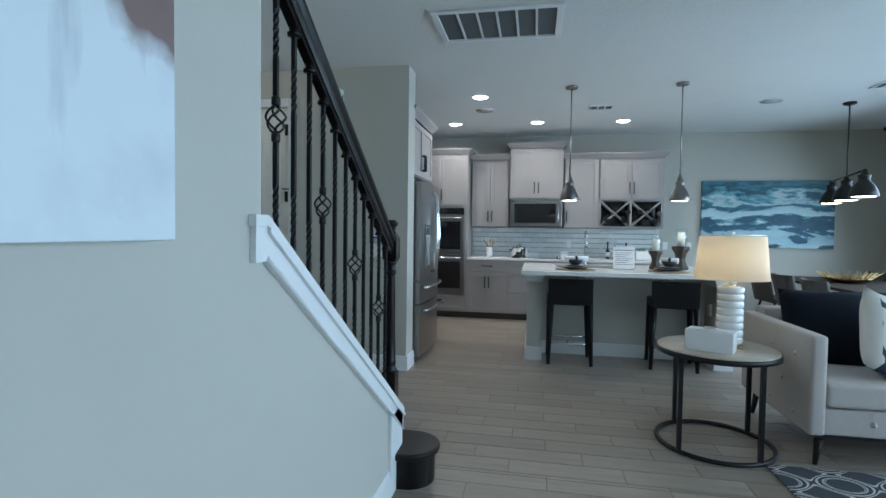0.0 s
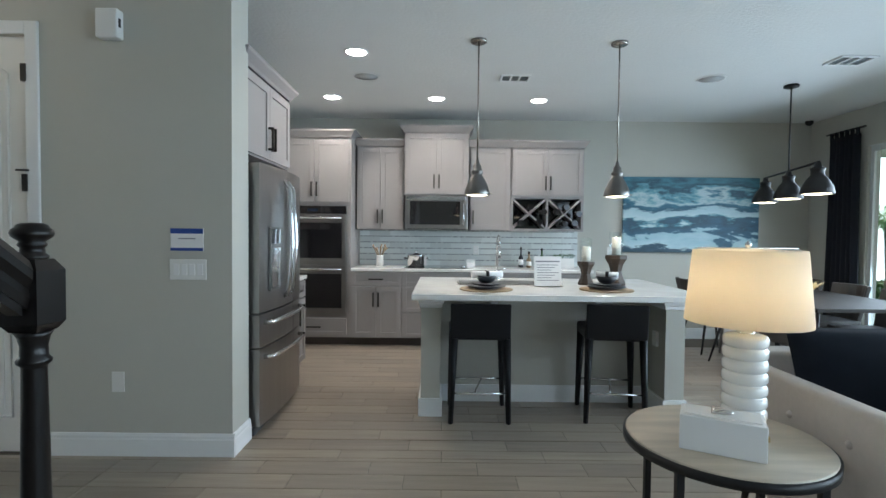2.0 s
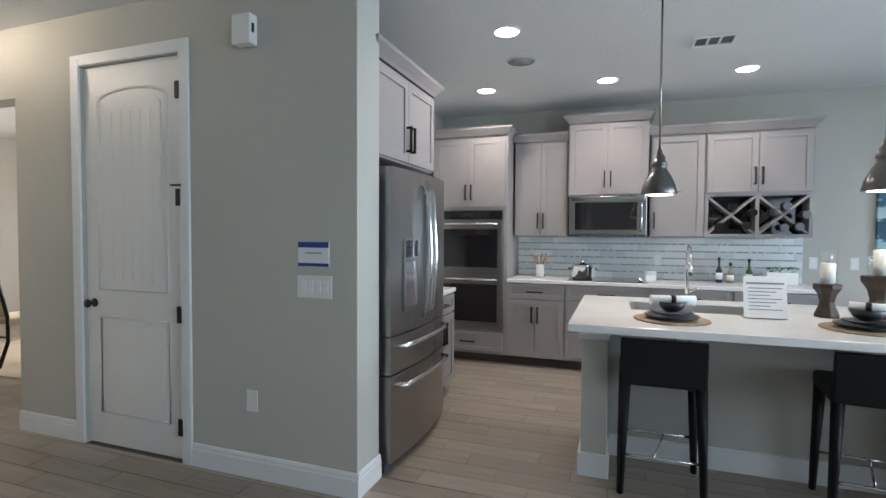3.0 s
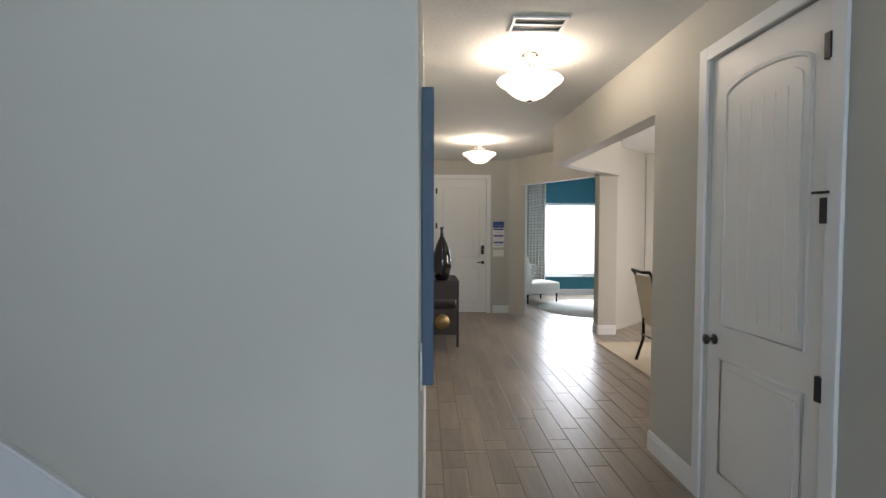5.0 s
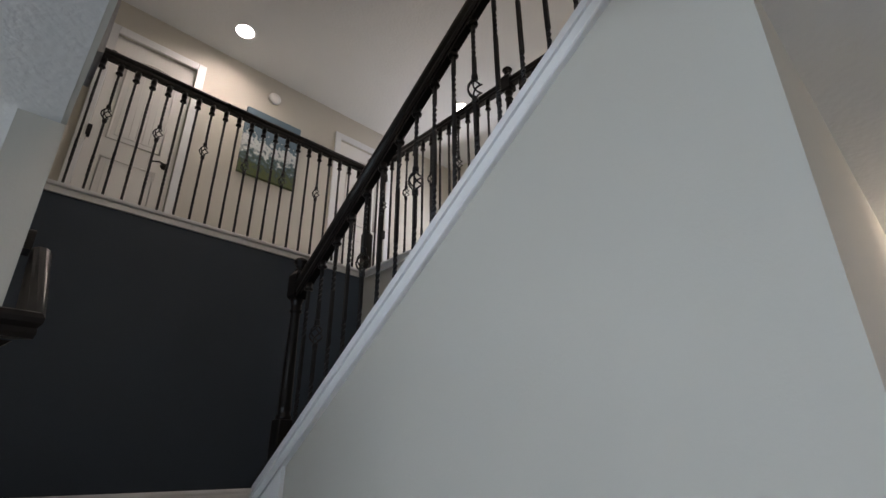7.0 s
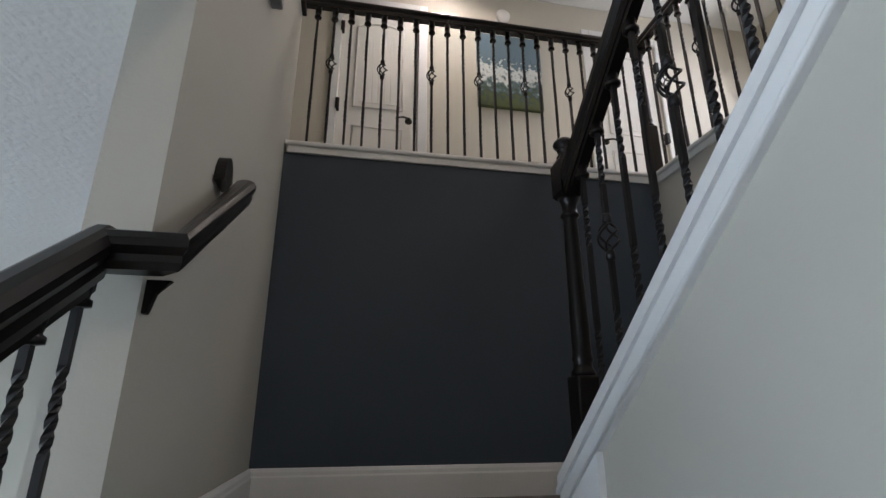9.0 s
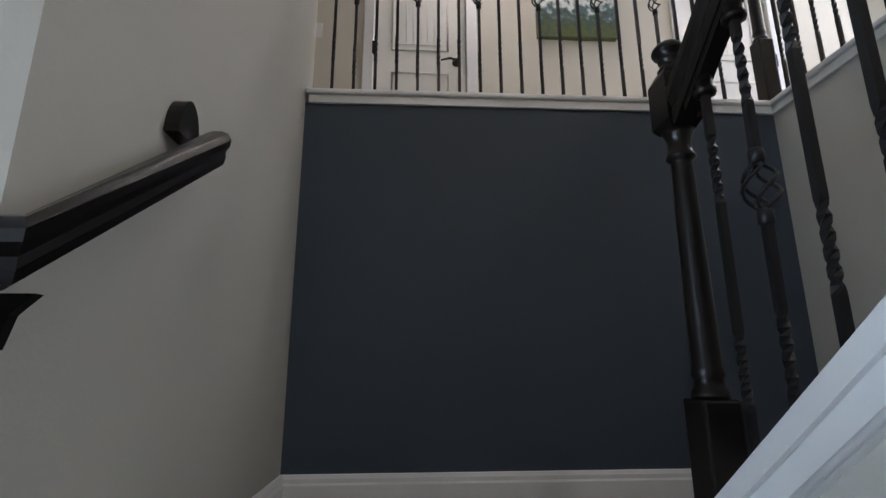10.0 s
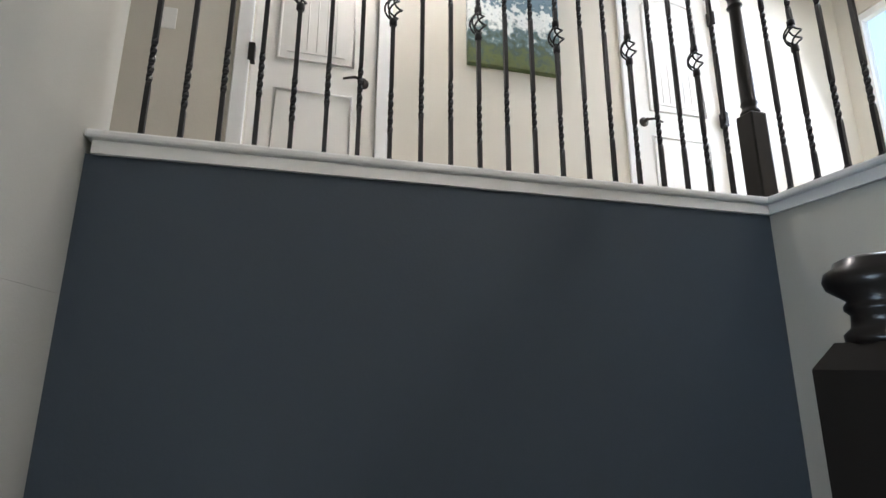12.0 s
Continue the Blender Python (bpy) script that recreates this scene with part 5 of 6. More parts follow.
for x, y in ((-0.61, 6.19), (2.59, 6.15)):
    sp = thing("ceiling_speaker", "round flush ceiling speaker with a fine grille", "speaker", pose(x, y, C))
    part("ring", lathe(bmesh.new(), [(0.125, -0.001), (0.125, -0.006), (0.112, -0.009), (0.110, -0.003)], seg=32), PLASTIC, sp)
    part("mesh_cover", lathe(bmesh.new(), [(0.110, -0.004), (0.001, -0.007)], seg=32), material("speaker_mesh", (0.45, 0.46, 0.46), 0.8), sp)

# ---- dining corner ----
tb = thing("dining_table", "long dark wooden dining table with metal legs", "table", pose(3.69, 6.42, 0))
part("tabletop", boxed(-0.54, 0.54, -0.92, 1.00, 0.722, 0.755, 0.006), TABLEWOOD, tb)
for x in (-0.36, 0.36):
    for y in (-0.68, 0.70):
        part("leg", tube(bmesh.new(), [(x, y, 0.714), (x * 1.06, y * 1.04, 0)], [0.028, 0.018], 4), STEEL, tb)
def dining_chair(m, label):
    ob = thing("dining_chair", label, "chair", m, "chairs round the dining table")
    part("seat", boxed(-0.23, 0.23, -0.22, 0.23, 0.42, 0.485, 0.02), TAUPE, ob)
    b = bmesh.new()
    pts = []
    for i in range(7):
        a = -0.62 + 1.24 * i / 6
        pts.append((0.27 * math.sin(a) / math.sin(0.62) * 0.9, -0.30 + 0.09 * (1 - math.cos(a)) / (1 - math.cos(0.62))))
    out = pts + [(p[0] * 0.93, p[1] + 0.035) for p in pts[::-1]]
    prism(b, out, "z", 0.44, 0.84)
    for v in b.verts:
        v.co.y -= (v.co.z - 0.44) * 0.22
        v.co.x *= 1 - (0.84 - v.co.z) * 0.25
    bmesh.ops.bevel(b, geom=[e for e in b.edges if e.is_boundary or len(e.link_faces) == 2 and e.calc_face_angle(0) > 0.8], offset=0.008, segments=2, affect="EDGES", profile=0.5)
    part("backrest", b, TAUPE, ob)
    for sx in (-1, 1):
        for sy in (-1, 1):
            part("leg", tube(bmesh.new(), [(sx * 0.17, sy * 0.16, 0.43), (sx * 0.24, sy * 0.25, 0)], [0.016, 0.010], 8), BLACK, ob)
    return ob
ch1 = dining_chair(pose(3.20, 5.80, 0, 0, 0, -90), "taupe upholstered dining chair with black splayed legs")
for x, y, r in ((3.22, 6.52, -90), (3.26, 7.28, -86), (4.10, 6.10, 86), (4.14, 6.72, 90), (4.14, 7.34, 92)):
    copy_thing(ch1, pose(x, y, 0, 0, 0, r))
bw = thing("centerpiece_bowl", "gold open-work leaf bowl on the dining table", "bowl", pose(3.66, 6.60, 0.757))
b = bmesh.new()
random.seed(11)
for k in range(44):
    a = 2 * math.pi * k / 44
    rr, zz = random.uniform(0.24, 0.32), random.uniform(0.08, 0.14)
    for s in (-1, 1):
        tube(b, [(0.09 * math.cos(a), 0.09 * math.sin(a), 0.004), (0.20 * math.cos(a + s * 0.08), 0.20 * math.sin(a + s * 0.08), 0.035), (rr * math.cos(a + s * 0.16), rr * math.sin(a + s * 0.16), zz)], [0.004, 0.006, 0.002], 5)
part("twigs", b, BRASS, bw)
part("dish", lathe(bmesh.new(), [(0.08, 0), (0.15, 0.012), (0.24, 0.06), (0.23, 0.06), (0.13, 0.016), (0.001, 0.008)], seg=24), BRASS, bw)
def canvas(name, w, h, d, mat, m, label):
    """Stretched canvas standing in the xz plane with its face towards -y, lower left corner at the origin."""
    ob = thing(name, label, "painting", m)
    part("stretcher", boxed(0, w, -d + 0.003, 0, 0, h, 0.003), mat if name != "hall_painting" else TEALCANVAS, ob)
    part("painted_face", boxed(0.002, w - 0.002, -d, -d + 0.002, 0.002, h - 0.002), mat, ob)
    return ob
canvas("sea_painting", 1.74, 0.965, 0.04, SEA, pose(2.432, 7.918, 1.117), "large blue and white abstract seascape canvas")
# curtain
b = bmesh.new()
n = 60
rows = []
for z, wd in ((0.01, 1.12), (0.8, 1.05), (1.6, 0.95), (2.3, 0.9), (2.50, 0.9)):
    rows.append([b.verts.new((0.035 * math.sin(2 * math.pi * i / n * 6.5 + 0.3 * z) * (0.7 + 0.3 * math.sin(i)), (i / n - 0.5) * 0.44 * wd, z)) for i in range(n + 1)])
for p, q in zip(rows, rows[1:]):
    for i in range(n):
        b.faces.new((p[i], p[i + 1], q[i + 1], q[i])).smooth = True
cu = thing("curtain", "dark navy tab-top curtain beside the sliding door", "curtain", pose(4.755, 7.28, 0))
cloth = part("cloth", b, CURTAIN, cu)
sd = cloth.modifiers.new("thick", "SOLIDIFY")
sd.thickness = 0.006
for i in range(6):
    part("tab", boxed(-0.012, 0.012, -0.2 + i * 0.075, -0.165 + i * 0.075, 2.48, 2.57, 0.003), CURTAIN, cu)
rd = thing("curtain_rod", "black curtain rod above the sliding door", "curtain rod", pose(4.755, 7.55, 2.56))
part("rod", tube(bmesh.new(), [(0, 0, 0), (0, -0.55, 0)], 0.011, 8), BLACK, rd)
part("bracket", tube(bmesh.new(), [(0, -0.05, 0), (0.084, -0.05, 0)], 0.008, 6), BLACK, rd)
# sliding door
sl_door = tagged(new("window_1"), "wide sliding glass door with pale metal frame", "window", kind="structure")
for i in range(9):
    y1 = 7.05 - i * 1.01 if i < 5 else 1.4 - (i - 5) * 1.0
    y0 = y1 - (1.01 if i < 5 else 1.0)
    xo = 4.90 if i % 2 else 4.87
    b = bmesh.new()
    for a in ((y0, y0 + 0.045, 0.03, 2.35), (y1 - 0.045, y1, 0.03, 2.35), (y0 + 0.045, y1 - 0.045, 0.03, 0.10), (y0 + 0.045, y1 - 0.045, 2.29, 2.35)):
        box(b, xo, xo + 0.028, *a)
    part("sash", b, SLIDERFRAME, sl_door)
    g = part("pane", boxed(xo + 0.012, xo + 0.016, y0 + 0.045, y1 - 0.045, 0.10, 2.29), GLASS, sl_door)
    g.visible_shadow = False
b = bmesh.new()
box(b, 4.845, 4.975, 7.051, 7.085, 0.02, 2.39)
box(b, 4.845, 4.975, 2.0, 7.051, 2.351, 2.39)
box(b, 4.845, 4.975, 2.0, 7.05, 0.0, 0.028)
part("door_frame", b, SLIDERFRAME, sl_door)
cam2 = thing("dome_camera", "small dark dome sensor in the ceiling corner", "sensor", pose(4.72, 7.80, C))
part("dome", lathe(bmesh.new(), [(0.045, -0.001), (0.045, -0.02), (0.036, -0.045), (0.001, -0.06)], seg=18), BLACK, cam2)

# ---- living corner ----
tbl = thing("side_table", "round travertine side table on a black ring base", "side table", pose(1.15, 3.30, 0))
part("top", lathe(bmesh.new(), [(0.325, 0.580), (0.335, 0.584), (0.335, 0.600), (0.330, 0.604), (0.001, 0.605)], seg=56), TABLETOP, tbl)
part("top_band", lathe(bmesh.new(), [(0.338, 0.565), (0.344, 0.566), (0.344, 0.596), (0.337, 0.597)], seg=56), BLACK, tbl)
part("ring_base", tube(bmesh.new(), [(0.325 * math.cos(a), 0.325 * math.sin(a), 0.014) for a in np.linspace(0, 2 * math.pi, 49)[:-1]], 0.014, 8, closed=True), BLACK, tbl)
for a in (35, 119, 218, 298):
    x, y = 0.322 * math.cos(radians(a)), 0.322 * math.sin(radians(a))
    part("leg", boxed(x - 0.012, x + 0.012, y - 0.012, y + 0.012, 0.02, 0.566), BLACK, tbl)
lp = thing("table_lamp", "lit table lamp with ribbed white ceramic body", "lamp", pose(1.22, 3.30, 0.605))
prof = [(0.060, 0.022)]
for k in range(8):
    z = 0.026 + k * 0.0435
    prof += [(0.065, z), (0.070, z + 0.003), (0.074, z + 0.010), (0.075, z + 0.021), (0.074, z + 0.032), (0.070, z + 0.039), (0.065, z + 0.042)]
prof += [(0.050, 0.376), (0.02, 0.380)]
part("body", lathe(bmesh.new(), prof, seg=36), CERAMIC, lp)
part("plinth", boxed(-0.062, 0.062, -0.062, 0.062, 0, 0.021, 0.003), BRASS, lp, "square brass plinth")
part("neck", lathe(bmesh.new(), [(0.03, 0.374), (0.03, 0.384), (0.012, 0.392), (0.012, 0.45)], seg=16), CHROME, lp)
shd = part("shade", lathe(bmesh.new(), [(0.204, 0.418), (0.180, 0.678)], seg=48), SHADE, lp, "cream linen drum shade")
shd.modifiers.new("thick", "SOLIDIFY").thickness = 0.003
part("spider", tube(bmesh.new(), [(-0.183, 0, 0.685), (0.183, 0, 0.685)], 0.003, 6), CHROME, lp)
part("finial", lathe(bmesh.new(), [(0.006, 0.685), (0.012, 0.70), (0.001, 0.712)], seg=12), CHROME, lp)
part("bulb", lathe(bmesh.new(), [(0.013, 0.45), (0.030, 0.50), (0.022, 0.54), (0.001, 0.55)], seg=14), BULB, lp)
lamp("table_lamp_bulb", "POINT", pose(1.22, 3.30, 0.605 + 0.58), 5, WARM, 0.05)
tx = thing("keepsake_box", "white lacquered box with an ornate lid", "box", pose(1.080, 3.19, 0.605, 0, 0, -28))
part("box_body", boxed(-0.128, 0.128, -0.068, 0.068, 0, 0.118, 0.003), WHITEBOX, tx)
part("lid_inset", boxed(-0.115, 0.115, -0.05, 0.05, 0.1185, 0.123, 0.002), WHITEBOX, tx)
part("lid_ornament", tube(bmesh.new(), [(0.03 * math.sin(t * 3), 0.02 * math.sin(t * 2), 0.128 + 0.006 * math.cos(t * 5)) for t in np.linspace(0, 2 * math.pi, 40)[:-1]], 0.005, 6, closed=True), CHROME, tx)

sf = thing("sofa", "beige button-tufted sofa with slim tapered black legs", "sofa", pose(1.59, 3.06, 0))
def cushiony(x0, x1, y0, y1, z0, z1, r, crown=0.0, seg=3):
    b = boxed(x0, x1, y0, y1, z0, z1)
    bmesh.ops.bevel(b, geom=b.edges[:], offset=r, segments=seg, affect="EDGES", profile=0.6)
    for f in b.faces:
        f.smooth = True
    return b
part("base_frame", cushiony(0.0, 2.1, 0.03, 0.92, 0.18, 0.33, 0.012), LINEN, sf)
arm = part("arm", cushiony(-0.03, 0.052, 0.0, 0.94, 0.18, 0.74, 0.022), LINEN, sf)
arm2 = part("arm", cushiony(2.048, 2.13, 0.0, 0.94, 0.18, 0.74, 0.022), LINEN, sf)
bk = part("back", cushiony(0.054, 2.046, 0.80, 0.94, 0.33, 0.785, 0.022), LINEN, sf)
part("seat_cushion", cushiony(0.058, 2.042, 0.01, 0.795, 0.338, 0.475, 0.03, seg=4), LINEN, sf)
part("black_plinth", boxed(0.03, 2.07, 0.05, 0.90, 0.155, 0.178), BLACK, sf)
for x, y, pnt in [(0.3 + 0.42 * i, 0.015, "front") for i in range(5)]:
    part("button", lathe(bmesh.new(), [(0.017, -0.004), (0.014, 0.005), (0.001, 0.008)], seg=12), LINEN, sf).matrix_basis = pose(x, y + 0.012, 0.255, 90)
for y, z in ((0.18, 0.60), (0.48, 0.60), (0.78, 0.60), (0.33, 0.42), (0.63, 0.42), (0.18, 0.26), (0.48, 0.26)):
    part("button", lathe(bmesh.new(), [(0.018, -0.004), (0.014, 0.005), (0.001, 0.008)], seg=12), LINEN, arm).matrix_basis = pose(-0.03, y, z, 0, -90)
for x in (0.05, 2.05):
    for y in (0.06, 0.86):
        part("leg", tube(bmesh.new(), [(x, y, 0.146), (x - (0.02 if x < 1 else -0.02), y + (-0.01 if y < 0.5 else 0.01), 0)], [0.026, 0.014], 4), BLACK, sf)
def pillow(name, s, t, mat, m, label, side_mat=None):
    b = bmesh.new()
    n = 12
    def pt(i, j, side):
        u, v = 2 * i / n - 1, 2 * j / n - 1
        pinch = 1 - 0.07 * (1 - abs(u) ** 2 * abs(v) ** 2) * (abs(u) ** 6 + abs(v) ** 6) / 2
        h = t * (max(0, (1 - u ** 4)) * max(0, (1 - v ** 4))) ** 0.5
        return (u * s * pinch, side * h, v * s * pinch)
    gr = {}
    for side in (-1, 1):
        for i in range(n + 1):
            for j in range(n + 1):
                if side == 1 and (i in (0, n) or j in (0, n)):
                    gr[side, i, j] = gr[-1, i, j]
                else:
                    gr[side, i, j] = b.verts.new(pt(i, j, side))
        for i in range(n):
            for j in range(n):
                q = [gr[side, i, j], gr[side, i + 1, j], gr[side, i + 1, j + 1], gr[side, i, j + 1]]
                b.faces.new(q if side < 0 else q[::-1]).smooth = True
    bmesh.ops.recalc_face_normals(b, faces=b.faces)
    ob = thing(name, label, "pillow", m, "sofa pillows")
    cover = part("cover", b, mat, ob)
    if side_mat is not None:
        cover.data.materials.append(side_mat)
        for k, f in enumerate(cover.data.polygons):
            if (k // n) % n < 1:
                f.material_index = 1
    return ob
pillow("throw_pillow", 0.255, 0.085, NAVY, pose(1.93, 3.66, 0.69, -20, 0, -4), "plain navy throw pillow leaning on the sofa back")
pillow("throw_pillow", 0.26, 0.085, PILLOWPAT, pose(2.15, 3.36, 0.67, -22, 26, 22), "white throw pillow with a dark swirl print", PRINTSIDE)
rg = thing("area_rug", "dark grey area rug with a pale lattice", "rug", pose(1.33, 1.4, 0.003))
part("woven_top", boxed(0, 3.0, -0.9, 1.63, 0, 0.009, 0.003), RUGPAT, rg)
canvas("pale_painting", 1.50, 1.3, 0.045, WHITEART, pose(-0.6305, -0.715, 1.265, 0, 0, 90), "large pale abstract canvas with rust streaks")

# ---- doors ----
def arched(w, h):
    """Outline of a panel with a gently arched top."""
    return [(0, 0), (w, 0), (w, h - 0.07)] + [(w / 2 + w / 2 * math.cos(a), h - 0.07 + 0.07 * math.sin(a)) for a in np.linspace(0, math.pi, 15)[1:-1]] + [(0, h - 0.07)]
def inner_door(name, w, h, m, label, hinge_right=True, lever=False):
    """Two-panel moulded door in the xz plane facing -y with casing, hinges and a knob."""
    ob = tagged(new(name), label, "door", kind="structure")
    ob.matrix_basis = m
    part("leaf", boxed(0.003, w - 0.003, 0.02, 0.055, 0.008, h - 0.004), DOORW, ob)
    for x, z, pw, ph, arch in ((0.13, 1.02, w - 0.26, h - 1.02 - 0.16, True), (0.13, 0.22, w - 0.26, 0.62, False)):
        o = arched(pw, ph) if arch else [(0, 0), (pw, 0), (pw, ph), (0, ph)]
        pts = [(x + a, 0.019, z + c) for a, c in o]
        part("panel_moulding", tube(bmesh.new(), pts, 0.011, 6, closed=True), DOORW, ob)
        o2 = arched(pw - 0.09, ph - 0.09) if arch else [(0, 0), (pw - 0.09, 0), (pw - 0.09, ph - 0.09), (0, ph - 0.09)]
        part("raised_panel", prism(bmesh.new(), [(x + 0.045 + a, z + 0.045 + c) for a, c in o2], "y", 0.013, 0.0195), DOORW, ob)
    for k in range(1, 6):
        gx = 0.175 + (w - 0.35) * k / 6
        part("panel_bead", tube(bmesh.new(), [(gx, 0.0135, 1.08), (gx, 0.0135, h - 0.30)], 0.003, 6), DOORW, ob)
    for x0, x1, z0, z1 in ((-0.075, 0.0, 0, h + 0.075), (w, w + 0.075, 0, h + 0.075), (0.0, w, h, h + 0.075)):
        part("casing", boxed(x0, x1, -0.019, -0.001, z0, z1, 0.005), TRIM, ob)
    for z in (0.22, h * 0.5, h - 0.25) if h < 2.2 else (0.22, 0.90, 1.60, h - 0.22):
        hx = w - 0.006 if hinge_right else 0.006
        part("hinge", boxed(hx - 0.016, hx + 0.016, -0.025, 0.0195, z - 0.05, z + 0.05, 0.002), BLACK, ob)
    kx = 0.07 if hinge_right else w - 0.07
    k = part("knob", lathe(bmesh.new(), [(0.028, 0), (0.028, 0.008), (0.010, 0.012), (0.010, 0.035), (0.026, 0.042), (0.028, 0.055), (0.001, 0.062)] if not lever else [(0.030, 0), (0.030, 0.008), (0.011, 0.012), (0.011, 0.045), (0.001, 0.046)], seg=18), PULL, ob)
    k.matrix_basis = pose(kx, 0.02, 0.93, 90)
    if lever:
        s = 1 if hinge_right else -1
        part("lever", tube(bmesh.new(), [(kx, -0.02, 0.93), (kx + s * 0.05, -0.025, 0.94), (kx + s * 0.11, -0.02, 0.925)], [0.009, 0.008, 0.006], 8), PULL, ob)
    return ob
inner_door("door_1", 0.84, 2.45, pose(-3.13, 4.41, 0), "tall white two-panel pantry door with arched panel")
inner_door("door_2", 0.65, 2.02, pose(-0.94, -1.35, U, 0, 0, 180), "white two-panel upstairs door with dark lever", hinge_right=False, lever=True)
inner_door("door_3", 0.67, 2.02, pose(-3.19, -1.35, U, 0, 0, 180), "white two-panel upstairs door beside the gallery", lever=True)
fd = inner_door("door_4", 0.92, 2.45, pose(-9.47, 3.03, 0, 0, 0, 90), "white two-panel front door with dark lockset", hinge_right=False)
part("keypad_lock", boxed(0.82, 0.88, -0.005, 0.019, 1.08, 1.24, 0.004), BLACK, fd)
part("lever", tube(bmesh.new(), [(0.85, -0.03, 0.93), (0.75, -0.035, 0.93)], 0.010, 8), BLACK, fd)

# wall plates by the pantry
sg = thing("wall_sign", "white notice with blue bands on the pantry wall", "sign", pose(-1.37, 4.409, 1.28))
part("panel", boxed(-0.095, 0.095, -0.006, 0, -0.065, 0.065), PAPER, sg)
part("blue_band", boxed(-0.095, 0.095, -0.008, -0.0065, 0.035, 0.065), BLUE, sg)
part("blue_band", boxed(-0.095, 0.095, -0.008, -0.0065, -0.065, -0.048), BLUE, sg)
part("text_line", boxed(-0.05, 0.05, -0.0075, -0.0065, 0.003, 0.009), INK, sg)
sw = thing("light_switch", "white four-gang light switch plate", "light switch", pose(-1.365, 4.409, 1.105))
part("plate", boxed(-0.107, 0.107, -0.006, 0, -0.06, 0.06, 0.002), PLASTIC, sw)
for k in range(4):
    part("rocker", boxed(-0.082 + k * 0.046, -0.05 + k * 0.046, -0.010, -0.0065, -0.033, 0.033, 0.001), WHITEBOX, sw)
ol = thing("wall_outlet", "white outlet plate low on the pantry wall", "outlet", pose(-1.78, 4.409, 0.44))
part("plate", boxed(-0.037, 0.037, -0.006, 0, -0.06, 0.06, 0.002), PLASTIC, ol)
sr = thing("alarm_siren", "white wall-mounted alarm box", "alarm", pose(-1.79, 4.409, 2.50))
part("case", boxed(-0.062, 0.062, -0.065, 0, -0.082, 0.082, 0.008), PLASTIC, sr)
part("slot", boxed(0.0625, 0.064, -0.05, -0.03, -0.02, 0.03), BLACK, sr)
st = thing("door_stop", "small dark hinge-pin door stop", "door stop", pose(-2.30, 4.389, 1.66))
part("arm", tube(bmesh.new(), [(0.03, 0.0, 0.01), (-0.03, -0.02, 0.01)], 0.006, 6), BLACK, st)

# ---- baseboards ----
def baseboard(p, q, z=0.0, side=1, parent=None):
    """Moulded board from p to q, standing off to the left of that direction times side."""
    d = Vector((q[0] - p[0], q[1] - p[1], 0))
    L = d.length
    b = prism(bmesh.new(), [(0, 0), (0.016 * side, 0), (0.016 * side, 0.10), (0.012 * side, 0.108), (0.012 * side, 0.122), (0.006 * side, 0.135), (0, 0.137)], "x", 0, L)
    ob = structure("baseboard", b, TRIM, "white moulded baseboard", "baseboard")
    ob.matrix_basis = pose(p[0], p[1], z, 0, 0, math.degrees(math.atan2(d.y, d.x)))
    return ob
baseboard((-3.78, 4.409), (-3.206, 4.409), side=-1)
baseboard((-2.214, 4.409), (-1.094, 4.409), side=-1)
baseboard((-1.109, 4.408), (-1.109, 4.66), side=-1)
baseboard((-0.631, -3.2), (-0.631, 2.262), side=-1)
baseboard((1.89, 7.919), (4.84, 7.919), side=-1)
baseboard((-9.46, 2.836), (-1.85, 2.836))
baseboard((-1.739, 2.60), (-1.739, 2.836), side=-1)
baseboard((-0.756, 0.85), (-0.756, -0.28), 8 * RISE, side=-1)
baseboard((-0.755, -0.279), (-2.90, -0.279), 8 * RISE, side=-1)
baseboard((-2.899, -0.28), (-2.899, 0.9), 8 * RISE, side=-1)
baseboard((-9.469, 4.07), (-9.469, 4.40), side=-1)
baseboard((-7.55, 5.36), (-7.75, 5.36))
baseboard((-7.549, 5.36), (-7.549, 5.62), side=-1)
baseboard((-11.999, 4.3), (-11.999, 8.0), side=-1)
baseboard((-5.0, -1.349), (-3.94, -1.349), U)
baseboard((-3.11, -1.349), (-1.67, -1.349), U)
baseboard((-0.86, -1.349), (1.0, -1.349), U)

# ---- hall ----
def hall_light(x, y, s=1.0):
    ob = thing("flush_light", "lit alabaster bowl light hanging from the hall ceiling", "ceiling light", pose(x, y, C), "hall lights")
    part("canopy", lathe(bmesh.new(), [(0.065, -0.001), (0.065, -0.015), (0.03, -0.03), (0.001, -0.031)], seg=20), NICKEL, ob)
    part("stem", tube(bmesh.new(), [(0, 0, -0.03), (0, 0, -0.33)], 0.010, 8), NICKEL, ob)
    for k in range(3):
        a = k * 2.094
        part("arm", tube(bmesh.new(), [(0, 0, -0.12), (0.06 * math.cos(a), 0.06 * math.sin(a), -0.10), (0.20 * math.cos(a), 0.20 * math.sin(a), -0.195)], 0.006, 6), NICKEL, ob)
    part("bowl", lathe(bmesh.new(), [(0.228, -0.185), (0.236, -0.195), (0.222, -0.212), (0.180, -0.235), (0.150, -0.268), (0.105, -0.305), (0.05, -0.328), (0.001, -0.332)], seg=40), ALABASTER, ob, "glowing alabaster bowl")
    part("finial", lathe(bmesh.new(), [(0.022, -0.331), (0.024, -0.338), (0.012, -0.345), (0.001, -0.350)], seg=14), NICKEL, ob)
    lamp("hall_lamp", "POINT", pose(x, y, C - 0.14), 46, (1.0, 0.88, 0.70), 0.09)
hall_light(-4.02, 3.60)
hall_light(-7.45, 3.60)
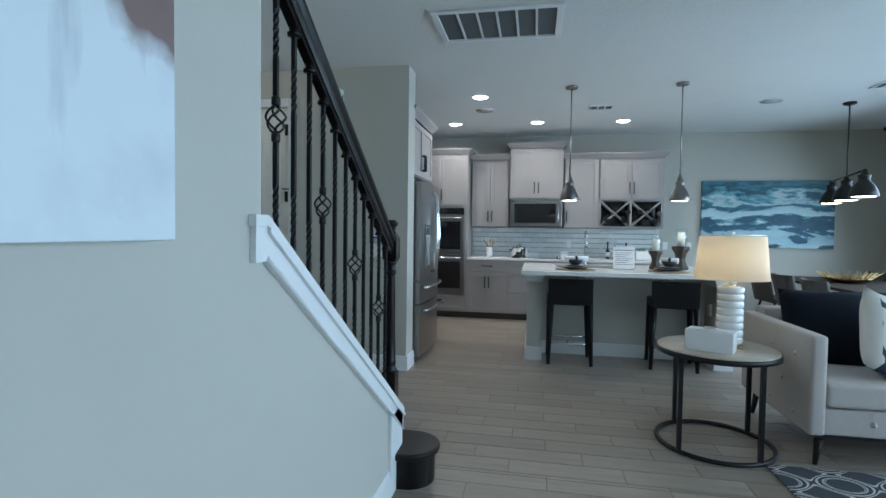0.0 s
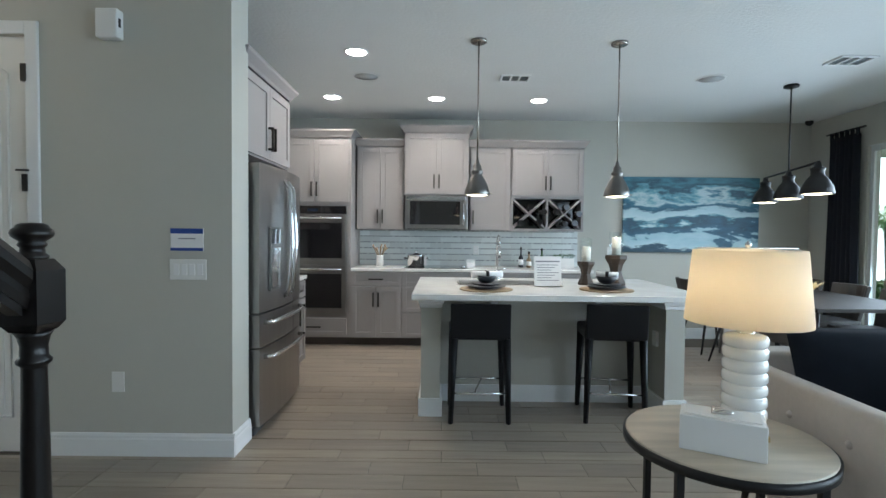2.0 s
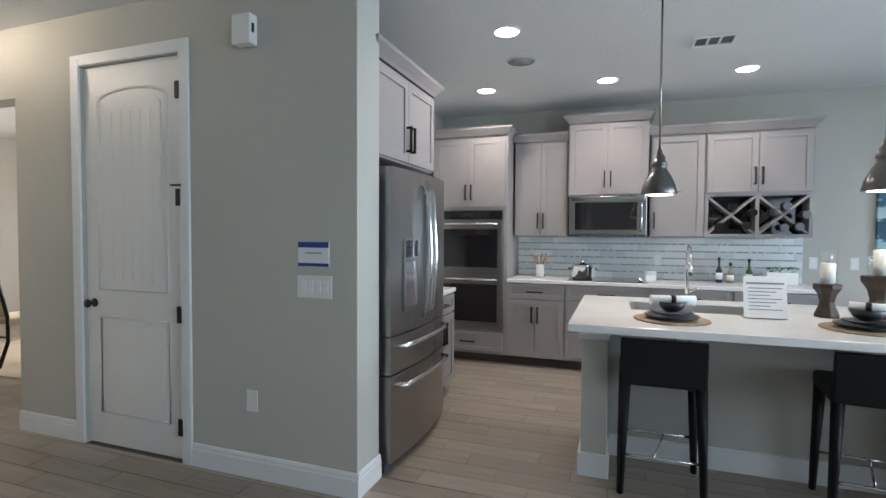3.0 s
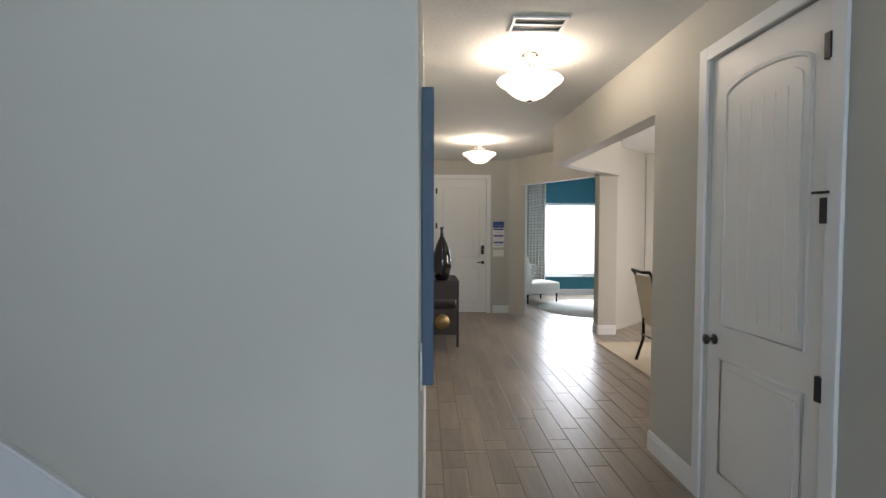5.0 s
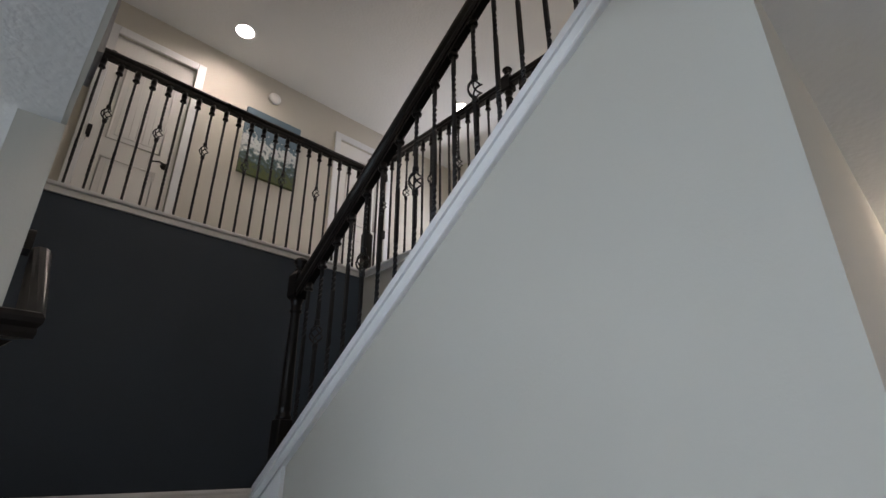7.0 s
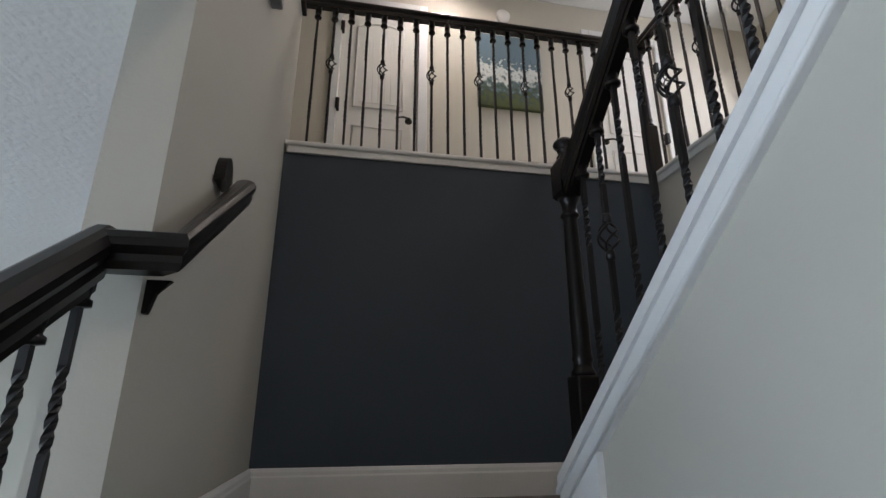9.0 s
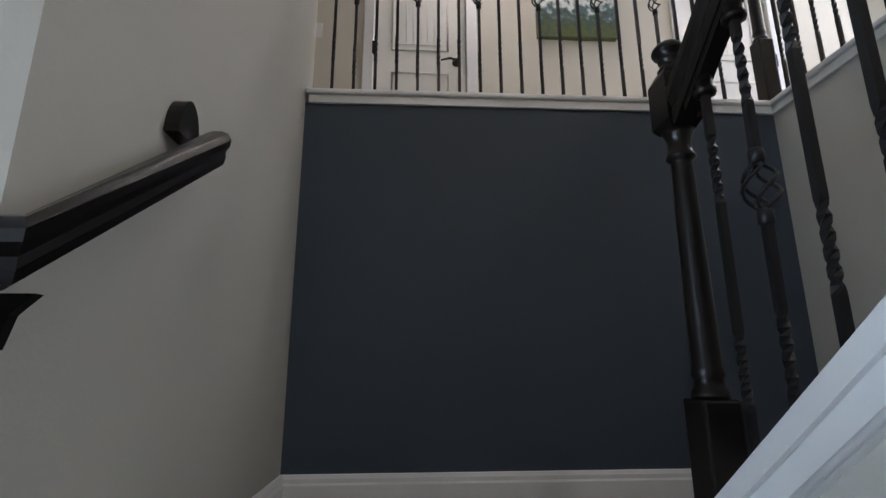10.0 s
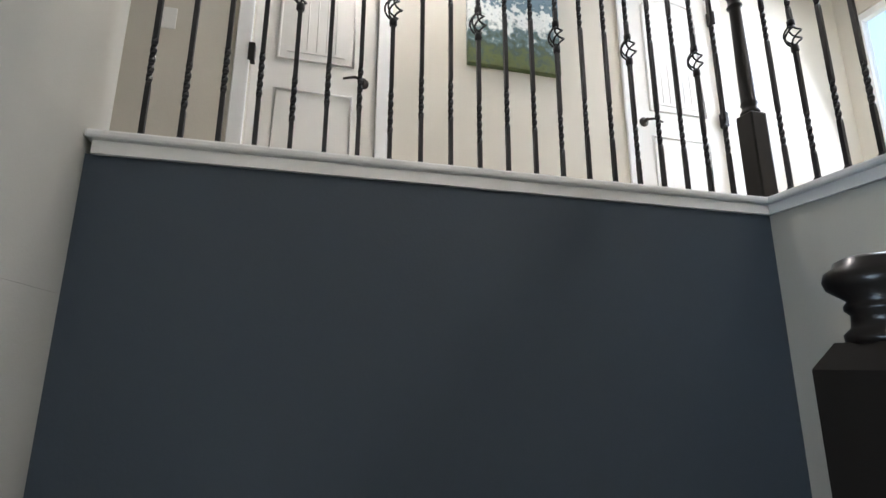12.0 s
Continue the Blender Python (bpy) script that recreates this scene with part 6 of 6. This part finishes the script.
canvas("hall_painting", 1.1, 1.22, 0.05, TEALCANVAS, pose(-2.45, 2.837, 0.88, 0, 0, 180), "tall blue canvas hung on the hall wall")
sw2 = thing("light_switch", "white switch plate near the stair corner", "light switch", pose(-1.95, 2.837, 1.10, 0, 0, 180))
part("plate", boxed(-0.06, 0.06, -0.006, 0, -0.06, 0.06, 0.002), PLASTIC, sw2)
ct = thing("console_cabinet", "dark antique metal console cabinet against the hall wall", "cabinet", pose(-7.25, 3.06, 0))
part("top", boxed(-0.46, 0.46, -0.21, 0.22, 0.83, 0.86, 0.004), DARKWOOD, ct)
part("upper_drawer", boxed(-0.43, 0.43, -0.19, 0.20, 0.62, 0.83), DARKWOOD, ct)
part("lower_case", boxed(-0.43, 0.43, -0.19, 0.20, 0.16, 0.50), DARKWOOD, ct)
for x in (-0.43, 0.43):
    for y in (-0.19, 0.20):
        part("leg", boxed(x - 0.016, x + 0.016, y - 0.016, y + 0.016, 0, 0.83), BLACK, ct)
for x in (-0.2, 0.2):
    part("ring_pull", tube(bmesh.new(), [(x + 0.03 * math.cos(a), 0.206, 0.72 + 0.03 * math.sin(a)) for a in np.linspace(0, 2 * math.pi, 17)[:-1]], 0.004, 6, closed=True), BRASS, ct)
part("medallion", lathe(bmesh.new(), [(0.10, 0), (0.10, 0.006), (0.001, 0.008)], seg=24), BRASS, ct).matrix_basis = pose(0.431, 0.0, 0.33, 0, 90)
vz = thing("floor_vase", "tall black teardrop bottle vase on the console", "vase", pose(-6.98, 3.06, 0.86))
part("vase", lathe(bmesh.new(), [(0.07, 0), (0.10, 0.06), (0.125, 0.18), (0.115, 0.34), (0.07, 0.48), (0.025, 0.58), (0.018, 0.66), (0.026, 0.70), (0.02, 0.70), (0.012, 0.6)], seg=32), BLACKGLASS, vz)
for k in range(4):
    s2 = thing("wall_sign", "small blue and white notice by the front door", "sign", pose(-9.468, 4.17, 1.62 - k * 0.12, 0, 0, 90), "notices by the door")
    part("panel", boxed(-0.10, 0.10, -0.005, 0, -0.055, 0.055), BLUE if k == 0 else PAPER, s2)
    part("blue_band", boxed(-0.09, 0.09, -0.007, -0.0055, 0.02, 0.05), BLUE, s2)
    part("text_line", boxed(-0.07, 0.07, -0.007, -0.0055, -0.02, -0.01), INK, s2)
sw3 = thing("light_switch", "white switch plate by the front door", "light switch", pose(-9.468, 4.17, 1.10, 0, 0, 90))
part("plate", boxed(-0.10, 0.10, -0.006, 0, -0.06, 0.06, 0.002), PLASTIC, sw3)
# study
win2 = tagged(new("window_2"), "bright front window of the study", "window", kind="structure")
b = bmesh.new()
for a in ((5.62, 5.67, 0.45, 2.16), (7.25, 7.30, 0.45, 2.16), (5.67, 7.25, 0.45, 0.50), (5.67, 7.25, 2.11, 2.16)):
    box(b, -12.09, -12.03, *a)
part("window_frame", b, TRIM, win2)
part("pane", boxed(-12.062, -12.058, 5.67, 7.25, 0.50, 2.11), GLASS, win2).visible_shadow = False
part("window_sill", boxed(-12.0, -11.93, 5.6, 7.32, 0.43, 0.45), TRIM, win2)
PATTERNED = ramped("medallion_curtain", [(0, (0.60, 0.60, 0.55)), (0.5, (0.30, 0.32, 0.30)), (0.75, (0.60, 0.60, 0.55))], 3.0, (1, 1, 0.8), 0.9, 3.0, 0.5, kind="RINGS", constant=True, lo=0, hi=1)
b = bmesh.new()
rows = [[b.verts.new((0.03 * math.sin(i * 0.9), (i / 40 - 0.5) * 0.42, z)) for i in range(41)] for z in (0.02, 1.3, 2.62)]
for p, q in zip(rows, rows[1:]):
    for i in range(40):
        b.faces.new((p[i], p[i + 1], q[i + 1], q[i])).smooth = True
cu2 = thing("curtain", "pale medallion-print curtain by the study window", "curtain", pose(-11.88, 5.42, 0))
c2 = part("cloth", b, PATTERNED, cu2)
c2.modifiers.new("thick", "SOLIDIFY").thickness = 0.005
ac = thing("armchair", "white slipper armchair on dark legs", "armchair", pose(-10.9, 5.15, 0, 0, 0, 20))
part("seat", cushiony(-0.35, 0.35, -0.38, 0.42, 0.20, 0.44, 0.05), WHITEUPH, ac)
b = prism(bmesh.new(), [(-0.40, 0.24), (-0.24, 0.24), (-0.27, 0.62), (-0.36, 0.99), (-0.50, 0.97), (-0.43, 0.60)], "x", -0.35, 0.35)
bmesh.ops.bevel(b, geom=b.edges[:], offset=0.04, segments=3, affect="EDGES", profile=0.6)
part("backrest", b, WHITEUPH, ac)
for x in (-0.3, 0.3):
    for y in (-0.34, 0.36):
        part("leg", tube(bmesh.new(), [(x, y, 0.21), (x, y, 0)], [0.025, 0.015], 6), BLACK, ac)
pillow("throw_pillow", 0.2, 0.07, ramped("grey_print", [(0, (0.2, 0.24, 0.26)), (0.5, (0.6, 0.6, 0.58)), (1, (0.15, 0.18, 0.2))], 12), pose(-10.93, 5.04, 0.62, -18, 0, 20), "grey printed pillow on the armchair")
rr = thing("round_rug", "pale round rug on the study floor", "rug", pose(-9.95, 6.2, 0.003))
part("woven_top", lathe(bmesh.new(), [(1.15, 0), (1.15, 0.008), (0.001, 0.010)], seg=64), material("pale_rug", (0.62, 0.62, 0.60), 0.95, grain=0.08, scale=12, bump=0.4, bump_scale=200), rr)
dk = thing("side_desk", "small wooden desk with a plant in the study", "desk", pose(-10.6, 7.0, 0))
part("top", boxed(-0.5, 0.5, -0.4, 0.3, 0.72, 0.75, 0.004), WOVEN, dk)
for x in (-0.46, 0.46):
    for y in (-0.36, 0.26):
        part("leg", boxed(x - 0.02, x + 0.02, y - 0.02, y + 0.02, 0, 0.72), WOVEN, dk)
# dining room
dr_rug = thing("dining_rug", "cream wool rug in the dining room", "rug", pose(-5.4, 5.16, 0.003))
part("woven_top", boxed(-1.6, 1.5, 0, 2.3, 0, 0.010, 0.003), RUGCREAM, dr_rug)
dc = thing("formal_chair", "dark framed dining chair with cream upholstery", "chair", pose(-5.89, 5.61, 0.013, 0, 0, 0))
part("seat", boxed(-0.24, 0.24, -0.22, 0.24, 0.42, 0.49, 0.02), RUGCREAM, dc)
b = prism(bmesh.new(), [(-0.245, 0.50), (-0.205, 0.50), (-0.30, 1.0), (-0.34, 1.0)], "x", -0.20, 0.20)
part("back_panel", b, RUGCREAM, dc)
for s in (-1, 1):
    part("back_post", tube(bmesh.new(), [(s * 0.21, -0.30, 0), (s * 0.21, -0.22, 0.25), (s * 0.21, -0.22, 0.5), (s * 0.215, -0.32, 1.0), (s * 0.215, -0.36, 1.06)], 0.018, 8), WOODB, dc)
    part("front_leg", tube(bmesh.new(), [(s * 0.21, 0.21, 0.42), (s * 0.21, 0.22, 0.2), (s * 0.21, 0.20, 0)], [0.022, 0.017, 0.013], 8), WOODB, dc)
part("crest_rail", tube(bmesh.new(), [(-0.22, -0.36, 1.055), (0, -0.345, 1.04), (0.22, -0.36, 1.055)], 0.018, 8), WOODB, dc)
part("stretcher", tube(bmesh.new(), [(-0.21, -0.24, 0.30), (0.21, -0.24, 0.30)], 0.010, 6), WOODB, dc)
dtab = thing("formal_table", "dark dining table partly behind the wall", "table", pose(-4.75, 6.1, 0.013))
part("top", boxed(-0.75, 0.75, -0.5, 1.0, 0.71, 0.75, 0.005), TABLEWOOD, dtab)
for x in (-0.65, 0.65):
    for y in (-0.42, 0.9):
        part("leg", tube(bmesh.new(), [(x, y, 0.71), (x, y, 0)], [0.04, 0.025], 8), TABLEWOOD, dtab)

# ---- upper gallery ----
canvas("meadow_painting", 0.58, 0.74, 0.04, MEADOW, pose(-2.10, -1.349, 4.31, 0, 0, 180), "meadow canvas with white flowers on the gallery wall")
sm = thing("smoke_detector", "round white smoke detector high on the gallery wall", "smoke detector", pose(-2.36, -1.349, 5.30, 90, 0, 180))
part("disc", lathe(bmesh.new(), [(0.065, 0), (0.065, 0.02), (0.045, 0.035), (0.001, 0.037)], seg=24), PLASTIC, sm)
sw4 = thing("light_switch", "white switch plate beside the upstairs door", "light switch", pose(-0.54, -1.349, 4.32, 0, 0, 180))
part("plate", boxed(-0.037, 0.037, -0.006, 0, -0.06, 0.06, 0.002), PLASTIC, sw4)
canvas("stair_painting", 0.30, 1.2, 0.045, ramped("grey_abstract", [(0, (0.08, 0.09, 0.11)), (0.45, (0.35, 0.36, 0.38)), (1, (0.66, 0.66, 0.66))], 2.5, (1, 1, 1), 0.5, 0.6), pose(-0.757, 0.72, 3.42, 0, 0, -90), "grey abstract canvas high on the stair wall")
win3 = tagged(new("window_3"), "bright upper window above the stair", "window", kind="structure")
b = bmesh.new()
for a in ((-1.25, -1.20, 3.95, 5.1), (0.10, 0.15, 3.95, 5.1), (-1.20, 0.10, 3.95, 4.0), (-1.20, 0.10, 5.05, 5.1)):
    box(b, -5.08, -5.02, *a)
part("window_frame", b, TRIM, win3)
part("pane", boxed(-5.055, -5.05, -1.20, 0.10, 4.0, 5.05), GLASS, win3).visible_shadow = False

# ---- outside ----
structure("ground", boxed(-400, 400, -400, 400, -0.30, -0.14), LAWN, "lawn round the house", "ground")
structure("patio", boxed(4.98, 8.2, 0.5, 9.5, -0.14, -0.03), CONCRETE, "concrete patio slab outside the sliding door", "patio")
structure("porch_ceiling", boxed(4.98, 7.7, 0.5, 9.5, 2.62, 2.75), STUCCO, "white porch ceiling outside the sliding door", "ceiling")
structure("porch_beam", boxed(7.45, 7.7, 0.5, 9.5, 2.42, 2.62), STUCCO, "white porch beam", "beam")
# glowing walls stand in for the bright outdoors past the windows
BACKDROP_GLOW = glow("backdrop_glow", (0.93, 0.98, 1.0), 1.7)
structure("backdrop_east", boxed(15, 15.2, -8, 26, -0.14, 9), BACKDROP_GLOW, "glowing backdrop for the bright outdoors beyond the garden", "backdrop")
structure("backdrop_west", boxed(-15.7, -15.5, -2, 14, -0.14, 6), BACKDROP_GLOW, "glowing backdrop for the bright outdoors past the study window", "backdrop")
# pale strip added so the ground past the study window looks bright
structure("driveway", boxed(-15.5, -13.5, -20, 40, -0.14, -0.12), CONCRETE, "unseen pale ground added to brighten the study window view", "road")
# unseen window added where the dining room fill lamp stands
win4 = tagged(new("window_4"), "unseen window added for the dining room fill light", "window", kind="structure")
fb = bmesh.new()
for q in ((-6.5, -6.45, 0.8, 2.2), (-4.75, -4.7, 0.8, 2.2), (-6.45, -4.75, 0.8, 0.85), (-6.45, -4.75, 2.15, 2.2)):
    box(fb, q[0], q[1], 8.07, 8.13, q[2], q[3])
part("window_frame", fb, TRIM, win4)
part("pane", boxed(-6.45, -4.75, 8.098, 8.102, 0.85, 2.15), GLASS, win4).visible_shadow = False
def hedge(name, x, y, r, h, seed, label):
    random.seed(seed)
    ob = thing(name, label, "shrub", pose(x, y, -0.14), "patio planting")
    b = bmesh.new()
    for k in range(900):
        th, ph = random.uniform(0, 2 * math.pi), math.acos(random.uniform(-0.2, 1))
        q = random.uniform(0.75, 1.05) * (1 + 0.15 * math.sin(3 * th + seed))
        c = Vector((r * q * math.sin(ph) * math.cos(th), r * q * math.sin(ph) * math.sin(th), h * (0.12 + 0.85 * max(0, math.cos(ph)) * q)))
        m = Matrix.Translation(c) @ Euler((random.uniform(-1.2, 1.2), random.uniform(-1.2, 1.2), random.uniform(0, 6.28))).to_matrix().to_4x4()
        s = random.uniform(0.04, 0.075)
        v = [b.verts.new(m @ Vector(p)) for p in ((-s, 0, 0), (0, -s * 0.42, 0.012), (s, 0, 0), (0, s * 0.42, 0.012))]
        b.faces.new(v)
    part("leaves", b, GREEN, ob)
    for k in range(5):
        a = k * 1.256
        tube_b = tube(bmesh.new(), [(0, 0, 0), (0.4 * r * math.cos(a), 0.4 * r * math.sin(a), h * 0.7)], [0.02, 0.008], 5)
        part("stem", tube_b, BARK, ob)
for i, (x, y) in enumerate(((8.9, 8.3), (9.0, 9.3), (8.8, 10.2), (9.1, 11.2), (9.0, 7.3), (9.2, 12.3), (8.9, 6.4))):
    hedge("shrub", x, y, 0.62, 0.68, 20 + i, "rounded green shrub beside the patio")
pa = thing("palm_tree", "young palm with arching green fronds", "tree", pose(8.7, 11.1, -0.14))
part("trunk", tube(bmesh.new(), [(0, 0, 0), (0.05, 0.02, 0.7), (0.02, 0.06, 1.75)], [0.035, 0.028, 0.022], 10), BARK, pa)
random.seed(3)
for k in range(30):
    a = k * 2.399
    b = bmesh.new()
    L, up = random.uniform(0.8, 1.3), random.uniform(0.2, 1.5)
    prev = None
    for i in range(22):
        u = i / 21
        p = Vector((math.cos(a) * L * u, math.sin(a) * L * u, 1.75 + up * u * 1.4 - (1.15 + up * 0.75) * u * u))
        side = Vector((-math.sin(a), math.cos(a), 0))
        fw = Vector((math.cos(a), math.sin(a), 0))
        wd = 0.34 * math.sin(math.pi * min(1, u * 0.9 + 0.08))
        for s in (-1, 1):
            tip = p + side * s * wd + fw * 0.13 + Vector((0, 0, -0.10 - 0.25 * wd))
            b.faces.new([b.verts.new(q) for q in (p, p + fw * 0.028, tip)])
        if prev is not None:
            b.faces.new([b.verts.new(q) for q in (prev + side * 0.006, prev - side * 0.006, p - side * 0.005, p + side * 0.005)])
        prev = p
    part("frond", b, PALMGREEN, pa)

# ---- floor planks ----
PW, PL = 0.155, 0.61
def plank_verts(x0, x1, y0, y1):
    g, c, t = 0.0019, 0.0016, 0.003
    a = [(x0 + g, y0 + g), (x1 - g, y0 + g), (x1 - g, y1 - g), (x0 + g, y1 - g)]
    i = [(x0 + g + c, y0 + g + c), (x1 - g - c, y0 + g + c), (x1 - g - c, y1 - g - c), (x0 + g + c, y1 - g - c)]
    return [(*p, -0.004) for p in a] + [(*p, t - c) for p in a] + [(*p, t - 0.001) for p in i]
FACES = [(8, 9, 10, 11)] + [f for k in range(4) for f in ((4 + k, 4 + (k + 1) % 4, 8 + (k + 1) % 4, 8 + k), (k, (k + 1) % 4, 4 + (k + 1) % 4, 4 + k))]
AREAS = [(-0.63, 4.83, -3.19, 2.62), (-1.73, 4.83, 2.62, 4.40), (-3.79, -1.73, 2.85, 4.40), (-1.10, 4.83, 4.40, 4.66), (-1.89, 4.83, 4.66, 7.40), (-9.46, -3.79, 2.85, 8.0), (-12.0, -9.46, 4.3, 8.0)]
floor = structure("floor", boxed(-0.68, 4.83, -3.19, 7.9, -0.0039, -0.0035), GROUT, "greige wood-look plank tile floor", "floor")
plank_me = bpy.data.meshes.new("plank")
plank_me.from_pydata(plank_verts(0, PL, 0, PW), [], FACES)
plank_me.materials.append(PLANK)
verts, faces, single = [], [], 0
def near(x, y):
    return -1.9 < x < 1.75 and 2.6 < y < 5.6
for ax0, ax1, ay0, ay1 in AREAS:
    r0 = math.floor((ay0 - 3.58) / PW)
    for r in range(r0, math.ceil((ay1 - 3.58) / PW)):
        y0, y1 = max(ay0, 3.58 + r * PW), min(ay1, 3.58 + (r + 1) * PW)
        if y1 - y0 < 0.012:
            continue
        off = -0.08 - 0.2033 * r
        c0 = math.floor((ax0 - off) / PL)
        for c in range(c0, math.ceil((ax1 - off) / PL)):
            x0, x1 = max(ax0, off + c * PL), min(ax1, off + (c + 1) * PL)
            if x1 - x0 < 0.012:
                continue
            if single < 300 and x1 - x0 > PL - 0.001 and y1 - y0 > PW - 0.001 and near((x0 + x1) / 2, (y0 + y1) / 2):
                o = new("plank", plank_me)
                o.parent = floor
                o.location = (x0, y0, 0)
                single += 1
            else:
                n0 = len(verts)
                verts += plank_verts(x0, x1, y0, y1)
                faces += [tuple(n0 + i for i in f) for f in FACES]
rest_me = bpy.data.meshes.new("planks")
rest_me.from_pydata(verts, [], faces)
REST = PLANK.copy()
REST.name = "plank_tile_field"
for nd in REST.node_tree.nodes:
    if nd.bl_idname == "ShaderNodeObjectInfo":
        geo = REST.node_tree.nodes.new("ShaderNodeNewGeometry")
        for lk in list(nd.outputs["Random"].links):
            REST.node_tree.links.new(geo.outputs["Random Per Island"], lk.to_socket)
rest_me.materials.append(REST)
rest = new("planks", rest_me)
rest.parent = floor
tagged(rest, kind="stuff")
